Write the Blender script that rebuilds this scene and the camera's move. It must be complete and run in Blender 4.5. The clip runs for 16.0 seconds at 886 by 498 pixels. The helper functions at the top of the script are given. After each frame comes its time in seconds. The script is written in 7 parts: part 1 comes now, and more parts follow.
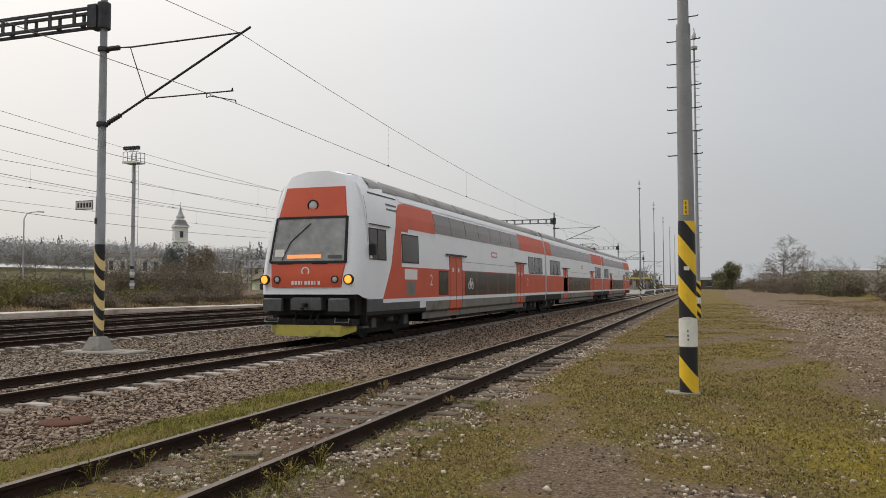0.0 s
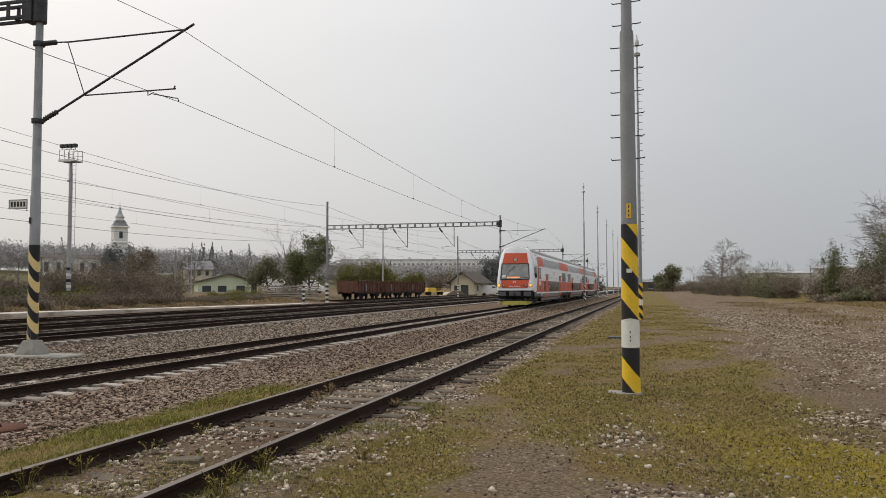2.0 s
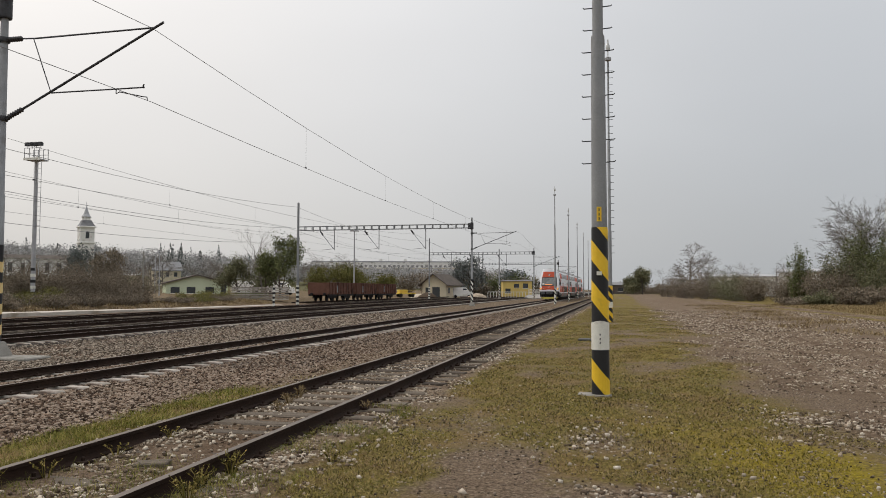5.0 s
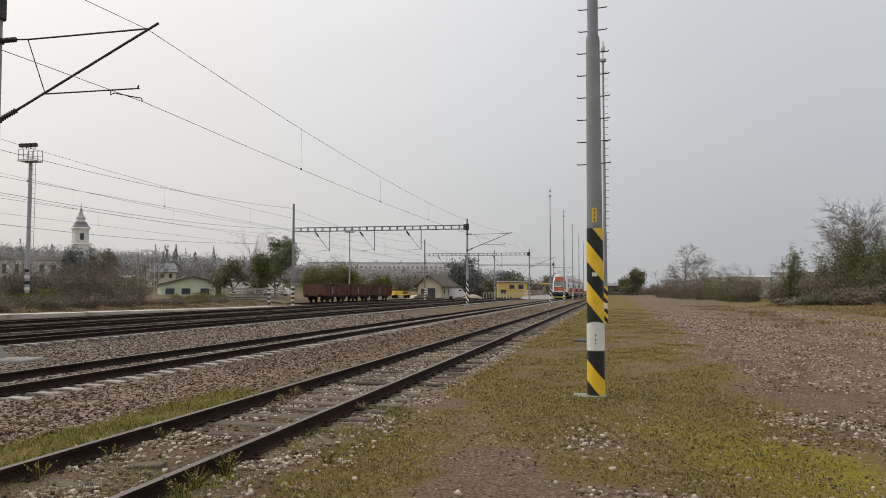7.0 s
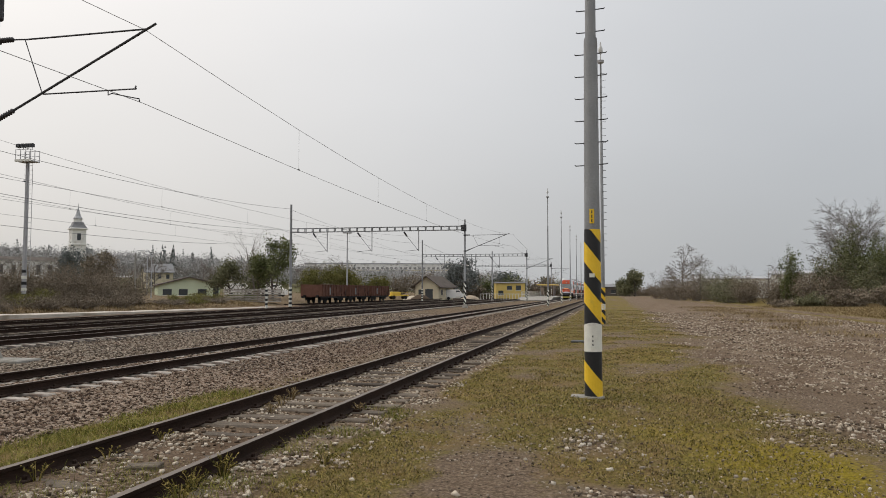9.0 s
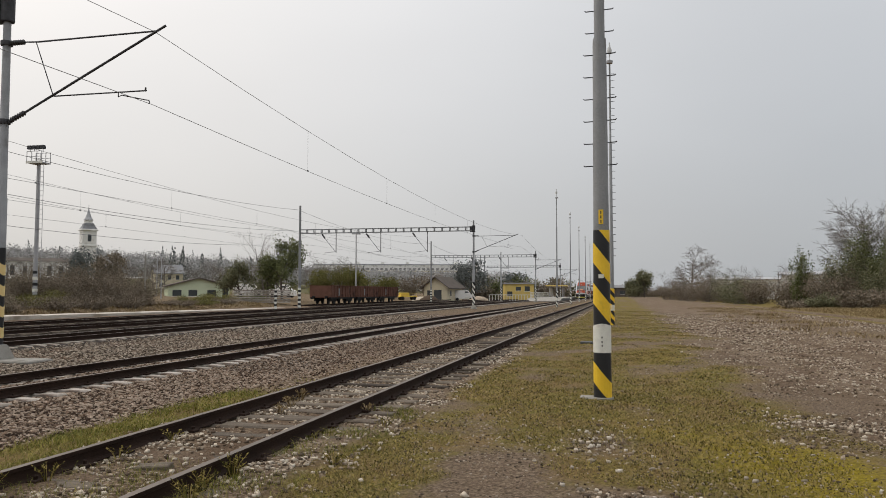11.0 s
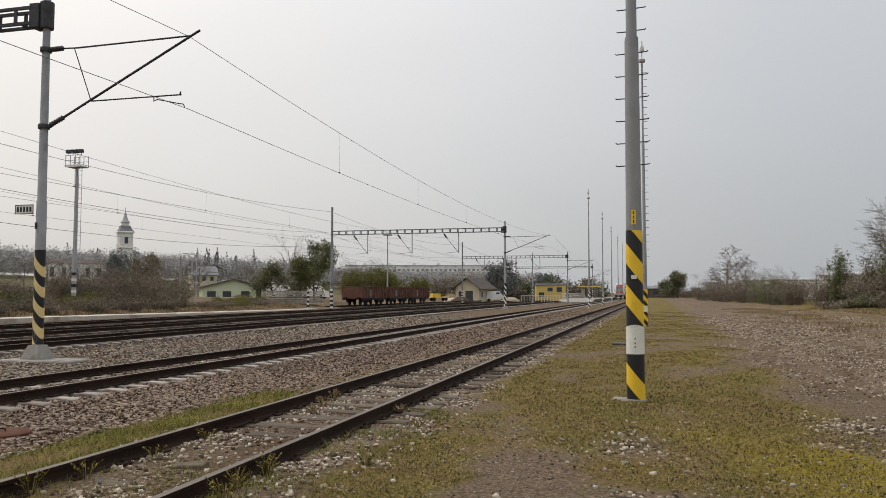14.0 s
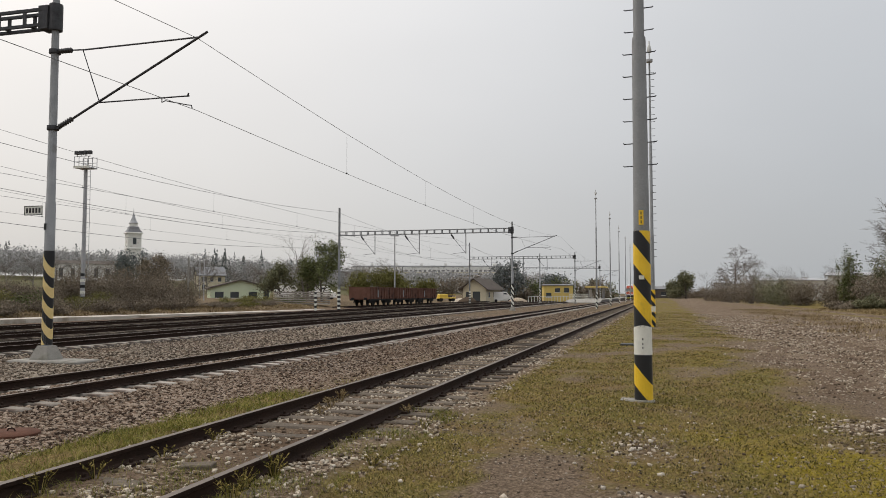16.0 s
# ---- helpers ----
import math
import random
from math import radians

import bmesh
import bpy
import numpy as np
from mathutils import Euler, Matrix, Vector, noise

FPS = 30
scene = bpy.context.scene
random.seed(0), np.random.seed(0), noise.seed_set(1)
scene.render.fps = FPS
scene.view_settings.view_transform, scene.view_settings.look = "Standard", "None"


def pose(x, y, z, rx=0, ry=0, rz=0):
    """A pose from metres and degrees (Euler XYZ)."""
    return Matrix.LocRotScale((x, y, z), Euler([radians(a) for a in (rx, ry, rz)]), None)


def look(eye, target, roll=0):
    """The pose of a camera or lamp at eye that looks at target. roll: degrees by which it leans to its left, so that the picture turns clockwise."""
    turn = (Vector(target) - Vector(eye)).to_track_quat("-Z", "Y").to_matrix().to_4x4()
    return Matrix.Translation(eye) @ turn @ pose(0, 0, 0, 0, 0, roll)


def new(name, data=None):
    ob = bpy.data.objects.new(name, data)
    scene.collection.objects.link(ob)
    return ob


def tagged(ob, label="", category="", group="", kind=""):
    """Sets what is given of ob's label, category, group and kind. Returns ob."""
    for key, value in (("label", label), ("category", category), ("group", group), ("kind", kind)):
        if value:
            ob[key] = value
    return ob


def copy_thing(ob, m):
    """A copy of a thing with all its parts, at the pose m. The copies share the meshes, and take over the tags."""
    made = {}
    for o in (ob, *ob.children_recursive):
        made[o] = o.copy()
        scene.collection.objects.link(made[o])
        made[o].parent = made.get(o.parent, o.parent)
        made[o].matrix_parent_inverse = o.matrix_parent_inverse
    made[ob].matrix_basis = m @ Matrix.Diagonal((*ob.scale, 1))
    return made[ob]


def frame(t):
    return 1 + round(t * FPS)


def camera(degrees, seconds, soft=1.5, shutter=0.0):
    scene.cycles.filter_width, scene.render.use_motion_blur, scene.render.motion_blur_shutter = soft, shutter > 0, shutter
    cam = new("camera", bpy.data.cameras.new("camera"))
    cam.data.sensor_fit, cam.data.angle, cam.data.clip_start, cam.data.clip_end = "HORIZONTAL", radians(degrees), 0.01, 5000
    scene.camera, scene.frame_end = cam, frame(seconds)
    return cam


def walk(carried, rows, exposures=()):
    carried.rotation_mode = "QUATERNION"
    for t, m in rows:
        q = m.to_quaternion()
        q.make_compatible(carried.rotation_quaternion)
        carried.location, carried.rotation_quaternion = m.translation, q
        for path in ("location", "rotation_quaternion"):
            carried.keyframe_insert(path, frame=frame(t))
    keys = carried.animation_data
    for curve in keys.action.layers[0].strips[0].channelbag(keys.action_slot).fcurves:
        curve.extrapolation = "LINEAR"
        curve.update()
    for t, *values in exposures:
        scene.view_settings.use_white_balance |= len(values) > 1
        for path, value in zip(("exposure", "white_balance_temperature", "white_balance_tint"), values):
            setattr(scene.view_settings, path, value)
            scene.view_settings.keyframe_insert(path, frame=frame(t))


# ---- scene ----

# ---------------------------------------------------------------- camera
EYE = (0.0, 0.0, 1.5)
TURNS = [
    (0.0, 92.661, 0.139, 18.434),
    (0.5, 92.699, 0.127, 16.949),
    (1.0, 92.710, 0.123, 15.970),
    (1.5, 92.752, 0.172, 15.269),
    (2.0, 92.794, 0.119, 14.571),
    (2.5, 92.835, 0.107, 13.923),
    (3.0, 92.812, 0.027, 13.446),
    (3.5, 92.885, 0.026, 13.053),
    (4.0, 92.917, -0.011, 12.796),
    (6.5, 92.994, -0.041, 12.269),
    (7.0, 93.021, -0.011, 12.180),
    (7.5, 93.033, -0.020, 12.123),
    (8.0, 93.043, -0.057, 12.066),
    (8.5, 93.064, -0.094, 12.027),
    (9.0, 93.086, -0.062, 12.002),
    (11.5, 93.166, -0.035, 13.032),
    (12.0, 93.173, -0.003, 13.510),
    (12.5, 93.201, -0.021, 13.917),
    (13.0, 93.196, -0.011, 14.293),
    (13.5, 93.211, -0.014, 14.614),
    (14.0, 93.217, -0.015, 14.895),
    (14.5, 93.228, -0.028, 15.108),
    (15.0, 93.232, -0.018, 15.245),
    (15.5, 93.250, 0.007, 15.356),
    (16.0, 93.259, -0.000, 15.414),
]
cam = camera(58.32, 16.0, soft=0.9)
walk(cam, [(t, pose(*EYE, rx, ry, rz)) for t, rx, ry, rz in TURNS])

# ---------------------------------------------------------------- light
scene.view_settings.exposure = 0.0
world = bpy.data.worlds.new("overcast_sky")
scene.world = world
world.use_nodes = True


def make_sky():
    nt = world.node_tree
    nt.nodes.clear()
    N, L = nt.nodes.new, nt.links.new
    out, bg = N("ShaderNodeOutputWorld"), N("ShaderNodeBackground")
    tc = N("ShaderNodeTexCoord")
    sep = N("ShaderNodeSeparateXYZ")
    L(tc.outputs["Generated"], sep.inputs[0])
    ramp = N("ShaderNodeValToRGB")
    els = ramp.color_ramp.elements
    els[0].position, els[0].color = 0.0, (0.475, 0.48, 0.485, 1)
    els[1].position, els[1].color = 1.0, (1.17, 1.15, 1.14, 1)
    for p, c in ((0.10, (0.515, 0.515, 0.52, 1)), (0.30, (0.63, 0.625, 0.625, 1)), (0.55, (0.83, 0.82, 0.82, 1))):
        e = els.new(p)
        e.color = c
    L(sep.outputs["Z"], ramp.inputs[0])
    # brighter towards the west, where the cloud is thinner
    side = N("ShaderNodeMapRange")
    side.inputs["From Min"].default_value, side.inputs["From Max"].default_value = -0.55, 0.25
    side.inputs["To Min"].default_value, side.inputs["To Max"].default_value = 1.18, 0.89
    side.interpolation_type = "SMOOTHSTEP"
    L(sep.outputs["X"], side.inputs["Value"])
    cloud = N("ShaderNodeTexNoise")
    cloud.inputs["Scale"].default_value, cloud.inputs["Detail"].default_value = 1.6, 4
    sc = N("ShaderNodeMapping")
    sc.inputs["Scale"].default_value = (1, 1, 2.2)
    L(tc.outputs["Generated"], sc.inputs[0])
    L(sc.outputs[0], cloud.inputs["Vector"])
    cm = N("ShaderNodeMapRange")
    cm.inputs["To Min"].default_value, cm.inputs["To Max"].default_value = 0.90, 1.10
    L(cloud.outputs["Fac"], cm.inputs["Value"])
    m1, m2 = N("ShaderNodeMath"), N("ShaderNodeVectorMath")
    m1.operation, m2.operation = "MULTIPLY", "SCALE"
    L(side.outputs[0], m1.inputs[0])
    L(cm.outputs[0], m1.inputs[1])
    L(ramp.outputs[0], m2.inputs[0])
    L(m1.outputs[0], m2.inputs["Scale"])
    # cooler grey towards the east
    cool, tint = N("ShaderNodeMapRange"), N("ShaderNodeMix")
    cool.inputs["From Min"].default_value, cool.inputs["From Max"].default_value = -0.45, 0.25
    L(sep.outputs["X"], cool.inputs["Value"])
    tint.data_type = "RGBA"
    tint.inputs["A"].default_value, tint.inputs["B"].default_value = (1.01, 1.0, 0.985, 1), (0.965, 1.0, 1.035, 1)
    L(cool.outputs[0], tint.inputs["Factor"])
    m3 = N("ShaderNodeVectorMath")
    m3.operation = "MULTIPLY"
    L(m2.outputs[0], m3.inputs[0])
    L(tint.outputs["Result"], m3.inputs[1])
    sky = N("ShaderNodeTexSky")
    sky.sky_type, sky.sun_disc = "NISHITA", False
    sky.sun_elevation, sky.sun_rotation = radians(38), radians(-60)
    sky.air_density, sky.dust_density = 1.0, 5.0
    dim = N("ShaderNodeVectorMath")
    dim.operation = "SCALE"
    dim.inputs["Scale"].default_value = 0.012
    L(sky.outputs[0], dim.inputs[0])
    add = N("ShaderNodeVectorMath")
    L(m3.outputs[0], add.inputs[0])
    L(dim.outputs[0], add.inputs[1])
    L(add.outputs[0], bg.inputs["Color"])
    bg.inputs["Strength"].default_value = 1.0
    L(bg.outputs[0], out.inputs[0])


make_sky()
sun = new("sun", bpy.data.lights.new("sun", "SUN"))
sun.data.energy, sun.data.angle, sun.data.color = 1.3, radians(30), (1.0, 0.95, 0.88)
sun.matrix_world = look((-60, 30, 80), (0, 20, 0))

# ---------------------------------------------------------------- mesh helpers


class Build:
    """Collects vertices and faces of one mesh."""

    def __init__(self):
        self.v, self.f = [], []

    def box(self, x0, x1, y0, y1, z0, z1):
        n = len(self.v)
        self.v += [(x, y, z) for z in (z0, z1) for x, y in ((x0, y0), (x1, y0), (x1, y1), (x0, y1))]
        self.f += [tuple(n + i for i in q) for q in ((3, 2, 1, 0), (4, 5, 6, 7), (0, 1, 5, 4), (1, 2, 6, 5), (2, 3, 7, 6), (3, 0, 4, 7))]
        return self

    def bevel_box(self, x0, x1, y0, y1, z0, z1, b):
        """A box whose top edges are chamfered by b."""
        n = len(self.v)
        for x, y in ((x0, y0), (x1, y0), (x1, y1), (x0, y1)):
            self.v.append((x, y, z0))
        for x, y in ((x0, y0), (x1, y0), (x1, y1), (x0, y1)):
            self.v.append((x, y, z1 - b))
        for x, y in ((x0 + b, y0 + b), (x1 - b, y0 + b), (x1 - b, y1 - b), (x0 + b, y1 - b)):
            self.v.append((x, y, z1))
        self.f.append(tuple(n + i for i in (3, 2, 1, 0)))
        self.f.append(tuple(n + i for i in (8, 9, 10, 11)))
        for k in (0, 4):
            for i in range(4):
                j = (i + 1) % 4
                self.f.append((n + k + i, n + k + j, n + k + 4 + j, n + k + 4 + i))
        return self

    def tube(self, pts, radii, sides=8, caps=True):
        if not isinstance(radii, (list, tuple)):
            radii = [radii] * len(pts)
        pts = [Vector(p) for p in pts]
        n0 = len(self.v)
        up = None
        for i, p in enumerate(pts):
            d = (pts[min(i + 1, len(pts) - 1)] - pts[max(i - 1, 0)]).normalized()
            if up is None:
                up = Vector((0, 0, 1)) if abs(d.z) < 0.9 else Vector((1, 0, 0))
            a = d.cross(up)
            if a.length < 1e-4:
                a = d.cross(Vector((0, 1, 0)))
            a.normalize()
            b = d.cross(a).normalized()
            for k in range(sides):
                t = 2 * math.pi * k / sides
                self.v.append(tuple(p + radii[i] * (math.cos(t) * a + math.sin(t) * b)))
        for i in range(len(pts) - 1):
            for k in range(sides):
                a, b = n0 + i * sides + k, n0 + i * sides + (k + 1) % sides
                self.f.append((a, b, b + sides, a + sides))
        if caps:
            self.f.append(tuple(n0 + k for k in reversed(range(sides))))
            self.f.append(tuple(n0 + (len(pts) - 1) * sides + k for k in range(sides)))
        return self

    def loft(self, rings, closed=True, caps=False):
        """Joins rings of equally many points."""
        n0, m = len(self.v), len(rings[0])
        for r in rings:
            self.v += [tuple(p) for p in r]
        for i in range(len(rings) - 1):
            for k in range(m if closed else m - 1):
                a, b = n0 + i * m + k, n0 + i * m + (k + 1) % m
                self.f.append((a, b, b + m, a + m))
        if caps:
            self.f.append(tuple(n0 + k for k in reversed(range(m))))
            self.f.append(tuple(n0 + (len(rings) - 1) * m + k for k in range(m)))
        return self

    def poly(self, pts, axis_shift):
        """A flat outline given thickness along the vector axis_shift."""
        n, m = len(self.v), len(pts)
        s = Vector(axis_shift)
        self.v += [tuple(p) for p in pts] + [tuple(Vector(p) + s) for p in pts]
        self.f.append(tuple(range(n, n + m)))
        self.f.append(tuple(reversed(range(n + m, n + 2 * m))))
        for k in range(m):
            j = (k + 1) % m
            self.f.append((n + j, n + k, n + m + k, n + m + j))
        return self

    def lathe(self, profile, centre=(0, 0, 0), sides=16):
        cx, cy, cz = centre
        self.loft([[(cx + r * math.cos(2 * math.pi * k / sides), cy + r * math.sin(2 * math.pi * k / sides), cz + z) for k in range(sides)] for r, z in profile], True, True)
        return self


def mesh_of(name, b, material, smooth=False):
    me = bpy.data.meshes.new(name)
    me.from_pydata(b.v, [], b.f)
    me.materials.append(material)
    bm = bmesh.new()
    bm.from_mesh(me)
    bmesh.ops.recalc_face_normals(bm, faces=bm.faces)
    bm.to_mesh(me)
    bm.free()
    if smooth:
        me.shade_smooth()
        me.set_sharp_from_angle(angle=radians(40))
    return me


def raw_mesh(name, v, f, material):
    """A large mesh from arrays, faces all of one size."""
    me = bpy.data.meshes.new(name)
    v, f = np.asarray(v, np.float32), np.asarray(f, np.int32)
    k = f.shape[1]
    me.vertices.add(len(v))
    me.vertices.foreach_set("co", v.ravel())
    me.loops.add(f.size)
    me.loops.foreach_set("vertex_index", f.ravel())
    me.polygons.add(len(f))
    me.polygons.foreach_set("loop_start", np.arange(0, f.size, k, dtype=np.int32))
    me.update(calc_edges=True)
    me.materials.append(material)
    return me


def part(name, b, material, parent=None, label="", smooth=False, at=None):
    me = b if isinstance(b, bpy.types.Mesh) else mesh_of(name, b, material, smooth)
    ob = new(name, me)
    ob.parent = parent
    if at is not None:
        ob.matrix_basis = at
    if label:
        ob["label"] = label
    return ob


def thing(name, label, category, m=None, group="", kind=""):
    ob = new(name)
    if m is not None:
        ob.matrix_basis = m
    return tagged(ob, label, category, group, kind)

# ---------------------------------------------------------------- materials


def material(name, colors, rough=0.7, metal=0.0, scale=6.0, fine=60.0, bump=0.15, spread=0.25, distort=0.0, stretch=(1, 1, 1), stain=None, stain_at=0.62, random=0.0, coat=0.0):
    """Two scales of noise between colours, fine relief, optional stains of a second colour."""
    m = bpy.data.materials.new(name)
    m.use_nodes = True
    nt = m.node_tree
    N, L = nt.nodes.new, nt.links.new
    bsdf = nt.nodes["Principled BSDF"]
    tc, mp = N("ShaderNodeTexCoord"), N("ShaderNodeMapping")
    mp.inputs["Scale"].default_value = stretch
    L(tc.outputs["Object"], mp.inputs[0])
    big, small = N("ShaderNodeTexNoise"), N("ShaderNodeTexNoise")
    for n, s, d in ((big, scale, 5), (small, fine, 3)):
        n.inputs["Scale"].default_value, n.inputs["Detail"].default_value = s, d
        n.inputs["Distortion"].default_value = distort
        L(mp.outputs[0], n.inputs["Vector"])
    ramp = N("ShaderNodeValToRGB")
    els = ramp.color_ramp.elements
    if len(colors) == 1:
        c = colors[0]
        colors = [tuple(v * (1 - spread) for v in c), tuple(min(1, v * (1 + spread)) for v in c)]
    els[0].position, els[0].color = 0.3, (*colors[0], 1)
    els[1].position, els[1].color = 0.7, (*colors[-1], 1)
    for i, c in enumerate(colors[1:-1]):
        e = els.new(0.3 + 0.4 * (i + 1) / (len(colors) - 1))
        e.color = (*c, 1)
    mix = N("ShaderNodeMath")
    mix.operation = "MULTIPLY_ADD"
    mix.inputs[1].default_value = 0.5
    sh = N("ShaderNodeMath")
    sh.operation = "MULTIPLY_ADD"
    sh.inputs[1].default_value = 0.55
    sh.inputs[2].default_value = 0.0
    L(big.outputs["Fac"], sh.inputs[0])
    L(small.outputs["Fac"], mix.inputs[0])
    L(sh.outputs[0], mix.inputs[2])
    fac = mix.outputs[0]
    if random:
        oi, geo, ad = N("ShaderNodeObjectInfo"), N("ShaderNodeNewGeometry"), N("ShaderNodeMath")
        ad.operation = "ADD"
        L(oi.outputs["Random"], ad.inputs[0])
        L(geo.outputs["Random Per Island"], ad.inputs[1])
        fr, k = N("ShaderNodeMath"), N("ShaderNodeMath")
        fr.operation = "FRACT"
        L(ad.outputs[0], fr.inputs[0])
        sub = N("ShaderNodeMath")
        sub.operation = "SUBTRACT"
        L(fr.outputs[0], sub.inputs[0])
        sub.inputs[1].default_value = 0.5
        k.operation = "MULTIPLY_ADD"
        k.inputs[1].default_value = random
        L(sub.outputs[0], k.inputs[0])
        L(fac, k.inputs[2])
        fac = k.outputs[0]
    L(fac, ramp.inputs[0])
    col = ramp.outputs[0]
    if stain:
        sn, st, mx = N("ShaderNodeTexNoise"), N("ShaderNodeMapRange"), N("ShaderNodeMix")
        sn.inputs["Scale"].default_value, sn.inputs["Detail"].default_value = scale * 0.6, 6
        L(mp.outputs[0], sn.inputs["Vector"])
        st.inputs["From Min"].default_value, st.inputs["From Max"].default_value = stain_at - 0.06, stain_at + 0.08
        L(sn.outputs["Fac"], st.inputs["Value"])
        mx.data_type = "RGBA"
        L(st.outputs[0], mx.inputs["Factor"])
        L(col, mx.inputs["A"])
        mx.inputs["B"].default_value = (*stain, 1)
        col = mx.outputs["Result"]
    L(col, bsdf.inputs["Base Color"])
    rr = N("ShaderNodeMapRange")
    rr.inputs["To Min"].default_value, rr.inputs["To Max"].default_value = max(0.02, rough - 0.12), min(1, rough + 0.12)
    L(small.outputs["Fac"], rr.inputs["Value"])
    L(rr.outputs[0], bsdf.inputs["Roughness"])
    bsdf.inputs["Metallic"].default_value = metal
    bsdf.inputs["Specular IOR Level"].default_value = 0.12 if rough >= 0.8 else (0.25 if rough >= 0.6 else 0.4)
    bsdf.inputs["Coat Weight"].default_value = coat
    if bump:
        b = N("ShaderNodeBump")
        b.inputs["Strength"].default_value, b.inputs["Distance"].default_value = bump, 0.02
        L(small.outputs["Fac"], b.inputs["Height"])
        L(b.outputs[0], bsdf.inputs["Normal"])
    return m


def glow(name, color, strength):
    m = bpy.data.materials.new(name)
    m.use_nodes = True
    b = m.node_tree.nodes["Principled BSDF"]
    b.inputs["Base Color"].default_value = (*color, 1)
    b.inputs["Emission Color"].default_value = (*color, 1)
    b.inputs["Emission Strength"].default_value = strength
    return m


def dark_glass(name, color, rough=0.08):
    m = bpy.data.materials.new(name)
    m.use_nodes = True
    b = m.node_tree.nodes["Principled BSDF"]
    b.inputs["Base Color"].default_value = (*color, 1)
    b.inputs["Roughness"].default_value = rough
    b.inputs["IOR"].default_value = 1.5
    return m


def clear_glass(name):
    m = bpy.data.materials.new(name)
    m.use_nodes = True
    b = m.node_tree.nodes["Principled BSDF"]
    b.inputs["Base Color"].default_value = (0.75, 0.8, 0.8, 1)
    b.inputs["Roughness"].default_value = 0.03
    b.inputs["Transmission Weight"].default_value = 0.9
    b.inputs["IOR"].default_value = 1.2
    return m


RUST = material("rusty_rail_steel", [(0.013, 0.008, 0.006), (0.042, 0.025, 0.018)], 0.85, 0.0, 4, 70, 0.4, stretch=(1, 0.25, 1))
RAILTOP = material("worn_rail_head", [(0.075, 0.055, 0.043), (0.17, 0.135, 0.11)], 0.55, 0.3, 3, 40, 0.1, stretch=(1, 0.1, 1))
WOOD = material("weathered_sleeper_wood", [(0.05, 0.04, 0.032), (0.17, 0.14, 0.11)], 0.9, 0, 3, 30, 0.6, stretch=(1, 6, 1), random=0.4)
CONCRETE = material("sleeper_concrete", [(0.22, 0.195, 0.165), (0.42, 0.38, 0.335)], 0.85, 0, 5, 60, 0.3, random=0.5, stain=(0.14, 0.10, 0.08))
PATHSLAB = material("pale_path_concrete", [(0.40, 0.36, 0.31), (0.56, 0.51, 0.45)], 0.9, 0, 0.8, 14, 0.2, stain=(0.28, 0.24, 0.19))
PLINTH = material("plinth_concrete", [(0.20, 0.19, 0.17), (0.36, 0.34, 0.305)], 0.9, 0, 3, 40, 0.3, stain=(0.16, 0.15, 0.12))
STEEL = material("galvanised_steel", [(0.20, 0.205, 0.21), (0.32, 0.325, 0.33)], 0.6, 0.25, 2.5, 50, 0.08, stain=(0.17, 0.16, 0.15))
# lighter grey than STEEL, used on things farther off
STEEL_FAR = material("pale_steel", [(0.30, 0.30, 0.31), (0.44, 0.44, 0.45)], 0.6, 0.1, 2, 30, 0.05)
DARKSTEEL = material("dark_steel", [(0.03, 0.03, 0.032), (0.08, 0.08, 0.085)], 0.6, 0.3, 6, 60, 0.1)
BLACKBAND = material("black_paint", [(0.008, 0.008, 0.009), (0.022, 0.022, 0.024)], 0.5, 0, 5, 60, 0.1)
YELLOW = material("yellow_paint", [(0.72, 0.45, 0.02), (0.86, 0.56, 0.035)], 0.5, 0, 6, 60, 0.1, stain=(0.5, 0.33, 0.04), stain_at=0.68)
PALEYELLOW = material("faded_yellow_paint", [(0.66, 0.49, 0.20), (0.78, 0.61, 0.29)], 0.6, 0, 6, 60, 0.1)
WHITEPLATE = material("white_enamel", [(0.62, 0.61, 0.55), (0.78, 0.77, 0.70)], 0.5, 0, 7, 60, 0.05, stain=(0.45, 0.42, 0.35), stain_at=0.66)
INSULATOR = material("brown_insulator", [(0.02, 0.018, 0.018), (0.05, 0.045, 0.045)], 0.3, 0, 8, 50, 0.05)
CABLE = material("copper_cable", [(0.13, 0.13, 0.13), (0.21, 0.21, 0.21)], 0.6, 0.3, 3, 30, 0.0)
TRAIN_WHITE = material("train_white_paint", [(0.76, 0.77, 0.79), (0.84, 0.85, 0.87)], 0.4, 0, 1.2, 25, 0.02, stain=(0.66, 0.65, 0.63), stain_at=0.68)
TRAIN_RED = material("train_red_paint", [(0.52, 0.078, 0.034), (0.63, 0.108, 0.046)], 0.5, 0, 1.2, 25, 0.02, stain=(0.42, 0.06, 0.03), stain_at=0.68)
TRAIN_GREY = material("train_skirt_grey", [(0.15, 0.14, 0.12), (0.25, 0.235, 0.205)], 0.6, 0, 2, 30, 0.05, stain=(0.12, 0.10, 0.08))
TRAIN_ROOF = material("train_roof_grey", [(0.25, 0.24, 0.23), (0.37, 0.355, 0.34)], 0.6, 0, 2, 30, 0.05, stain=(0.14, 0.12, 0.10))
TRAIN_BLACK = material("underframe_black", [(0.008, 0.008, 0.008), (0.028, 0.026, 0.024)], 0.7, 0.1, 5, 40, 0.1)
TRAIN_PLOUGH = material("plough_dull_yellow", [(0.42, 0.36, 0.07), (0.55, 0.48, 0.12)], 0.6, 0, 4, 40, 0.05, stain=(0.2, 0.18, 0.08))
BUFFER = material("buffer_grey", [(0.06, 0.062, 0.065), (0.12, 0.122, 0.125)], 0.5, 0.2, 5, 40, 0.05)
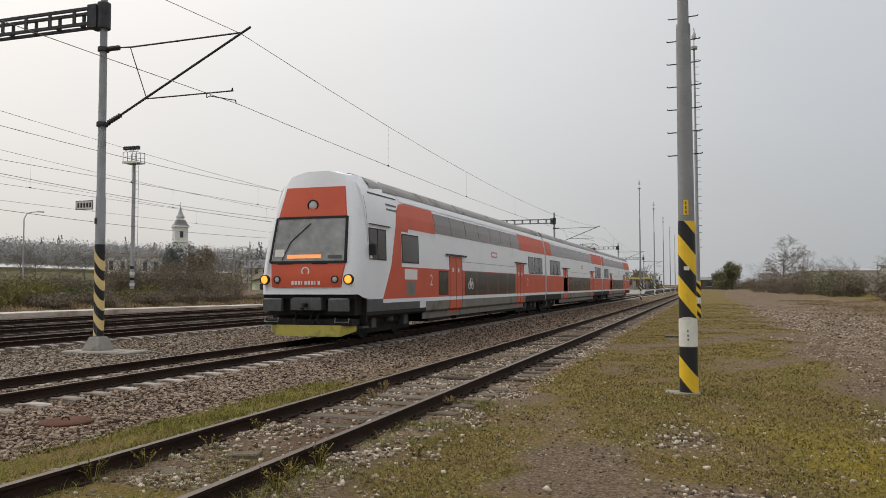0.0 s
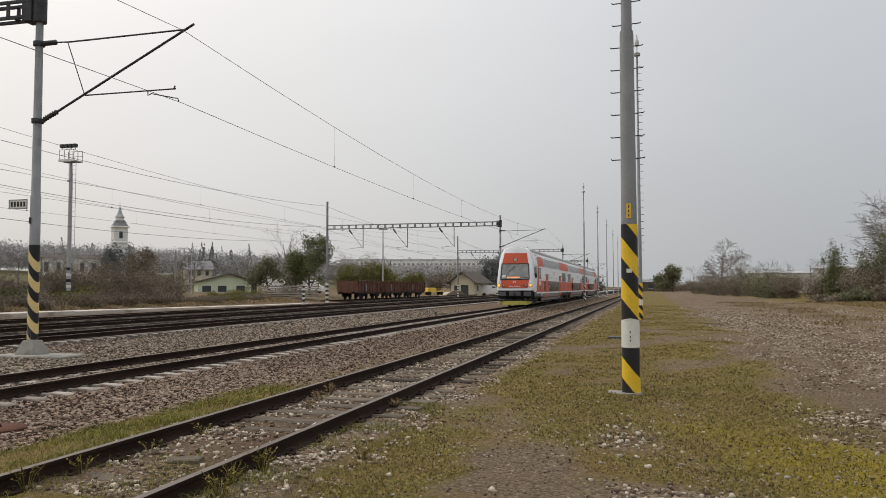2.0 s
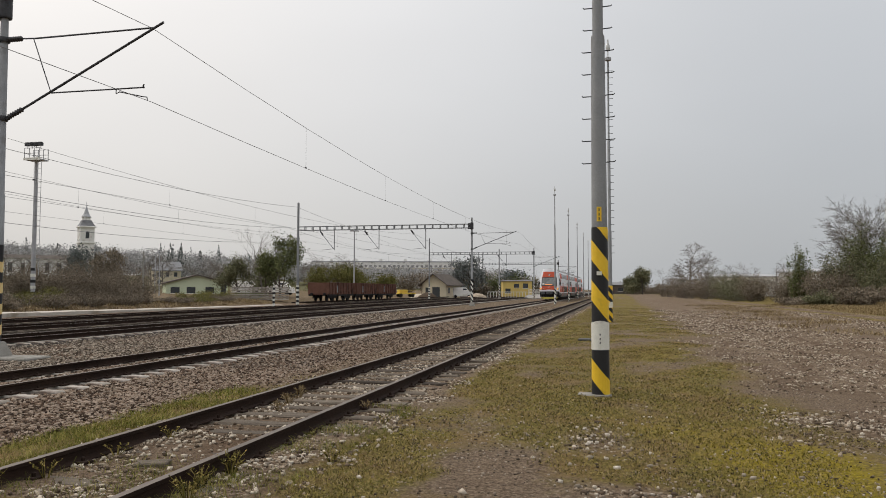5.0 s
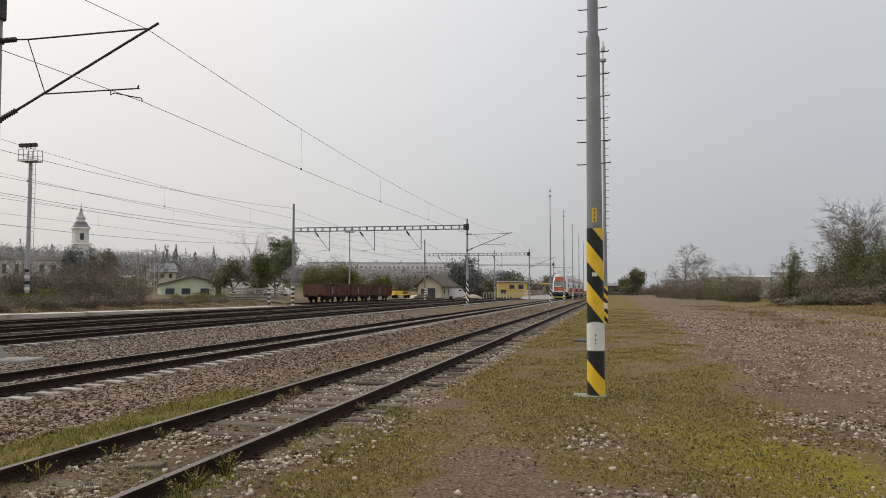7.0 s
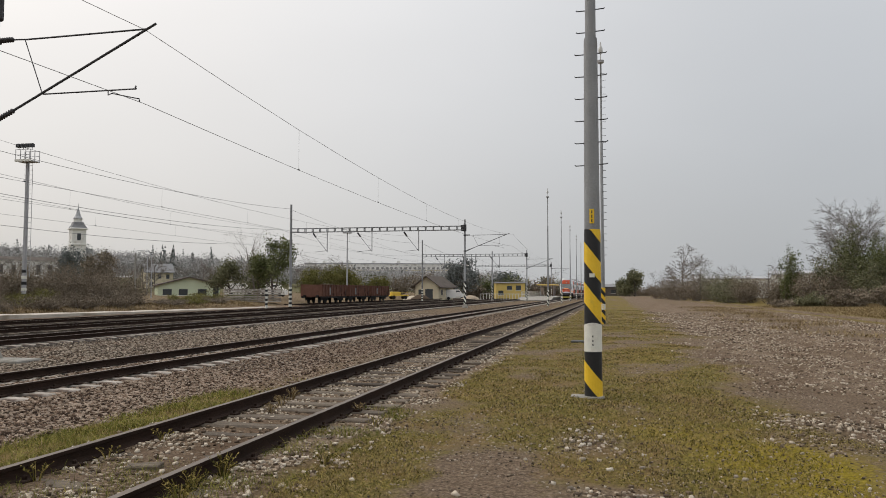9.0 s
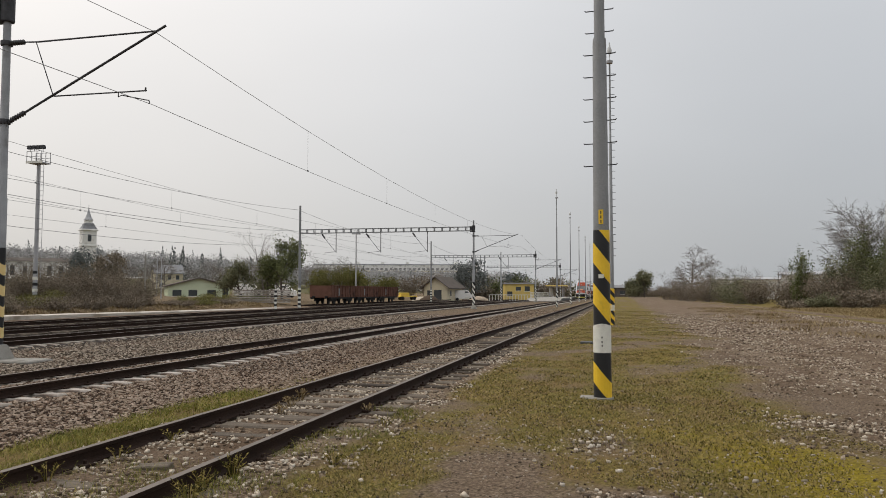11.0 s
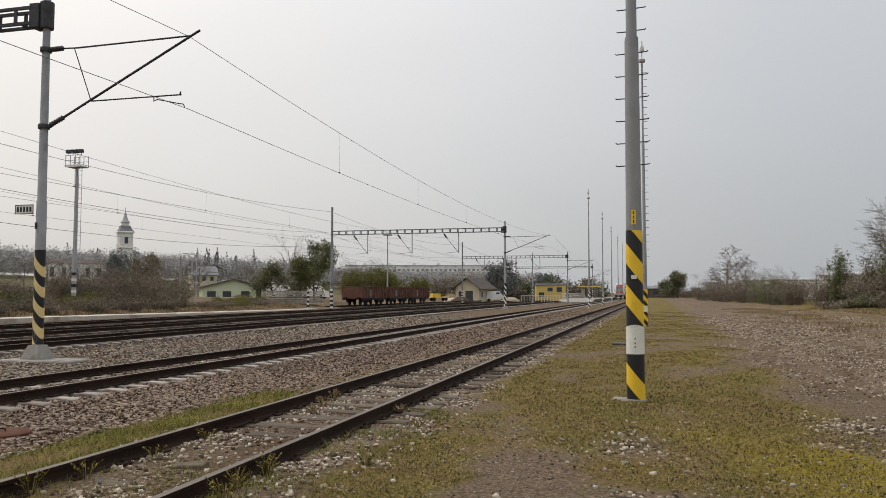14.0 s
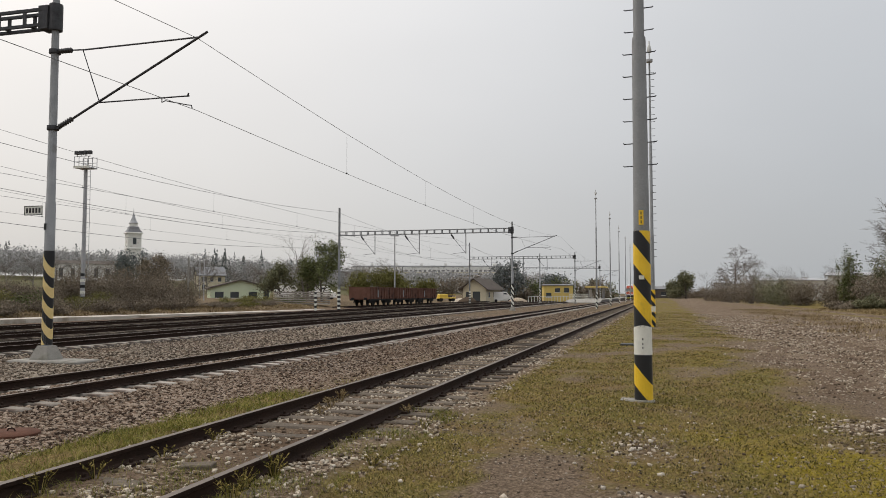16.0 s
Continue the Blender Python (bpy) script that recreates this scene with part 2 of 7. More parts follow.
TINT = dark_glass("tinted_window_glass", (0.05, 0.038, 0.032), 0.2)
# upper-deck glass has a lighter, browner base colour than the lower windows
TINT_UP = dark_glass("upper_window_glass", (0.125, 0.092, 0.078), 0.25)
# Blotchy greys put the sky's reflection into the windscreen's base colour.
WINDSHIELD = material("windscreen_painted_reflection", [(0.08, 0.085, 0.08), (0.30, 0.31, 0.30)], 0.14, 0, 0.9, 3, 0.0, coat=1.0)
RUBBER = material("black_rubber", [(0.012, 0.012, 0.012), (0.03, 0.03, 0.03)], 0.7, 0, 8, 60, 0.05)
LAMP_ON = glow("amber_headlamp", (1.0, 0.36, 0.05), 1.3)
LAMP_OFF = material("lamp_lens", [(0.45, 0.45, 0.44), (0.62, 0.62, 0.60)], 0.15, 0, 8, 50, 0.0)
DISPLAY = glow("destination_led", (1.0, 0.34, 0.10), 0.6)
LETTER = material("white_lettering", [(0.72, 0.70, 0.68), (0.8, 0.78, 0.76)], 0.5, 0, 8, 50, 0.0)
DARKLETTER = material("dark_lettering", [(0.02, 0.02, 0.02), (0.04, 0.04, 0.04)], 0.5, 0, 8, 50, 0.0)
WAGON = material("rusty_wagon_brown", [(0.10, 0.048, 0.034), (0.19, 0.098, 0.072)], 0.85, 0, 1.5, 20, 0.2, stain=(0.05, 0.03, 0.025))
STONE_BROWN = material("brown_ballast_stone", [(0.04, 0.026, 0.018), (0.135, 0.088, 0.060), (0.215, 0.152, 0.108), (0.335, 0.265, 0.205)], 0.95, 0, 8, 60, 0.3, random=0.75)
STONE_GREY = material("grey_ballast_stone", [(0.06, 0.046, 0.034), (0.165, 0.126, 0.094), (0.25, 0.20, 0.15), (0.38, 0.32, 0.255)], 0.95, 0, 8, 60, 0.3, random=0.75)
STONE_WHITE = material("white_stone", [(0.24, 0.20, 0.155), (0.38, 0.33, 0.27), (0.55, 0.495, 0.42)], 0.95, 0, 10, 70, 0.3, random=0.6)
GRASS_FRESH = material("fresh_grass_blade", [(0.070, 0.082, 0.014), (0.165, 0.170, 0.030), (0.30, 0.255, 0.075)], 0.8, 0, 2, 20, 0.0, random=0.6)
STONE_PALE = material("pale_gravel_stone", [(0.08, 0.058, 0.041), (0.205, 0.153, 0.105), (0.305, 0.242, 0.175), (0.52, 0.45, 0.36)], 0.95, 0, 10, 70, 0.3, random=0.7)
GRASS = material("grass_blade", [(0.034, 0.033, 0.008), (0.150, 0.125, 0.027), (0.33, 0.255, 0.085)], 0.8, 0, 2, 20, 0.0, random=0.6)
DRYGRASS = material("dry_weed", [(0.10, 0.066, 0.028), (0.22, 0.155, 0.074), (0.36, 0.28, 0.16)], 0.9, 0, 3, 20, 0.0, random=0.6)
BARK = material("bark", [(0.055, 0.045, 0.038), (0.12, 0.10, 0.085)], 0.95, 0, 4, 30, 0.4)
TWIG = material("grey_twigs", [(0.13, 0.115, 0.10), (0.24, 0.212, 0.186)], 0.95, 0, 4, 30, 0.0, random=0.5)
LEAF_GREEN = material("green_leaves", [(0.062, 0.074, 0.03), (0.165, 0.175, 0.075)], 0.8, 0, 0.5, 6, 0.0, random=0.6)
LEAF_MUTED = material("muted_leaves", [(0.095, 0.096, 0.055), (0.215, 0.21, 0.12)], 0.8, 0, 0.5, 6, 0.0, random=0.6)
LEAF_OLIVE = material("olive_leaves", [(0.10, 0.10, 0.03), (0.22, 0.20, 0.07)], 0.8, 0, 0.5, 6, 0.0, random=0.6)
LEAF_BROWN = material("brown_leaves", [(0.115, 0.094, 0.070), (0.265, 0.218, 0.163)], 0.9, 0, 0.4, 6, 0.0, random=0.6)
# Distance haze is put into the next two colours as pale grey.
LEAF_DARK = material("hazed_conifer_needles", [(0.115, 0.128, 0.122), (0.195, 0.208, 0.20)], 0.9, 0, 0.5, 6, 0.0, random=0.6)
WOODLAND = material("hazed_bare_woodland", [(0.31, 0.305, 0.30), (0.42, 0.41, 0.40)], 0.95, 0, 0.05, 1, 0.0, random=0.5)
PLASTER = material("pale_plaster", [(0.68, 0.66, 0.62), (0.80, 0.78, 0.74)], 0.9, 0, 0.6, 12, 0.05, stain=(0.5, 0.46, 0.4))
CREAM = material("cream_plaster", [(0.52, 0.46, 0.33), (0.62, 0.55, 0.40)], 0.9, 0, 0.6, 12, 0.05, stain=(0.42, 0.37, 0.28))
OCHRE = material("yellow_plaster", [(0.60, 0.44, 0.13), (0.70, 0.52, 0.18)], 0.9, 0, 0.6, 12, 0.05)
MINT = material("pale_green_plaster", [(0.50, 0.56, 0.39), (0.62, 0.67, 0.50)], 0.9, 0, 0.6, 12, 0.05)
ROOFGREY = material("grey_sheet_roof", [(0.14, 0.14, 0.145), (0.24, 0.24, 0.245)], 0.7, 0, 0.8, 12, 0.05)
ROOFDARK = material("dark_tile_roof", [(0.07, 0.058, 0.05), (0.14, 0.12, 0.105)], 0.85, 0, 0.8, 12, 0.05)
WINDOWDARK = dark_glass("far_window_glass", (0.05, 0.055, 0.06), 0.2)
# lighter base colour than WINDOWDARK, for the apartment block
WINDOWPALE = dark_glass("pale_window_glass", (0.26, 0.25, 0.24), 0.2)
VEHICLE_YELLOW = material("machine_yellow", [(0.62, 0.42, 0.05), (0.72, 0.50, 0.08)], 0.5, 0, 2, 20, 0.0)


def ground_material():
    m = bpy.data.materials.new("trackside_ground")
    m.use_nodes = True
    nt = m.node_tree
    N, L = nt.nodes.new, nt.links.new
    bsdf = nt.nodes["Principled BSDF"]
    bsdf.inputs["Roughness"].default_value = 0.95
    bsdf.inputs["Specular IOR Level"].default_value = 0.08
    tc = N("ShaderNodeTexCoord")

    def noise_tex(scale, detail=5, rough=0.6):
        n = N("ShaderNodeTexNoise")
        n.inputs["Scale"].default_value, n.inputs["Detail"].default_value, n.inputs["Roughness"].default_value = scale, detail, rough
        L(tc.outputs["Object"], n.inputs["Vector"])
        return n.outputs["Fac"]

    def ramp(fac, stops):
        r = N("ShaderNodeValToRGB")
        els = r.color_ramp.elements
        els[0].position, els[0].color = stops[0][0], (*stops[0][1], 1)
        els[1].position, els[1].color = stops[-1][0], (*stops[-1][1], 1)
        for p, c in stops[1:-1]:
            els.new(p).color = (*c, 1)
        L(fac, r.inputs[0])
        return r.outputs[0]

    def mixed(fac, a, b):
        x = N("ShaderNodeMix")
        x.data_type = "RGBA"
        L(fac, x.inputs["Factor"])
        L(a, x.inputs["A"])
        L(b, x.inputs["B"])
        return x.outputs["Result"]

    def mask(name, sharp=0.5):
        """A stored zone weight, its edge broken up by noise."""
        a = N("ShaderNodeAttribute")
        a.attribute_name = name
        s, r = N("ShaderNodeMath"), N("ShaderNodeMapRange")
        s.operation = "ADD"
        L(a.outputs["Fac"], s.inputs[0])
        k = N("ShaderNodeMath")
        k.operation = "MULTIPLY_ADD"
        k.inputs[1].default_value, k.inputs[2].default_value = 1.1, -0.55
        L(noise_tex(9, 6, 0.75), k.inputs[0])
        L(k.outputs[0], s.inputs[1])
        r.inputs["From Min"].default_value, r.inputs["From Max"].default_value = 0.5 - sharp / 2, 0.5 + sharp / 2
        L(s.outputs[0], r.inputs["Value"])
        return r.outputs[0]

    # pebbles: a cell pattern gives each its own tone
    vor = N("ShaderNodeTexVoronoi")
    vor.inputs["Scale"].default_value = 19
    L(tc.outputs["Object"], vor.inputs["Vector"])
    sepc = N("ShaderNodeSeparateColor")
    L(vor.outputs["Color"], sepc.inputs[0])
    vor2 = N("ShaderNodeTexVoronoi")
    vor2.inputs["Scale"].default_value = 34
    L(tc.outputs["Object"], vor2.inputs["Vector"])
    sepd = N("ShaderNodeSeparateColor")
    L(vor2.outputs["Color"], sepd.inputs[0])
    # Darkened base: shade in the gaps between loose stones is in the colour.
    ballast = ramp(sepc.outputs[0], [(0.0, (0.024, 0.018, 0.013)), (0.45, (0.085, 0.062, 0.046)), (0.8, (0.15, 0.115, 0.088)), (1.0, (0.33, 0.29, 0.25))])
    rusty = ramp(sepc.outputs[1], [(0.0, (0.032, 0.019, 0.013)), (0.6, (0.125, 0.076, 0.050)), (1.0, (0.25, 0.18, 0.13))])
    ballast = mixed(ramp(noise_tex(0.55, 4), [(0.42, (0, 0, 0)), (0.62, (1, 1, 1))]), ballast, rusty)
    gravel = ramp(sepd.outputs[0], [(0.0, (0.055, 0.042, 0.033)), (0.5, (0.178, 0.124, 0.081)), (0.85, (0.295, 0.226, 0.158)), (1.0, (0.50, 0.435, 0.345))])
    gravel = mixed(ramp(noise_tex(1.3, 5), [(0.4, (0, 0, 0)), (0.66, (1, 1, 1))]), gravel, ramp(noise_tex(45, 4), [(0.3, (0.055, 0.035, 0.023)), (0.7, (0.235, 0.168, 0.118))]))
    # ruts and darker weathered streaks that run along the road
    along = N("ShaderNodeMapping")
    along.inputs["Scale"].default_value = (0.75, 0.13, 1)
    L(tc.outputs["Object"], along.inputs[0])
    rut = N("ShaderNodeTexNoise")
    rut.inputs["Scale"].default_value, rut.inputs["Detail"].default_value, rut.inputs["Roughness"].default_value = 1.6, 7, 0.7
    L(along.outputs[0], rut.inputs["Vector"])
    gravel = mixed(ramp(rut.outputs["Fac"], [(0.47, (0, 0, 0)), (0.62, (0.8, 0.8, 0.8))]), gravel, ramp(noise_tex(28, 6, 0.75), [(0.3, (0.03, 0.018, 0.011)), (0.55, (0.125, 0.082, 0.052)), (0.75, (0.27, 0.19, 0.125))]))
    dirt = ramp(noise_tex(30, 6, 0.7), [(0.3, (0.036, 0.024, 0.016)), (0.52, (0.162, 0.117, 0.080)), (0.72, (0.34, 0.265, 0.19))])
    green = ramp(noise_tex(26, 6, 0.75), [(0.3, (0.030, 0.026, 0.007)), (0.5, (0.135, 0.112, 0.027)), (0.70, (0.29, 0.228, 0.068))])
    straw = ramp(noise_tex(33, 6, 0.75), [(0.3, (0.055, 0.035, 0.014)), (0.52, (0.185, 0.125, 0.052)), (0.72, (0.34, 0.25, 0.12))])
    moss = ramp(noise_tex(22, 6, 0.75), [(0.3, (0.05, 0.04, 0.006)), (0.52, (0.24, 0.185, 0.018)), (0.72, (0.46, 0.355, 0.045))])
    field = mixed(ramp(noise_tex(0.9, 6, 0.7), [(0.44, (0, 0, 0)), (0.60, (1, 1, 1))]), green, straw)
    col = mixed(mask("grass"), dirt, field)
    col = mixed(mask("moss"), col, moss)
    col = mixed(mask("gravel"), col, gravel)
    col = mixed(mask("ballast", 0.3), col, ballast)
    oily = ramp(sepc.outputs[2], [(0.0, (0.018, 0.014, 0.012)), (0.7, (0.055, 0.045, 0.038)), (1.0, (0.12, 0.105, 0.09))])
    col = mixed(mask("oily", 0.3), col, oily)
    far = ramp(noise_tex(0.05, 6), [(0.35, (0.07, 0.068, 0.03)), (0.65, (0.13, 0.115, 0.06))])
    col = mixed(mask("far"), col, far)
    L(col, bsdf.inputs["Base Color"])
    b1 = N("ShaderNodeBump")
    b1.inputs["Strength"].default_value, b1.inputs["Distance"].default_value = 0.9, 0.03
    h = N("ShaderNodeMath")
    h.operation = "ADD"
    L(noise_tex(40, 6, 0.75), h.inputs[0])
    L(vor.outputs["Distance"], h.inputs[1])
    L(h.outputs[0], b1.inputs["Height"])
    L(b1.outputs[0], bsdf.inputs["Normal"])
    return m


# ---------------------------------------------------------------- ground
NEAR_X, MAIN_X = -4.33, -10.2          # centre lines of the siding and the main track
FAR_TRACKS = (-19.05, -24.3, -29.8)
PROFILE_X = [-4000, -420, -300, -150, -90, -52, -46, -44.6, -43.2, -39.6, -39.2, -38, -33.5, -17.6, -16.6, -14.5, -12.2, -11.7, -10.86, -10.74, -9.66, -9.54, -8.75, -8.2, -7.0, -6.2, -5.75, -2.95, -2.4, 1.5, 2.6, 6, 9, 14.5, 16, 19, 26, 60, 400, 4000]
PROFILE_Z = [14, 14, 9, 3.0, 1.2, 0.45, 0.1, -0.05, -0.3, -0.42, -0.42, -0.42, -0.26, -0.19, -0.28, -0.28, -0.27, -0.205, -0.205, -0.172, -0.172, -0.205, -0.205, -0.25, -0.27, -0.21, -0.188, -0.188, -0.165, -0.16, -0.18, -0.26, -0.22, -0.2, -0.14, 0.0, 0.12, 0.4, 0.5, 0.5]


def fnoise(x, y, s, seed=0.0):
    return noise.noise(Vector((x * s + seed, y * s - seed, seed * 1.7)))


def soft(x, a, b):
    t = min(1.0, max(0.0, (x - a) / (b - a)))
    return t * t * (3 - 2 * t)


def ground_z(x, y):
    z = float(np.interp(x, PROFILE_X, PROFILE_Z))
    if -45 < x < 40 and -10 < y < 120:
        rough = 0.02 if x < -2.5 else 0.035
        if -5.7 < x < -2.9:
            z += 0.022 * fnoise(x, y, 1.5, 15) + 0.032 * (1 - soft(y + 1.5 * fnoise(x, y, 0.7, 19), 7.5, 10)) + 0.008
        z += rough * fnoise(x, y, 0.8, 3) + 0.4 * rough * fnoise(x, y, 3.5, 8)
    return z


def zones(x, y):
    """Weights of grass, moss, gravel, ballast and far field at a place."""
    w = 0.35 * fnoise(x, y, 0.35, 11) + 0.2 * fnoise(x, y, 1.1, 5)
    # ballast: main track with its shoulders, and the yard
    ballast = soft(x + w, -6.5, -6.9)
    if x < -38.5:
        ballast = soft(x, -40.5, -39)
    if x < -46:
        ballast = 0
    grass = 0.0
    if -6.9 < x < -5.2:
        grass = 0.95 * soft(y, 0, 3) * (1 - soft(y + 8 * w, 11, 15) * 0.7)
    if -5.2 <= x <= -3.2:
        grass = 0.72 * (1 - soft(y + 3 * w, 6.0, 7.4))
    gravel = 0.0
    if -5.6 < x < -2.4 and y > 5.5:
        gravel = 0.75 + w - (0.6 if -3.4 < x else 0) * soft(x, -3.2, -2.5)
    if x > -3.2:
        patch = fnoise(x, y, 0.55, 71) + 0.5 * fnoise(x, y, 1.4, 73)
        grass = max(grass, soft(x, -3.2, -2.6) * (0.80 + 0.6 * w + 0.9 * patch))
        bare = math.exp(-((x + 1.15) / 0.65) ** 2 - ((y - 7.7) / 1.5) ** 2) + 0.6 * math.exp(-((x - 0.6) / 0.8) ** 2 - ((y - 8.2) / 0.9) ** 2)
        lush = math.exp(-((x + 1.6) / 0.8) ** 2 - ((y - 12) / 2.2) ** 2) + 0.8 * math.exp(-((x + 2.4) / 0.6) ** 2 - ((y - 8.2) / 1.5) ** 2) + 0.7 * math.exp(-((x - 1.0) / 0.8) ** 2 - ((y - 11.5) / 1.2) ** 2)
        grass += 0.5 * lush - 0.85 * bare
    moss = 0.0
    if x > -1:
        moss = 0.85 * math.exp(-((x - 1.7) / 0.9) ** 2 - ((y - 8.0) / 1.8) ** 2) + 0.45 * math.exp(-((x - 0.2) / 0.9) ** 2 - ((y - 9.9) / 0.9) ** 2) + 0.35 * math.exp(-((x - 0.9) / 0.9) ** 2 - ((y - 19) / 6) ** 2) + 0.4 * w
        road = soft(x + 2.4 * w + 0.8 * fnoise(x, y, 0.5, 77), 1.5, 3.7) * (1 - soft(x + w, 13.6, 14.6))
        island = math.exp(-((x - 9.8) / 1.3) ** 2) * soft(y, 25, 40) * 0.85
        gravel = max(gravel, 0.9 * road - island * 0.9 + 0.3 * w - 0.35 * soft(fnoise(x, y, 0.4, 79), 0.1, 0.4))
        gravel = max(gravel, 0.95 * soft(x, 14.6, 15.0) * (1 - soft(x, 15.9, 16.3)))
        gravel = max(gravel, 0.85 * math.exp(-((x + 0.25) / 0.45) ** 2 - ((y - 9.2) / 1.0) ** 2))
        gravel = max(gravel, 0.8 * math.exp(-((x - 0.25) / 0.8) ** 2 - ((y - 6.6) / 0.55) ** 2))
        grass = grass * (1 - 0.7 * road) if x < 14 else max(grass, 0.75)
    if -9.2 < x < -6.4 and y > 30:
        grass = max(grass, 0.5 * soft(y + 10 * w, 30, 55) * soft(x, -9, -8.4))
        ballast *= 1 - 0.45 * soft(y + 12 * w, 30, 60) * soft(x, -9, -8.4)
    if -18 < x < -12.5 and y > 30:
        grass = max(grass, 0.4 * soft(y, 30, 60))
        ballast *= 1 - 0.5 * soft(y + 10 * w, 30, 70)
    if x < -43:
        grass = 0.35
    far = soft(abs(x), 60, 120)
    oily = soft(-x, 16.9, 17.5) * (1 - soft(-x, 38.2, 39.4)) * soft(y, -5, 5)
    return grass, moss, gravel, ballast, far, oily


def build_ground():
    def steps(*spans):
        out = []
        for a, b, d in spans:
            out += list(np.linspace(a, b, max(1, round((b - a) / d)), endpoint=False))
        return out + [spans[-1][1]]

    xs = steps((-4000, -420, 600), (-420, -60, 20), (-60, -38, 0.75), (-38, -13, 0.5), (-13, 5, 0.11), (5, 20, 0.4), (20, 60, 4), (60, 400, 60), (400, 4000, 600))
    ys = steps((-3000, -200, 400), (-200, -10, 19), (-10, 3, 0.8), (3, 22, 0.11), (22, 50, 0.4), (50, 130, 2), (130, 400, 15), (400, 4000, 450))
    v, w = [], [[], [], [], [], [], []]
    for y in ys:
        for x in xs:
            v.append((x, y, ground_z(x, y)))
            for k, a in enumerate(zones(x, y)):
                w[k].append(a)
    nx, ny = len(xs), len(ys)
    i = (np.arange(ny - 1)[:, None] * nx + np.arange(nx - 1)[None, :]).ravel()
    f = np.stack([i, i + 1, i + nx + 1, i + nx], 1)
    me = raw_mesh("ground", v, f, ground_material())
    for name, values in zip(("grass", "moss", "gravel", "ballast", "far", "oily"), w):
        me.attributes.new(name, "FLOAT", "POINT").data.foreach_set("value", np.array(values, np.float32))
    me.shade_smooth()
    tagged(new("ground", me), "gravel, moss and worn grass beside railway ballast", "ground", kind="structure")


build_ground()

# concrete service path beyond the yard
path = Build()
for k in range(20):
    y = -29 + 6 * k
    z = float(np.interp(y + 3, (30, 47, 64, 80), (-0.08, -0.12, -0.24, -0.34)))
    path.bevel_box(-42.6, -40.2, y + 0.01, y + 5.99, -0.6, z, 0.02)
tagged(part("pavement", path, PATHSLAB), "pale concrete service path along the yard", "path", kind="structure")

# ---------------------------------------------------------------- tracks
RAIL = [(-0.068, 0.0), (0.068, 0.0), (0.068, 0.012), (0.016, 0.028), (0.010, 0.045), (0.010, 0.108), (0.034, 0.120), (0.036, 0.152), (-0.036, 0.152), (-0.034, 0.120), (-0.010, 0.108), (-0.010, 0.045), (-0.016, 0.028), (-0.068, 0.012)]


def rail_mesh(name, y0, y1, step=6.0):
    n = max(1, round((y1 - y0) / step))
    b = Build()
    b.loft([[(x, y0 + (y1 - y0) * i / n, z) for x, z in RAIL] for i in range(n + 1)], True, True)
    me = mesh_of(name, b, RUST)
    me.materials.append(RAILTOP)
    for p in me.polygons:
        if p.normal.z > 0.9 and p.center.z > 0.14:
            p.material_index = 1
    return me


def wooden_sleeper(seed):
    r = random.Random(seed)
    b = Build()
    L, W = 1.28, 0.13
    pts = []
    for i in range(7):
        x = -L + 2 * L * i / 6
        j = lambda k=0.012: r.uniform(-k, k)
        pts.append([(x, -W + j(), -0.14), (x, W + j(), -0.14), (x, W + j(), -0.02 + j(0.006)), (x, W - 0.02 + j(), j(0.008)), (x, -W + 0.02 + j(), j(0.008)), (x, -W + j(), -0.02 + j(0.006))])
    b.loft(pts, True, True)
    return mesh_of("sleeper", b, WOOD)


def concrete_sleeper():
    b = Build()
    rings = []
    for x, w, top in ((-1.27, 0.13, -0.03), (-1.24, 0.14, -0.012), (-0.95, 0.14, -0.002), (-0.55, 0.135, 0.0), (-0.35, 0.11, -0.045), (0, 0.105, -0.05), (0.35, 0.11, -0.045), (0.55, 0.135, 0.0), (0.95, 0.14, -0.002), (1.24, 0.14, -0.012), (1.27, 0.13, -0.03)):
        rings.append([(x, -w, -0.2), (x, w, -0.2), (x, w - 0.02, top - 0.015), (x, w - 0.035, top), (x, -w + 0.035, top), (x, -w + 0.02, top - 0.015)])
    b.loft(rings, True, True)
    return mesh_of("sleeper", b, CONCRETE)


def fastening():
    b = Build()
    for s in (-1, 1):
        b.bevel_box(s * 0.115 - 0.045, s * 0.115 + 0.045, -0.07, 0.07, 0.0, 0.03, 0.008)
        b.lathe([(0.02, 0.02), (0.02, 0.06), (0.01, 0.068)], (s * 0.105, 0, 0), 6)
    return mesh_of("rail_fastening", b, RUST)


def far_sleepers(mesh, n, y0, pitch):
    """The joined rest of the sleepers."""
    src = [tuple(q.co) for q in mesh.vertices]
    b = Build()
    for i in range(n):
        k = len(b.v)
        b.v += [(x, y + y0 + i * pitch, z) for x, y, z in src]
        b.f += [tuple(k + j for j in p.vertices) for p in mesh.polygons]
    me = bpy.data.meshes.new("far_sleepers")
    me.from_pydata(b.v, [], b.f)
    me.materials.append(mesh.materials[0])
    return me


FAST = fastening()


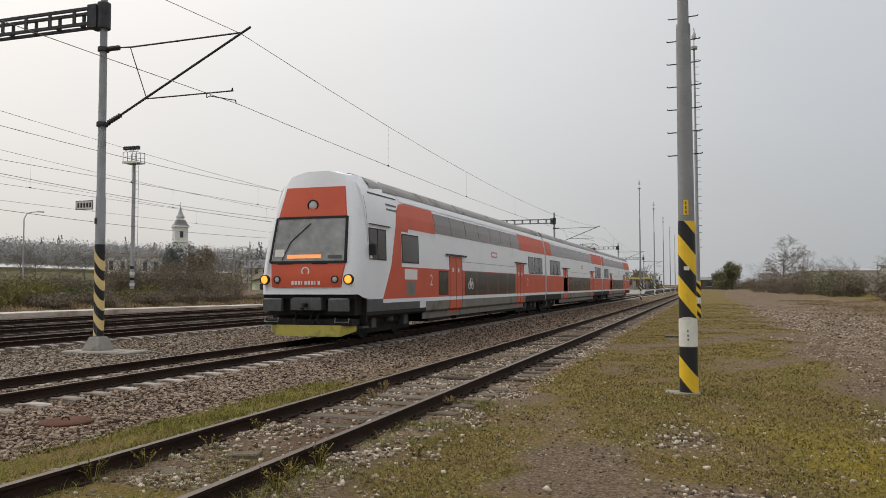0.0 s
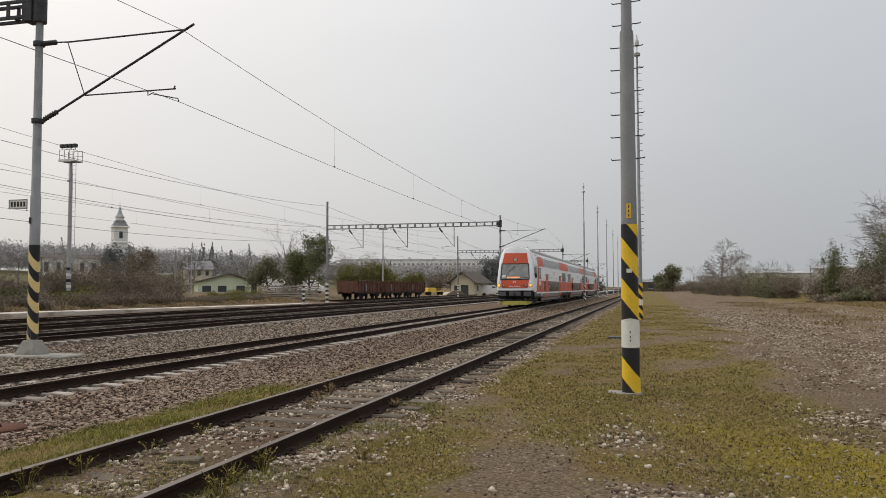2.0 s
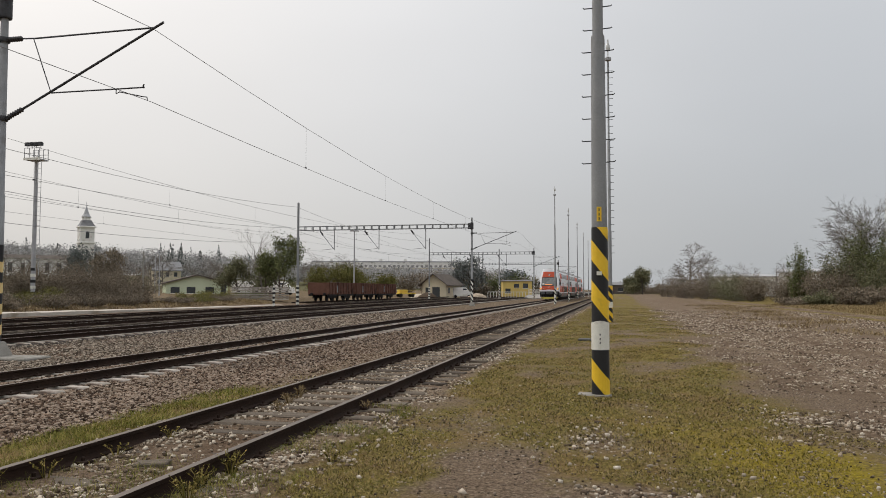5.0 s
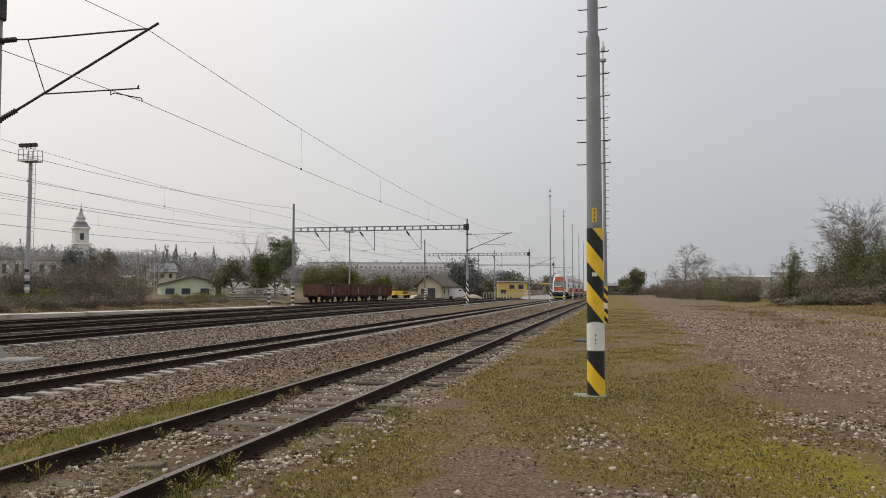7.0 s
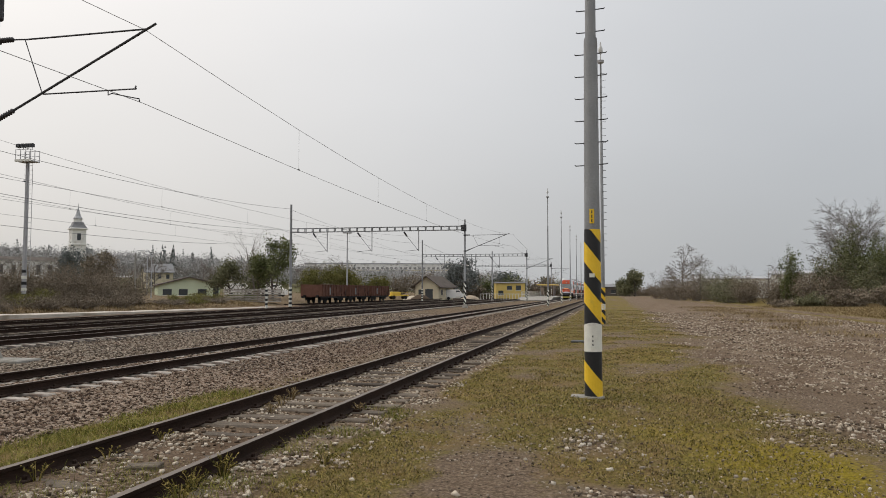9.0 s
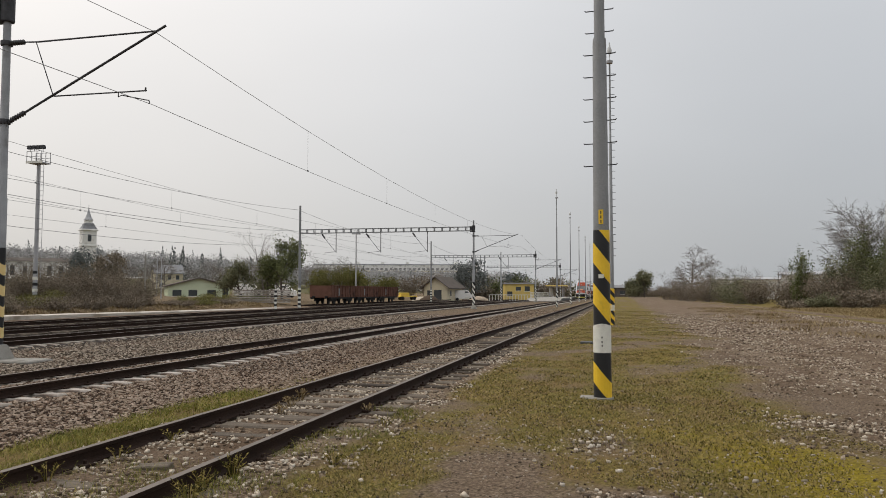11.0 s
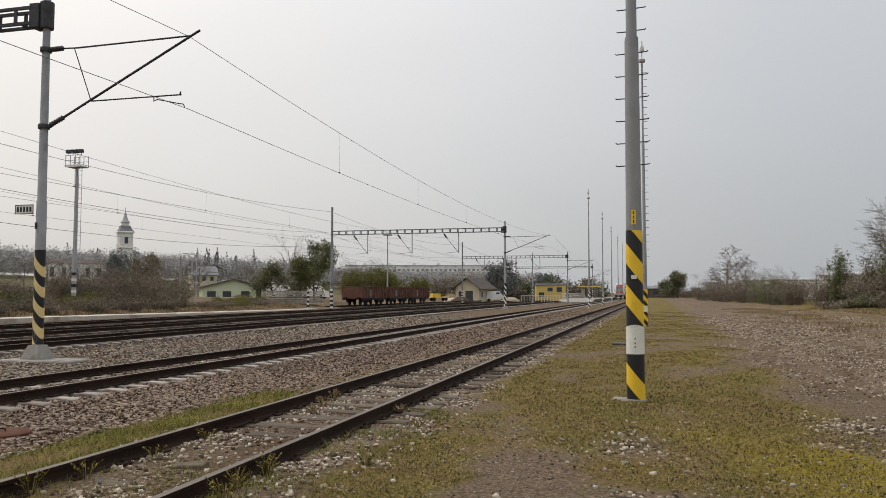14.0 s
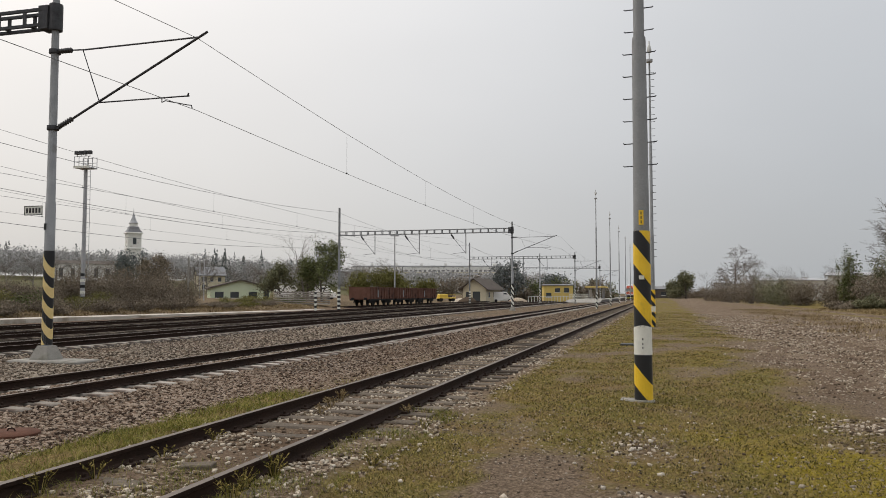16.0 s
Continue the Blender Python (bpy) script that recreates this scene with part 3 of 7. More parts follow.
def track(x, top, label, near_n, y0, sleepers, pitch, rail_h=0.152, y_end=420, fastened=40, far_n=150):
    t = thing("railway_track", label, "railway track", pose(x, 0, top - rail_h), "tracks", "structure")
    me = rail_mesh("rail", y0 - 6, y_end)
    for s in (-1, 1):
        part("rail", me, None, t, at=pose(s * 0.7535, 0, 0))
    r = random.Random(int(abs(x) * 10))
    for i in range(near_n):
        y = y0 + i * pitch
        part("sleeper", sleepers[i % len(sleepers)], None, t, at=pose(r.uniform(-0.03, 0.03), y + r.uniform(-0.02, 0.02), r.uniform(-0.008, 0.004), 0, 0, r.uniform(-1.2, 1.2)))
        if i < fastened:
            for s in (-1, 1):
                part("rail_fastening", FAST, None, t, at=pose(s * 0.7535, y, 0.0))
    if far_n:
        tagged(part("far_sleepers", far_sleepers(sleepers[0], far_n, y0 + near_n * pitch, pitch), None, t), kind="stuff")
    return t


WOODEN = [wooden_sleeper(i) for i in range(5)]
CONC = [concrete_sleeper()]
track(NEAR_X, 0.0, "rusty siding track on weathered wooden sleepers", 80, 1.5, WOODEN, 0.65, far_n=120)
track(MAIN_X, 0.0, "main railway track on pale concrete sleepers", 110, 3.0, CONC, 0.6, far_n=250)
track(-38.0, 0.0, "dark storage track on old wooden sleepers under the wagons", 0, 96.0, WOODEN, 0.62, fastened=0, far_n=120)
for k, x in enumerate(FAR_TRACKS):
    track(x, 0.0, "dark yard track on concrete sleepers", 90 if k == 0 else 0, 5.0, CONC, 0.6, fastened=0, far_n=150 if k == 0 else 240) if k == 0 else track(x, 0.0, "dark yard track on old wooden sleepers", 0, 5.0, WOODEN, 0.62, fastened=0, far_n=240)

# ---------------------------------------------------------------- masts and overhead line


def cone(b, z0, z1, r0, r1, sides=14, x=0, y=0):
    return b.lathe([(r0, z0), (r1, z1)], (x, y, 0), sides)


def hazard_bands(parent, z0, z1, radius, paint=YELLOW, step=0.30, turn=0.62, first=None):
    """Slanting painted stripes on a black sleeve round a pole, as raised bands. radius: a function of z."""
    b = Build()
    n = 14
    b.loft([[((radius(z) + 0.004) * math.cos(2 * math.pi * k / n), (radius(z) + 0.004) * math.sin(2 * math.pi * k / n), z) for k in range(n)] for z in np.linspace(z0, z1, 6)], True, True)
    part("black_sleeve", b, BLACKBAND, parent, "black paint with slanting pale stripes" if paint is WHITEPLATE else "black paint with slanting yellow stripes", True)
    z = z0 - turn / 2 if first is None else first
    while z < z1:
        s = Build()
        m = 20
        rings = []
        for k in range(m + 1):
            a = 2 * math.pi * k / m
            # the stripe climbs to one side and comes back behind
            u = math.cos(a)
            lo = z - turn / 2 * u
            hi = lo + step
            lo, hi = min(max(lo, z0), z1), min(max(hi, z0), z1)
            row = []
            for h, dr in ((lo, 0.003), (lo, 0.007), (hi, 0.007), (hi, 0.003)):
                q = radius(h) + dr
                row.append((q * math.cos(a), q * math.sin(a), h))
            rings.append(row)
        s.loft(rings, False)
        part("stripe", s, paint, parent, "", False)
        z += 2 * step


def pole_near():
    t = thing("lighting_mast", "grey steel mast with black and yellow stripes and step irons", "mast", pose(-0.3, 12.82, -0.14), "masts beside the siding")
    rad = lambda z: 0.136 - 0.005 * z
    b = Build()
    b.lathe([(0.136, 0), (rad(5.65), 5.65), (rad(5.7) - 0.005, 5.72)], (0, 0, 0), 20)
    part("lower_shaft", b, STEEL, t, "", True)
    b = Build()
    b.lathe([(0.085, 5.6), (0.078, 9.5), (0.06, 13.5)], (0, 0, 0), 18)
    part("upper_shaft", b, STEEL, t, "", True)
    b = Build()
    b.lathe([(0.17, -0.12), (0.17, 0.0), (0.155, 0.012)], (0, 0, 0), 18)
    part("footing", b, PLINTH, t, "low round concrete footing", True)
    hazard_bands(t, 0.0, 0.70, rad, YELLOW, 0.32, 0.34, 0.08)
    hazard_bands(t, 1.14, 2.63, rad, YELLOW, 0.32, 0.34, 1.31)
    b = Build()
    n = 12
    ring = []
    for z in (0.705, 1.10, 1.14):
        ring.append([((rad(z) + 0.008) * math.cos(a), (rad(z) + 0.008) * math.sin(a), z if z < 1.12 else z + 0.02 * math.cos(6 * (a + math.pi / 2) / 3)) for a in (math.pi * 2 * k / n for k in range(n))])
    b.loft(ring, True, True)
    part("number_plate", b, WHITEPLATE, t, "white enamel plate with worn marks", True)
    for z in (0.80, 0.86, 0.93):
        b = Build()
        q = rad(z) + 0.010
        b.loft([[(q * math.sin(a), -q * math.cos(a), z), (q * math.sin(a), -q * math.cos(a), z + 0.03), ((q - 0.003) * math.sin(a), -(q - 0.003) * math.cos(a), z + 0.03), ((q - 0.003) * math.sin(a), -(q - 0.003) * math.cos(a), z)] for a in (-0.06, 0.06)], True, True)
        part("plate_mark", b, DARKLETTER, t)
    b = Build()
    q = rad(2.8) + 0.012
    b.loft([[(r * math.sin(a), -r * math.cos(a), z) for r, z in ((q, 2.72), (q, 2.95), (q - 0.006, 2.95), (q - 0.006, 2.72))] for a in (-0.28, 0, 0.28)], True, True)
    sign = part("warning_plate", b, YELLOW, t, "small yellow warning plate")
    for z in (2.74, 2.81, 2.88):
        b = Build()
        b.box(-0.008, 0.008, -q - 0.004, -q + 0.004, z, z + 0.045)
        part("plate_mark", b, DARKLETTER, sign)
    b = Build()
    b.box(-0.045, 0.035, -rad(1.9) - 0.018, -rad(1.9), 1.87, 1.93)
    part("sticker", b, WHITEPLATE, t)
    z = 3.66
    k = 0
    while z < 9.6:
        s = rad(z) if z < 5.65 else 0.082
        b = Build()
        b.tube([(-s + 0.01, 0, z), (-s - 0.13, 0, z - 0.004), (-s - 0.145, 0, z + 0.012)], 0.009, 6)
        part("step_iron", b, DARKSTEEL, t)
        b = Build()
        b.tube([(s - 0.01, 0, z + 0.012), (s + 0.13, 0, z + 0.02), (s + 0.145, 0, z + 0.035)], 0.009, 6)
        part("step_iron", b, DARKSTEEL, t)
        z += 0.36
        k += 1
    return t


def lamp_mast(x, y, height, detailed, first=False):
    t = thing("lighting_mast", "tall thin grey lighting mast with a striped foot", "mast", pose(x, y, -0.17), "masts beside the siding" if first else "platform lighting masts")
    rad = lambda z: 0.115 - 0.006 * z if z < 9 else 0.055
    b = Build()
    b.lathe([(0.12, 0), (0.115, 0.5), (0.10, 4.7), (0.085, 4.75), (0.075, 9.5), (0.05, 9.55), (0.045, height - 1.0), (0.05, height - 0.98)], (0, 0, 0), 12)
    part("shaft", b, STEEL, t, "", True)
    b = Build()
    b.lathe([(0.16, height - 1.12), (0.17, height - 1.05), (0.17, height - 0.98), (0.05, height - 0.95)], (0, 0, 0), 12)
    part("collar", b, STEEL_FAR, t, "", True)
    b = Build()
    b.lathe([(0.09, height - 0.6), (0.12, height - 0.5), (0.10, height - 0.3), (0.05, height - 0.22), (0.03, height)], (0, 0, 0), 10)
    b.tube([(0, 0, height - 1), (0, 0, height - 0.55)], 0.03, 6)
    part("lamp_head", b, LAMP_OFF, t, "pale lamp head", True)
    hazard_bands(t, 0.0, 1.9, lambda z: 0.122, YELLOW if first else WHITEPLATE, 0.24, 0.3)
    b = Build()
    b.lathe([(0.132, 0.75), (0.132, 1.05)], (0, 0, 0), 12)
    part("number_plate", b, WHITEPLATE, t, "white plate")
    if detailed:
        z = 3.6
        while z < height - 1.5:
            b = Build()
            b.tube([(0.05, 0, z), (0.24, 0, z)], 0.012, 5)
            part("step_iron", b, DARKSTEEL, t)
            z += 0.37
    return t


pole_near()
lamp_mast(-0.47, 42.3, 14.9, True, True)
for k, y in enumerate((94.6, 120.5, 146, 172, 198, 224, 250)):
    lamp_mast(-7.4, y, 14.0, False)


def mast(x, y, height, group, label, joint=True):
    """A round steel catenary mast with a striped foot, on a plinth."""
    t = thing("catenary_mast", label, "mast", pose(x, y, -0.25), group)
    rad = lambda z: 0.134 - 0.0045 * z
    b = Build()
    b.lathe([(rad(0), 0.0), (rad(0) - 0.004, 4.2), (rad(4.3), 4.22), (rad(height), height), (rad(height) - 0.02, height + 0.02)], (0, 0, 0), 16)
    part("shaft", b, STEEL, t, "", True)
    b = Build()
    b.loft([[(sx * s, sy * s, z) for sx, sy in ((-1, -1), (1, -1), (1, 1), (-1, 1))] for s, z in ((0.30, -0.05), (0.28, 0.08), (0.17, 0.38), (0.15, 0.40))], True, True)
    part("foot_cone", b, PLINTH, t, "cast concrete foot")
    hazard_bands(t, 0.42, 2.9, lambda z: 0.132, WHITEPLATE if y > 50 else PALEYELLOW, 0.27, 0.40)
    return t


MASTS = (17.55, 85.34, 150.0, 212.0)
main_mast = mast(-15.7, 17.55, 9.7, "catenary masts", "grey tubular mast with faded yellow and black stripes")
plinth = Build()
plinth.bevel_box(-16.5, -14.4, 17.05, 18.0, -0.5, -0.215, 0.03)
tagged(part("mast_plinth", plinth, PLINTH), "low weathered concrete slab under the mast", "plinth")


def cantilever(parent, reach, z_low, z_up, z_wire, side=1):
    """Bracket that holds the overhead wires, in the mast's space."""
    s = side
    tip = (s * (reach - 0.05), 0, z_up + 0.02)
    low = (s * 0.14, 0, z_low)
    c = part("bracket_strut", Build().tube([(s * 0.62, 0, z_low + 0.22), (s * (reach + 0.2), 0, z_up + 0.14)], 0.032, 8), DARKSTEEL, parent, "", True)
    b = Build().tube([(s * 0.95, 0, z_up - 0.02), tip], 0.024, 8)
    part("stay_tube", b, DARKSTEEL, parent, "", True)
    for p, q in (((s * 0.13, 0, z_up), (s * 0.55, 0, z_up + 0.005)), ((s * 0.2, 0, z_low + 0.03), (s * 0.62, 0, z_low + 0.22))):
        b = Build()
        P, Q = Vector(p), Vector(q)
        pts, rr = [], []
        for i in range(13):
            pts.append(P.lerp(Q, i / 12))
            rr.append(0.075 if i % 2 else 0.045)
        b.tube(pts, rr, 10)
        part("insulator", b, INSULATOR, parent, "dark ribbed insulator")
    b = Build().tube([(s * 0.55, 0, z_up), (s * 0.97, 0, z_up - 0.02)], 0.02, 6)
    b.tube([(s * 0.9, 0, z_up - 0.03), (s * 1.45, 0, z_low + 0.62)], 0.013, 6)
    part("hanger_rod", b, DARKSTEEL, parent)
    k = (s * 1.47, 0, z_low + 0.60)
    b = Build().tube([k, (s * 4.15, 0, z_low + 0.60)], 0.019, 6)
    b.tube([(s * 4.1, 0, z_low + 0.58), (s * 4.13, 0, z_low + 0.68)], 0.02, 6)
    b.tube([(s * 3.35, 0, z_low + 0.6), (s * 3.35, 0, z_low + 0.48), (s * 3.45, 0, z_low + 0.52), (s * 4.1, 0, z_wire + 0.10), (s * 4.22, 0, z_wire + 0.08), (s * 4.24, 0, z_wire)], 0.015, 6)
    part("registration_arm", b, DARKSTEEL, parent)
    for z in (z_low, z_up):
        b = Build().lathe([(0.148, z - 0.06), (0.152, z - 0.05), (0.152, z + 0.05), (0.148, z + 0.06)], (0, 0, 0), 14)
        b.box(min(s * 0.1, s * 0.22), max(s * 0.1, s * 0.22), -0.04, 0.04, z - 0.04, z + 0.04)
        part("clamp", b, DARKSTEEL, parent, "", True)


cantilever(main_mast, 4.45, 6.2, 8.28, 6.47)
# kilometre plate: its digits are left as bars
b = Build().bevel_box(-0.70, -0.12, -0.16, -0.145, 3.85, 4.1, 0.004)
plate = part("distance_plate", b, WHITEPLATE, main_mast, "small white plate with dark marks")
for i in range(5):
    part("plate_mark", Build().box(-0.64 + i * 0.1, -0.58 + i * 0.1, -0.166, -0.160, 3.91, 4.04), DARKLETTER, plate)
for x0, x1, z0, z1 in ((-0.70, -0.12, 3.85, 3.865), (-0.70, -0.12, 4.085, 4.1), (-0.70, -0.685, 3.85, 4.1), (-0.135, -0.12, 3.85, 4.1)):
    part("plate_border", Build().box(x0, x1, -0.167, -0.160, z0, z1), DARKLETTER, plate)
part("small_tag", Build().box(-0.06, 0.0, -0.16, -0.14, 3.45, 3.62), DARKLETTER, main_mast)


def gantry(y, x_right, x_left, beam_z, right_mast, left_height, drops, detailed):
    """A lattice beam between two masts with drop tubes for the yard wires."""
    g = thing("catenary_gantry", "grey lattice gantry beam over the yard tracks", "gantry", pose(0, y, 0), "catenary gantries")
    # the near beam takes DARKSTEEL, the distant beams the lighter STEEL
    for dz, dy in ((0.0, -0.17), (0.0, 0.17), (0.42, -0.17), (0.42, 0.17)):
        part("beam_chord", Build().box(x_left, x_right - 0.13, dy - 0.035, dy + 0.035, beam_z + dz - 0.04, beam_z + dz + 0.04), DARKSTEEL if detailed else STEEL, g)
    n = int((x_right - x_left) / 0.85)
    web = Build()
    web.box(-0.05, 0.05, -0.20, -0.165, 0.03, 0.40)
    web.box(-0.05, 0.05, 0.165, 0.20, 0.03, 0.40)
    web.box(-0.05, 0.05, -0.17, 0.17, 0.04, 0.07)
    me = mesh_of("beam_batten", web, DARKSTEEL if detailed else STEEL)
    for i in range(1, n):
        part("beam_batten", me, None, g, at=pose(x_left + (x_right - x_left) * i / n, 0, beam_z))
    b = Build().lathe([(0.17, beam_z - 0.15), (0.18, beam_z - 0.12), (0.18, beam_z + 0.55), (0.17, beam_z + 0.58)], (x_right, 0, 0), 14)
    b.box(x_right - 0.4, x_right - 0.1, -0.2, 0.2, beam_z - 0.12, beam_z + 0.52)
    part("beam_seat", b, DARKSTEEL, g, "", False)
    b = Build().lathe([(0.17, -0.7), (0.15, 4), (0.12, left_height)], (x_left, 0, 0), 12)
    post = part("left_post", b, STEEL, g, "", True)
    for i in range(5):
        z = -0.45 + i * 0.5
        part("black_band", Build().lathe([(0.18, z), (0.18, z + 0.245)], (x_left, 0, 0), 12), BLACKBAND, post)
        part("white_band", Build().lathe([(0.181, z + 0.25), (0.181, z + 0.495)], (x_left, 0, 0), 12), WHITEPLATE, post)
    for x in drops:
        d = part("drop_tube", Build().tube([(x, 0, beam_z), (x, 0, 6.0)], 0.05, 8), STEEL, g, "", True)
        part("drop_strut", Build().tube([(x - 1.75, 0, beam_z), (x - 1.2, 0, beam_z - 0.8), (x - 0.1, 0, 6.15)], 0.025, 6), DARKSTEEL, d)
        part("drop_insulator", Build().tube([(x - 1.68, 0, beam_z - 0.15), (x - 1.35, 0, beam_z - 0.6)], [0.09, 0.09], 8), INSULATOR, d)
        part("registration_arm", Build().tube([(x, 0, 6.15), (x - 1.5, 0, 6.0)], 0.02, 6), DARKSTEEL, d)
    return g


DROPS = (-20.9, -26.3, -31.6)
gantry(17.55, -15.7, -36.2, 8.75, True, 11.2, DROPS, True)
for y in MASTS[1:]:
    m = mast(-15.7, y, 9.65, "catenary masts", "grey catenary mast with a striped foot at the gantry")
    cantilever(m, 4.7, 6.2, 7.95, 6.47)
    gantry(y, -15.7, -36.0, 8.28, True, 11.5, DROPS if y < 200 else (), False)
gantry(-50, -15.7, -36.2, 8.75, True, 11.2, (), False)
mast(-15.7, -50, 9.7, "catenary masts", "grey catenary mast with a striped foot at the gantry")


def sag_line(p, q, sag, n=14):
    P, Q = Vector(p), Vector(q)
    return [P.lerp(Q, i / n) - Vector((0, 0, 4 * sag * (i / n) * (1 - i / n))) for i in range(n + 1)]


def overhead(xs, ys, z_cs, z_m, sag, r=0.009, c_sag=0.0):
    """Messenger and contact wire with droppers, span by span."""
    t = thing("overhead_wire", "dark overhead contact line with droppers", "overhead wire", None, "overhead wires")
    for i in range(len(ys) - 1):
        a, b = (xs[i], ys[i]), (xs[i + 1], ys[i + 1])
        part("messenger_wire", Build().tube(sag_line((*a, z_m[i]), (*b, z_m[i + 1]), sag), r, 5), CABLE, t)
        part("contact_wire", Build().tube(sag_line((*a, z_cs[i]), (*b, z_cs[i + 1]), c_sag), r, 5), CABLE, t)
        n = 7
        for k in range(1, n):
            u = k / n
            x, y = a[0] + (b[0] - a[0]) * u, a[1] + (b[1] - a[1]) * u
            z_c = z_cs[i] + (z_cs[i + 1] - z_cs[i]) * u - 4 * c_sag * u * (1 - u)
            zt = z_m[i] + (z_m[i + 1] - z_m[i]) * u - 4 * sag * u * (1 - u)
            part("dropper", Build().tube([(x, y, z_c), (x, y, zt)], r * 0.45, 4), CABLE, t)
            part("wire_clamp", Build().box(x - 0.015, x + 0.015, y - 0.05, y + 0.05, z_c - 0.01, z_c + 0.04), DARKSTEEL, t)


SPAN = (-50.0, 17.55, 85.34, 150.0, 212.0, 280.0, 350.0)
overhead((-10.0, -11.35, -10.4, -10.6, -10.2, -10.2, -10.2), SPAN, (6.17, 6.17, 6.4, 6.3, 6.3, 6.3, 6.3), (8.0, 8.03, 7.7, 7.7, 7.7, 7.7, 7.7), 1.1, 0.008, 0.5)
for x in (-22.5, -27.9, -33.4):
    overhead((x, x - 0.4, x + 0.3, x - 0.3, x, x, x), SPAN, (5.85,) * 7, (7.7,) * 7, 1.0, 0.008)
for x, z in ((-36.2, 11.0), (-37.2, 8.6), (-40.0, 7.0)):
    t = thing("feeder_cable", "dark feeder cable strung along the masts", "cable", None, "feeder cables")
    for i in range(len(SPAN) - 1):
        part("cable_span", Build().tube(sag_line((x, SPAN[i], z), (x, SPAN[i + 1], z), 1.1), 0.016, 5), CABLE, t)

# ---------------------------------------------------------------- train
CAR = 25.55
SIDE = [(0.62, 1.30), (0.70, 1.42), (1.02, 1.43), (1.15, 1.43), (2.05, 1.43), (3.18, 1.40), (3.30, 1.395), (3.62, 1.36), (4.00, 1.27), (4.18, 1.20), (4.30, 1.13), (4.46, 0.92), (4.56, 0.62), (4.62, 0.3)]


def half_width(z):
    return float(np.interp(z, [p[0] for p in SIDE], [p[1] for p in SIDE]))


def skin(y0, y1, z0, z1, out, side):
    """A strip of the bodyside between two heights that follows its curve, `out` proud of it."""
    zs = [z0] + [z for z, _ in SIDE if z0 + 0.01 < z < z1 - 0.01] + [z1]
    b = Build()
    n = len(zs)
    rings = []
    for y in (y0, y1):
        rings.append([(side * (half_width(z) + out), y, z) for z in zs] + [(side * (half_width(z) + out - 0.03), y, z) for z in reversed(zs)])
    b.loft(rings, True, True)
    return b


def body_shell(y0, y1):
    b = Build()
    prof = [(w, z) for z, w in SIDE]
    ring = prof + [(-w, z) for w, z in reversed(prof)]
    b.loft([[(x, y, z) for x, z in ring] for y in np.linspace(y0, y1, 5)], True, True)
    return b


def bogie(parent, y):
    g = part("bogie", Build().box(-1.02, -0.90, y - 1.7, y + 1.7, 0.42, 0.72).box(0.90, 1.02, y - 1.7, y + 1.7, 0.42, 0.72).box(-1.0, 1.0, y - 0.25, y + 0.25, 0.4, 0.75), TRAIN_BLACK, parent, "black bogie with axle boxes")
    for dy in (-1.25, 1.25):
        for s in (-1, 1):
            b = Build()
            prof = [(0.0, 0.0), (0.16, 0.0), (0.18, 0.03), (0.36, 0.03), (0.40, 0.0), (0.44, 0.0), (0.46, 0.03), (0.46, 0.12), (0.0, 0.13)]
            rings = []
            for k in range(24):
                a = 2 * math.pi * k / 24
                rings.append([(s * (0.82 - h), y + dy + r * math.cos(a), 0.46 + r * math.sin(a)) for r, h in prof])
            rings.append(rings[0])
            b.loft(rings, False)
            part("wheel", b, TRAIN_BLACK, g)
            b = Build().bevel_box(min(s * 0.98, s * 1.16), max(s * 0.98, s * 1.16), y + dy - 0.17, y + dy + 0.17, 0.32, 0.62, 0.03)
            part("axle_box", b, BUFFER, g)
    for s in (-1, 1):
        part("spring", Build().lathe([(0.13, 0.45), (0.16, 0.5), (0.13, 0.55), (0.16, 0.6), (0.13, 0.65), (0.16, 0.7), (0.13, 0.8)], (s * 1.08, y, 0), 12), BUFFER, g)
        part("step_plate", Build().box(min(s * 1.0, s * 1.3), max(s * 1.0, s * 1.3), y - 2.35, y - 1.95, 0.35, 0.40), BUFFER, g)


def window(parent, y0, y1, z0, z1, side, glass=None, frame=True):
    w = part("window", skin(y0, y1, z0, z1, 0.012, side), glass or TINT, parent, "dark tinted window")
    if frame:
        for a, b_, c, d in ((y0 - 0.03, y1 + 0.03, z0 - 0.03, z0), (y0 - 0.03, y1 + 0.03, z1, z1 + 0.03), (y0 - 0.03, y0, z0, z1), (y1, y1 + 0.03, z0, z1)):
            part("window_frame", skin(a, b_, c, d, 0.016, side), RUBBER, w)


def leaf_door(parent, y0, y1, side):
    d = part("door", skin(y0, y1, 0.56, 2.56, 0.010, side), TRAIN_RED, parent, "red double-leaf entrance door")
    m = (y0 + y1) / 2
    part("door_gap", skin(m - 0.015, m + 0.015, 0.56, 2.56, 0.014, side), RUBBER, d)
    for a, b_ in ((y0 + 0.16, m - 0.12), (m + 0.12, y1 - 0.16)):
        part("door_mark", skin(a + 0.1, a + 0.25, 2.0, 2.15, 0.018, side), LETTER, d)
    part("door_rail", Build().box(side * 1.44 if side > 0 else -1.50, 1.50 if side > 0 else -1.44, y0 - 0.45, y1 + 0.45, 2.58, 2.64), DARKSTEEL, d, "dark door track")
    for y in (y0 - 0.02, y1 + 0.02):
        part("door_edge", skin(y - 0.02, y + 0.02, 0.56, 2.56, 0.013, side), RUBBER, d)


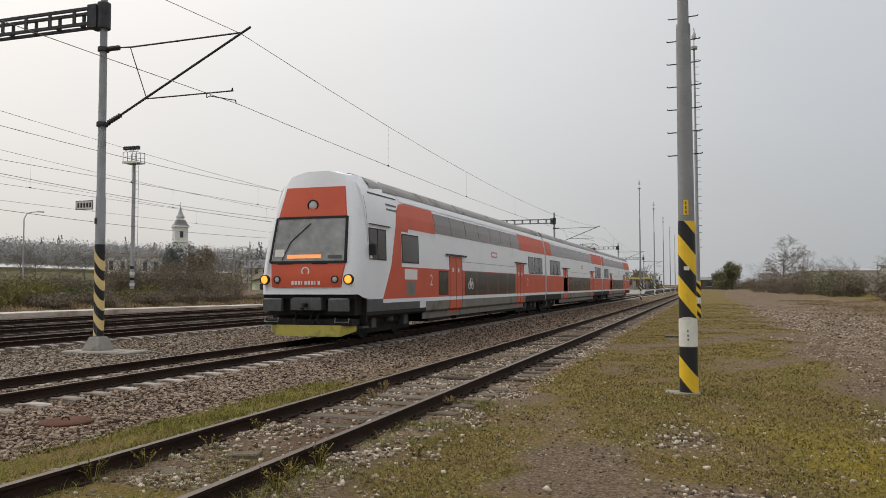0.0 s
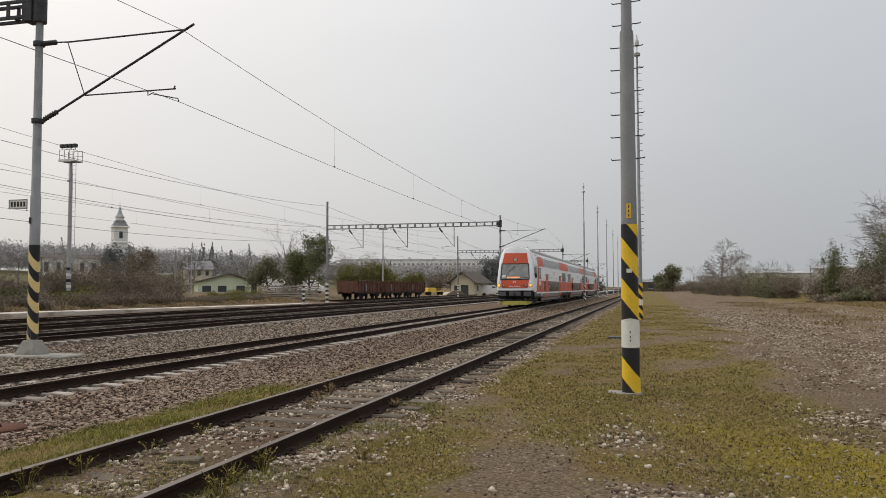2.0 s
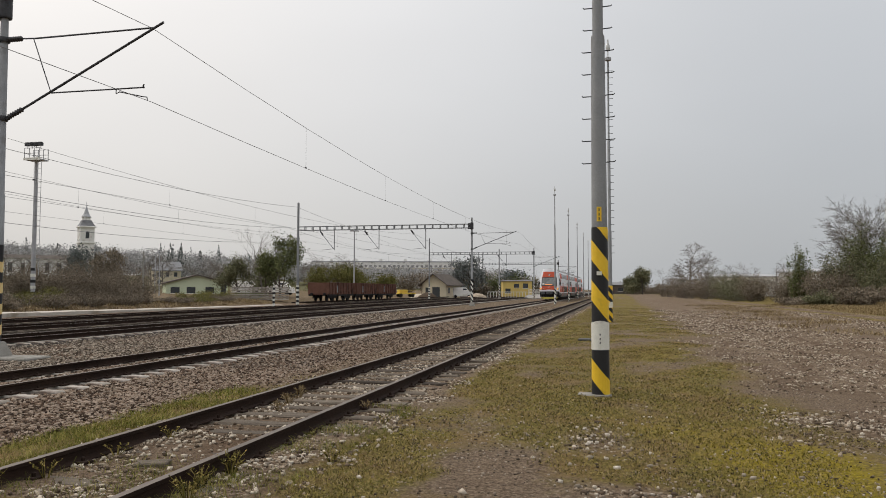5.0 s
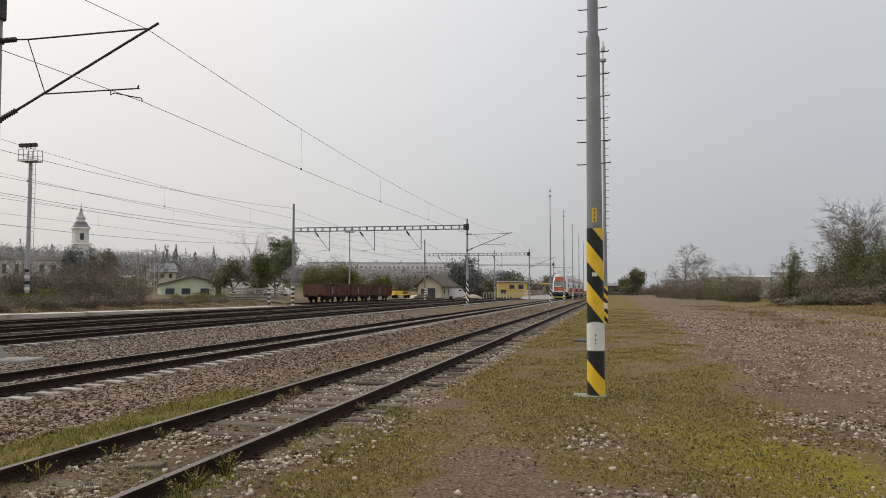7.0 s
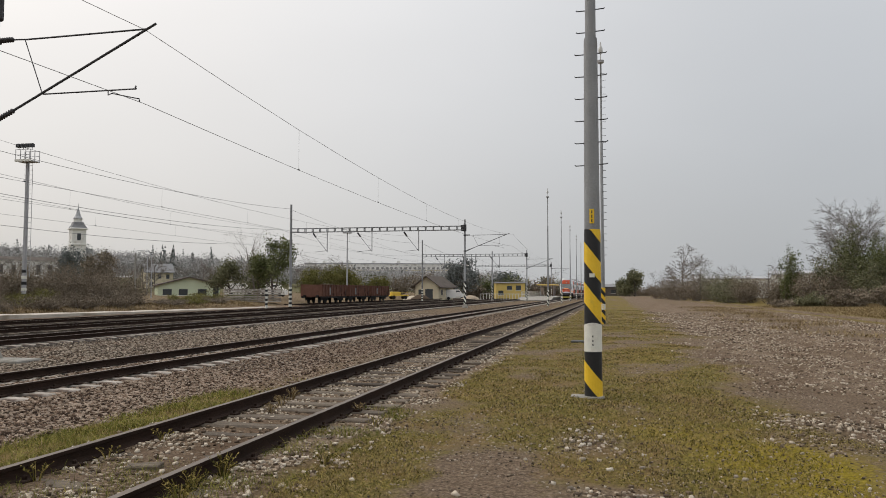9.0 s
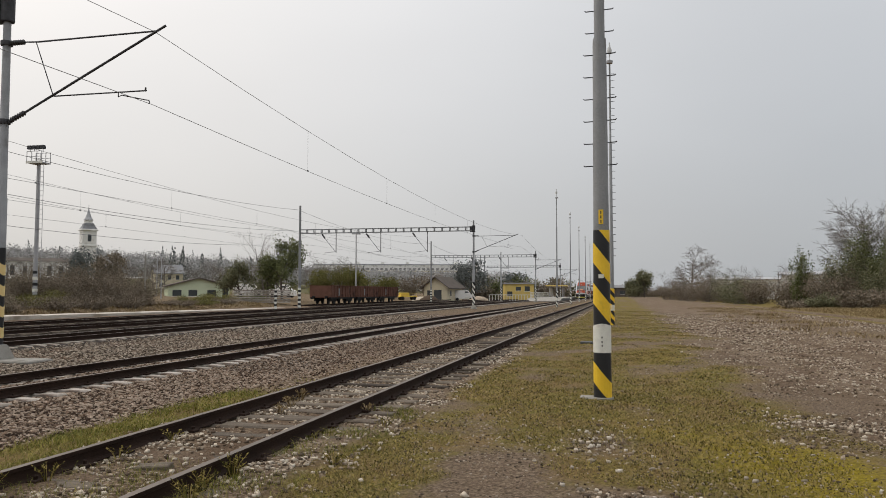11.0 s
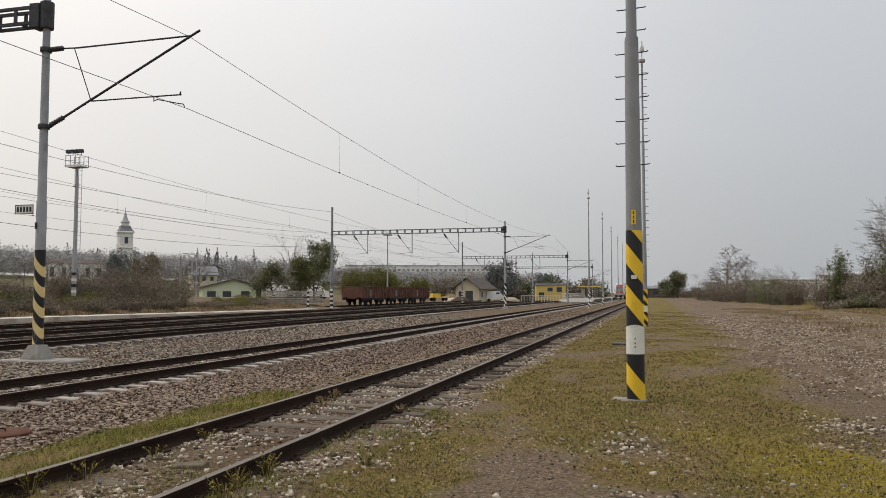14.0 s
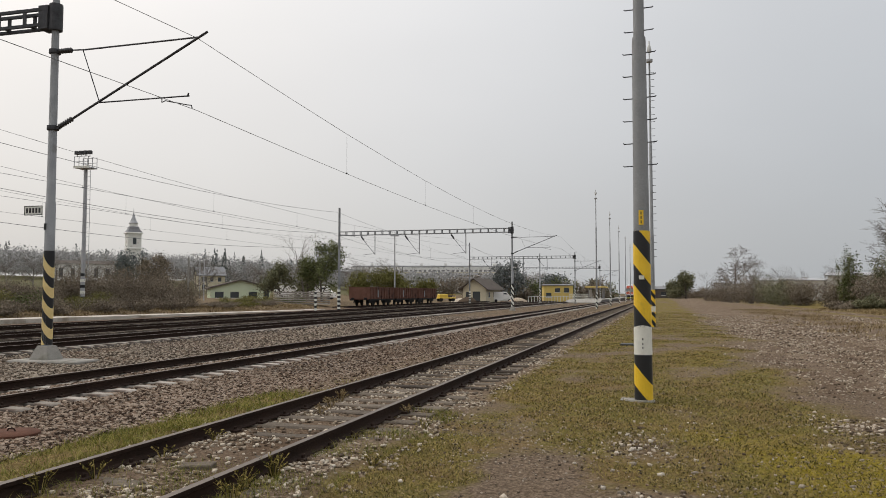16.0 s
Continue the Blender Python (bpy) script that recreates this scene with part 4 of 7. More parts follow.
def number_two(parent, y, side):
    cu = bpy.data.curves.new("class_number", "FONT")
    cu.body, cu.size, cu.extrude = "2", 0.52, 0.004
    cu.materials.append(LETTER)
    o = new("class_number", cu)
    dg = bpy.context.evaluated_depsgraph_get()
    me = bpy.data.meshes.new_from_object(o.evaluated_get(dg))
    bpy.data.objects.remove(o)
    part("class_number", me, None, parent, "white number two", at=pose(side * 1.452, y, 1.52, 90, 0, 90 if side > 0 else -90))


def make_car(kind, label):
    """kind: cab (nose at y = 0), middle, tail (cab at the far end, mirrored)."""
    t = thing("train_car", label, "train car", None, "cars of the train")
    nose = 0.45 if kind == "cab" else 0.18
    end = CAR - 0.18
    body = part("body", body_shell(nose, end), TRAIN_WHITE, t, "white painted double-deck body", True)
    for s in (-1, 1):
        skirt = part("skirt", skin(5.2 if kind == "cab" else 4.9, CAR - 5.4, 0.42, 1.0, 0.008, s), TRAIN_GREY, t, "grey lower skirt")
        part("sill_stripe", skin(1.0 if kind == "cab" else 0.2, end, 1.0, 1.12, 0.012, s), TRAIN_WHITE, t)
        part("end_skirt", skin(CAR - 5.4, end, 0.62, 1.0, 0.006, s), TRAIN_BLACK, t)
        if kind != "cab":
            part("end_skirt", skin(0.18, 4.9, 0.62, 1.0, 0.006, s), TRAIN_BLACK, t)
        y_red = 1.6 if kind == "cab" else 0.2
        if kind == "cab":
            # slanted red panel behind the cab
            zs = sorted({1.13, 1.6, 2.08, 2.12, 2.6, 3.15, 3.26, 3.45, 3.62, 3.72, 3.85, 3.98, 4.05})
            left = lambda z: float(np.interp(z, [1.13, 1.35, 2.1, 3.12, 3.72, 3.98, 4.05], [1.57, 1.72, 2.2, 2.55, 2.75, 3.1, 3.6]))
            for z0, z1 in zip(zs, zs[1:]):
                zm = (z0 + z1) / 2
                right = 7.72 if zm < 2.1 else (3.0 if zm < 3.16 else (3.6 if zm < 3.26 else 6.2))
                b = Build()
                o = 0.010
                rows = []
                for z in (z0, z1):
                    h = half_width(z)
                    rows.append([(s * (h + o), left(z), z), (s * (h + o), right, z), (s * (h + o - 0.02), right, z), (s * (h + o - 0.02), left(z), z)])
                b.loft(rows, True, True)
                part("red_panel", b, TRAIN_RED, t, "red painted panel")
            window(t, 3.08, 4.48, 2.24, 3.06, s)
            part("notice", skin(3.25, 4.35, 1.7, 2.02, 0.014, s), LETTER, t, "white notice panel")
            part("notice_mark", skin(3.4, 4.2, 1.22, 1.65, 0.014, s), TRAIN_GREY, t)
            number_two(t, 5.55 if s > 0 else 5.9, s)
            window(t, 6.5, 7.5, 1.22, 2.0, s)
            u0 = 6.2
            d1 = 7.75
        else:
            part("red_panel", skin(0.2, 7.72, 1.13, 2.08, 0.010, s), TRAIN_RED, t, "red painted panel")
            part("red_panel", skin(0.2, 1.8, 3.26, 4.05, 0.010, s), TRAIN_RED, t, "red painted panel")
            for a in (1.4, 2.55, 3.7):
                window(t, a, a + 0.95, 2.18, 2.98, s, TINT)
            u0 = 1.8
            d1 = 5.9
        leaf_door(t, d1, d1 + 1.45, s)
        part("red_panel", skin(d1 + 1.45, end, 1.13, 2.08, 0.009, s), TRAIN_RED, t, "red painted panel")
        # lower deck window band
        y, y1 = d1 + 1.8, 17.95
        n = 5
        for k in range(n):
            a = y + (y1 - y) * k / n
            part("lower_window", skin(a + 0.02, a + (y1 - y) / n - 0.03, 1.14, 2.06, 0.014, s), TINT, t, "dark lower-deck window")
        if kind == "cab":
            for dy in (-0.2, 0.2):
                q = Build()
                x = s * 1.446
                q.loft([[(x + e * s, 10.35 + dy + r * math.cos(a), 1.52 + r * math.sin(a)) for a in (2 * math.pi * k / 14 for k in range(14))] for r, e in ((0.15, 0.0), (0.15, 0.006), (0.115, 0.006), (0.115, 0.0))], True)
                part("bicycle_sign", q, LETTER, t, "white bicycle sign")
            part("bicycle_sign", Build().tube([(s * 1.45, 10.15, 1.52), (s * 1.45, 10.28, 1.78), (s * 1.45, 10.5, 1.78), (s * 1.45, 10.55, 1.52), (s * 1.45, 10.35, 1.55), (s * 1.45, 10.28, 1.78)], 0.014, 5), LETTER, t)
        leaf_door(t, 18.3, 19.75, s)
        # upper deck window band
        n = 7
        y1 = 19.0
        for k in range(n):
            a = u0 + (y1 - u0) * k / n
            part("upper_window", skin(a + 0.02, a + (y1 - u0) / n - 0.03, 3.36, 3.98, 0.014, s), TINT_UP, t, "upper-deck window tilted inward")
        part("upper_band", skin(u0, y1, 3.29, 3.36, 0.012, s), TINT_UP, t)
        part("red_panel", skin(y1, end, 3.26, 4.05, 0.010, s), TRAIN_RED, t, "red painted panel")
        for a in (21.0, 22.45, 23.7):
            window(t, a, a + (1.15 if a < 23 else 0.8), 2.16, 2.98, s)
        number_two(t, 20.5 if s > 0 else 20.8, s)
        part("cornice", skin(3.2 if kind == "cab" else 0.2, end, 4.07, 4.26, 0.02, s), TRAIN_WHITE, t, "white cornice under the roof")
        part("seam", skin(d1 + 1.6, 18.2, 2.40, 2.415, 0.004, s), TRAIN_GREY, t)
        part("side_plate", skin(13.6, 14.5, 2.72, 2.95, 0.006, s), TRAIN_RED, t, "small framed plate")
        part("side_plate_inner", skin(13.68, 14.42, 2.77, 2.90, 0.010, s), TRAIN_WHITE, t)
    # roof, a shallow grey cap with ribs
    prof = [(1.17, 4.27), (1.15, 4.38), (0.97, 4.58), (0.62, 4.70), (0.3, 4.75), (0, 4.76)]
    ring = prof + [(-x, z) for x, z in reversed(prof[:-1])]
    r0 = 1.15 if kind == "cab" else 0.2
    roof = part("roof", Build().loft([[(x, y, z) for x, z in ring] for y in (r0, end)], False), TRAIN_ROOF, t, "dirty grey roof", True)
    for k in range(11):
        y = 3.2 + k * 2.05
        part("roof_rib", Build().loft([[(x * 1.002, yy, z + 0.006) for x, z in ring] for yy in (y, y + 0.06)], False), TRAIN_ROOF, roof)
    for y in (2.8, CAR - 3.0):
        bogie(t, y)
    for y0, y1 in ((6.0, 8.5), (9.2, 13.0), (13.6, 19.0)):
        part("underframe_box", Build().bevel_box(-1.2, 1.2, y0, y1, 0.30, 0.85, 0.05), TRAIN_BLACK, t)
    part("underframe", Build().box(-1.25, 1.25, 0.6, end, 0.72, 0.98), TRAIN_BLACK, t)
    # Added black blocks stand in for the deep shade under the car ends.
    for y0, y1 in ((0.7, 5.1), (CAR - 5.3, end)):
        part("bogie_shade_block", Build().box(-0.86, 0.86, y0, y1, 0.16, 0.72), TRAIN_BLACK, t)
    if kind != "tail":
        g = Build()
        ringg = lambda k: [(x * k, z) for x, z in ((1.15, 0.95), (1.2, 2.5), (1.15, 3.8), (0.8, 4.2), (-0.8, 4.2), (-1.15, 3.8), (-1.2, 2.5), (-1.15, 0.95))]
        rings = []
        for k in range(9):
            rings.append([(x, end - 0.02 + 0.05 * k, z) for x, z in ringg(1.0 if k % 2 else 0.95)])
        part("gangway_bellows", g.loft(rings, True), RUBBER, t, "black rubber gangway bellows")
    return t


def cab_front(t):
    """Nose of the train: a curved white shell with the red mask, windscreen, lamps, buffers and plough."""
    # the shell: sections from the face to the bodyside
    faces = []
    outline = [(1.46, 1.28), (1.47, 1.75), (1.44, 2.4), (1.37, 3.1), (1.26, 3.7), (1.11, 4.27), (0.92, 4.56), (0.40, 4.68)]
    back = [(1.43, 1.10), (1.43, 1.75), (1.43, 2.4), (1.40, 3.1), (1.34, 3.75), (1.18, 4.30), (0.97, 4.60), (0.40, 4.74)]

    def lean(z):
        return -0.30 if z < 1.7 else -0.30 + 0.63 * ((z - 1.7) / 2.9) ** 1.15

    front = [(x * 0.84, lean(z) - 0.02, z) for x, z in outline]
    turn = [(x * 0.92, lean(z) + 0.035, z) for x, z in outline]
    mid = [(x * 0.98, 0.17 + lean(z), z) for x, z in outline]
    mid2 = [(x * 0.6 + x2 * 0.4, 0.42 + 0.75 * lean(z), (z + z2) / 2) for (x, z), (x2, z2) in zip(outline, back)]
    rear = [(x, 1.2 if z < 4.3 else 2.1, z) for x, z in back]
    rings = []
    for r in (front, turn, mid, mid2, rear):
        rings.append(r + [(-x, y, z) for x, y, z in reversed(r)])
    b = Build().loft(rings, False)
    m = len(rings[0])
    b.f.append(tuple(range(m)))
    part("nose_shell", b, TRAIN_WHITE, t, "white moulded cab front", True)

    def face(x, z, out):
        return (x, lean(z) - 0.02 - out, z)

    def panel(pts, out, mat, name, label="", parent=t, thick=0.04):
        bb = Build()
        # split a tall outline so that it follows the lean
        bb.poly([face(x, z, out) for x, z in pts], (0, thick, 0))
        return part(name, bb, mat, parent, label)

    def strip(z0, z1, hw0, hw1, out, mat, name, label="", n=5):
        bb = Build()
        rows = []
        for k in range(n + 1):
            u = k / n
            z, h = z0 + (z1 - z0) * u, hw0 + (hw1 - hw0) * u
            rows.append([face(-h, z, out - 0.05), face(-h * 0.97, z, out), face(-h * 0.5, z, out + 0.02), face(h * 0.5, z, out + 0.02), face(h * 0.97, z, out), face(h, z, out - 0.05)])
        bb.loft(rows, False)
        return part(name, bb, mat, t, label, True)

    strip(1.48, 2.14, 1.05, 1.12, 0.03, TRAIN_RED, "lower_mask", "red lower front mask")
    ws = strip(2.17, 3.36, 1.12, 1.05, 0.02, WINDSHIELD, "windscreen", "wide dark windscreen with painted grey reflections")
    strip(3.38, 4.22, 1.05, 0.90, 0.03, TRAIN_RED, "upper_mask", "red upper front mask")
    strip(2.11, 2.18, 1.14, 1.14, 0.045, RUBBER, "windscreen_seal", n=1)
    strip(3.34, 3.40, 1.06, 1.05, 0.045, RUBBER, "windscreen_seal", n=1)
    for s in (-1, 1):
        bb = Build()
        rows = []
        for k in range(6):
            u = k / 5
            z, h = 2.14 + 1.24 * u, 1.14 - 0.075 * u
            rows.append([face(s * (h - 0.045), z, 0.03), face(s * (h - 0.045), z, 0.05), face(s * (h + 0.02), z, 0.04), face(s * (h + 0.02), z, 0.0)])
        part("windscreen_seal", bb.loft(rows, True), RUBBER, ws)
    # blinds, desk and destination board seen behind the glass stand proud as a thin layer
    panel([(-0.62, 2.25), (0.40, 2.25), (0.40, 2.35), (-0.62, 2.35)], 0.046, DISPLAY, "destination_board", "glowing amber destination board", ws, 0.01)
    panel([(-1.0, 2.30), (-0.72, 2.30), (-0.72, 2.5), (-1.0, 2.5)], 0.046, WHITEPLATE, "dash_card", "", ws, 0.01)
    panel([(0.6, 2.24), (1.0, 2.24), (1.0, 2.33), (0.6, 2.33)], 0.046, BUFFER, "dash_card", "", ws, 0.01)
    part("wiper", Build().tube([face(-0.75, 2.2, 0.07), face(-0.55, 2.7, 0.06), face(0.0, 3.2, 0.06)], 0.012, 5), RUBBER, ws)
    for x0, x1 in ((-0.88, -0.42), (0.15, 0.62)):
        panel([(x0, 2.09), (x1, 2.09), (x1, 2.13), (x0, 2.13)], 0.06, RUBBER, "grab_rail", "", t, 0.02)
    panel([(-0.36, 3.98), (0.36, 3.98), (0.36, 4.12), (-0.36, 4.12)], 0.052, TRAIN_RED, "vent_panel", "", t, 0.02)

    def lamp(x, z, r, mat, name, label, lens_r):
        bb = Build()
        ring = lambda q, o: [(x + q * math.cos(2 * math.pi * k / 20), lean(z) - 0.02 - o, z + q * math.sin(2 * math.pi * k / 20)) for k in range(20)]
        bb.loft([ring(r, -0.03), ring(r, 0.07), ring(r * 0.86, 0.08), ring(lens_r, 0.055)], True)
        h = part(name, bb, RUBBER, t, label, True)
        bb = Build()
        bb.loft([ring(lens_r, 0.05), ring(lens_r * 0.8, 0.066), ring(lens_r * 0.4, 0.075)], True, True)
        part("lens", bb, mat, h, "", True)

    lamp(0.0, 3.70, 0.165, LAMP_OFF, "top_lamp", "round top lamp in a dark ring", 0.13)
    for s in (-1, 1):
        lamp(s * 1.25, 1.68, 0.135, LAMP_ON, "headlamp", "lit amber headlamp in a black ring", 0.108)
        lamp(s * 0.86, 1.68, 0.10, LAMP_OFF, "tail_lamp", "unlit round lamp", 0.075)
        # buffers
        g = part("buffer", Build().bevel_box(s * 0.98 - 0.28, s * 0.98 + 0.28, -0.42, -0.30, 0.84, 1.18, 0.03), BUFFER, t, "grey rectangular buffer plate")
        part("buffer_stem", Build().tube([(s * 0.98, -0.32, 1.0), (s * 0.98, 0.2, 1.0)], 0.13, 12), BUFFER, g, "", True)
        part("step_bar", Build().tube([(s * 1.05 - 0.2, -0.3, 0.66), (s * 1.05 - 0.2, -0.34, 0.55), (s * 1.05 + 0.2, -0.34, 0.55), (s * 1.05 + 0.2, -0.3, 0.66)], 0.018, 6), STEEL, t)
        # cab side
        window(t, 0.62, 1.18, 2.26, 3.08, s)
        window(t, 1.22, 1.78, 2.26, 3.08, s)
        part("mirror", Build().bevel_box(min(s * 1.45, s * 1.62), max(s * 1.45, s * 1.62), 0.55, 0.66, 2.34, 2.66, 0.03), RUBBER, t, "black wing mirror")
        part("gutter", Build().box(min(s * 1.41, s * 1.45), max(s * 1.41, s * 1.45), 0.6, 2.1, 3.20, 3.225), DARKSTEEL, t)
        for z in (3.72, 3.86):
            part("vent_slot", skin(2.05, 2.85, z, z + 0.05, 0.012, s), BUFFER, t)
        part("vent_slot", skin(0.9, 3.0, 4.10, 4.14, 0.012, s), DARKSTEEL, t)
        part("cab_seam", skin(0.50, 0.515, 1.3, 4.0, 0.004, s), TRAIN_GREY, t)
        part("cab_skirt", skin(0.44, 5.2, 0.62, 0.80, 0.012, s), TRAIN_BLACK, t)
        part("cab_apron", skin(0.44, 4.6, 0.80, 1.02, 0.014, s), BUFFER, t, "grey apron under the cab")
        part("cab_sill", skin(0.44, 1.55, 1.02, 1.14, 0.014, s), BUFFER, t, "grey sill under the cab")
    # emblem: a plain ring with a bar
    bb = Build()
    ring = lambda q, o: [(-0.02 + q * math.cos(2 * math.pi * k / 20), lean(1.9) - 0.02 - o, 1.9 + q * math.sin(2 * math.pi * k / 20)) for k in range(20)]
    bb.loft([ring(0.12, 0.05), ring(0.12, 0.06), ring(0.085, 0.06), ring(0.085, 0.05)], True)
    part("emblem", bb, LETTER, t, "plain white ring emblem")
    for k, w in enumerate((0.07, 0.07, 0.07, 0.03, 0.07, 0.07, 0.07, 0.03, 0.07)):
        x = -0.42 + k * 0.098
        panel([(x, 1.54), (x + w, 1.54), (x + w, 1.64), (x, 1.64)], 0.058, LETTER, "number_bar", "", t, 0.008)
    # lower edge, coupling, beam, plough
    part("front_plate", Build().box(-1.43, 1.43, 0.40, 0.47, 0.50, 1.16), TRAIN_BLACK, t)
    part("nose_underside", Build().box(-1.36, 1.36, -0.2, 1.2, 1.15, 1.29), TRAIN_BLACK, t)
    part("buffer_beam", Build().bevel_box(-1.3, 1.3, -0.06, 0.5, 0.72, 1.22, 0.04), TRAIN_BLACK, t, "black buffer beam")
    c = part("coupler_box", Build().bevel_box(-0.46, 0.46, -0.34, 0.1, 0.86, 1.2, 0.05), BUFFER, t, "grey coupling cover")
    part("coupler_hook", Build().tube([(0, -0.3, 1.0), (0, -0.5, 1.0), (0, -0.55, 0.9)], 0.06, 8), TRAIN_BLACK, c)
    for x in (-0.36, 0.1, 0.3):
        part("hose", Build().tube([(x, -0.1, 0.84), (x - 0.02, -0.28, 0.6), (x + 0.06, -0.3, 0.5), (x + 0.12, -0.2, 0.6)], 0.022, 6), RUBBER, t)
    bb = Build()
    bb.loft([[(-1.28, 0.05, z0), (-0.95, -0.22, z1), (0, -0.30, z1), (0.95, -0.22, z1), (1.28, 0.05, z0)] for z0, z1 in ((0.46, 0.46), (0.30, 0.16))], False)
    n = len(bb.v)
    bb.v += [(x, y + 0.05, z) for x, y, z in bb.v[:n]]
    bb.f += [tuple(n + i for i in reversed(f)) for f in list(bb.f)]
    part("plough", bb, TRAIN_PLOUGH, t, "dull yellow rail guard")
    part("lower_beam", Build().bevel_box(-1.28, 1.28, -0.2, 0.3, 0.45, 0.62, 0.03), TRAIN_BLACK, t)


def pantograph(t, y):
    g = part("pantograph", Build().box(-0.7, 0.7, y - 0.6, y + 0.6, 4.78, 4.84), DARKSTEEL, t, "folded dark pantograph")
    part("lower_arm", Build().tube([(0, y - 0.5, 4.84), (0, y + 0.9, 5.02)], 0.04, 6), DARKSTEEL, g)
    for s in (-1, 1):
        part("upper_arm", Build().tube([(0, y + 0.9, 5.02), (s * 0.5, y - 0.5, 5.2)], 0.025, 6), DARKSTEEL, g)
        part("insulator_foot", Build().lathe([(0.08, 4.70), (0.11, 4.74), (0.08, 4.78)], (s * 0.5, y, 0), 8), INSULATOR, g)
    part("collector", Build().tube([(-0.9, y - 0.5, 5.08), (-0.6, y - 0.5, 5.24), (0.6, y - 0.5, 5.24), (0.9, y - 0.5, 5.08)], 0.03, 6), DARKSTEEL, g)


cab_car = make_car("cab", "red and white double-deck control car with lit lamps")
cab_front(cab_car)
middle_car = make_car("middle", "red and white double-deck middle car")
tail_car = make_car("tail", "red and white double-deck motor car with a pantograph")
pantograph(tail_car, 1.9)


def train_front(t):
    return 19.35 + 22.1 * t - 0.42 * t * t



# ---------------------------------------------------------------- vegetation


def branch_tree(height, seed, spread=0.42, levels=4, trunk_r=0.16, start=0.18, forks=(5, 4, 4, 3), up=0.35, twig=0.006):
    """Trunk, limbs and twigs as tapered tubes. Returns wood mesh data and the twig ends."""
    r = random.Random(seed)
    wood, ends = Build(), []

    def grow(p, d, length, rad, level):
        n = 3 if level > 1 else 5
        pts, rr = [p], [rad]
        q = p
        for i in range(n):
            d = (d + Vector((r.uniform(-1, 1), r.uniform(-1, 1), r.uniform(-0.4, 1) * up)) * 0.16).normalized()
            q = q + d * length / n
            pts.append(q)
            rr.append(max(twig * 0.6, rad * (1 - 0.75 * (i + 1) / n)))
        wood.tube(pts, rr, 7 if level == 0 else (5 if level == 1 else 3), level < 2)
        if level >= levels - 1:
            ends.extend(pts[1:])
            return
        for k in range(forks[level]):
            u = (start if level == 0 else 0.25) + (1 - (start if level == 0 else 0.25)) * (k + r.uniform(0.2, 0.9)) / forks[level]
            i = min(n - 1, int(u * n))
            base = pts[i].lerp(pts[i + 1], u * n - i)
            side = Vector((r.uniform(-1, 1), r.uniform(-1, 1), 0))
            side = (side - side.dot(d) * d).normalized()
            nd = (d * (1 - spread) + side * (spread + 0.25)).normalized()
            grow(base, nd, length * r.uniform(0.42, 0.68) * (1.15 - 0.35 * u), max(twig, rr[i] * 0.62), level + 1)

    grow(Vector((0, 0, 0)), Vector((0, 0, 1)), height * 0.72, trunk_r, 0)
    return wood, ends


def leaf_quads(centres, count, size, jitter, rng, flat=0.0):
    """Small leaf-shaped quads scattered round the centres."""
    c = np.asarray(centres, float)[rng.integers(0, len(centres), count)] + rng.normal(0, 1, (count, 3)) * np.asarray(jitter)
    a = rng.normal(0, 1, (count, 3))
    a /= np.linalg.norm(a, axis=1)[:, None]
    b = np.cross(a, rng.normal(0, 1, (count, 3)))
    b /= np.linalg.norm(b, axis=1)[:, None]
    s = size * rng.uniform(0.5, 1.3, (count, 1))
    v = np.stack([c - a * s, c - b * s * 0.5, c + a * s, c + b * s * 0.5], 1).reshape(-1, 3)
    return v, np.arange(count * 4).reshape(-1, 4)


def tree(x, y, height, seed, label, leaf=None, count=0, size=0.15, jitter=0.4, category="tree", group="", low=0.0, **kw):
    z = ground_z(x, y) - 0.05
    t = thing("tree" if category == "tree" else "bush", label, category, pose(x, y, z, 0, 0, seed * 47 % 360), group)
    wood, ends = branch_tree(height, seed, **kw)
    me = bpy.data.meshes.new("trunk")
    me.from_pydata(wood.v, [], wood.f)
    me.materials.append(TWIG if leaf is None else BARK)
    part("trunk", me, None, t, "bare branching trunk and twigs")
    if leaf is not None:
        rng = np.random.default_rng(seed)
        pts = [e for e in ends if e.z > low * height]
        v, f = leaf_quads(pts, count, size, jitter, rng)
        v[:, 2] = np.maximum(v[:, 2], 0.02)
        part("crown", raw_mesh("crown", v, f, leaf), None, t)
    return t


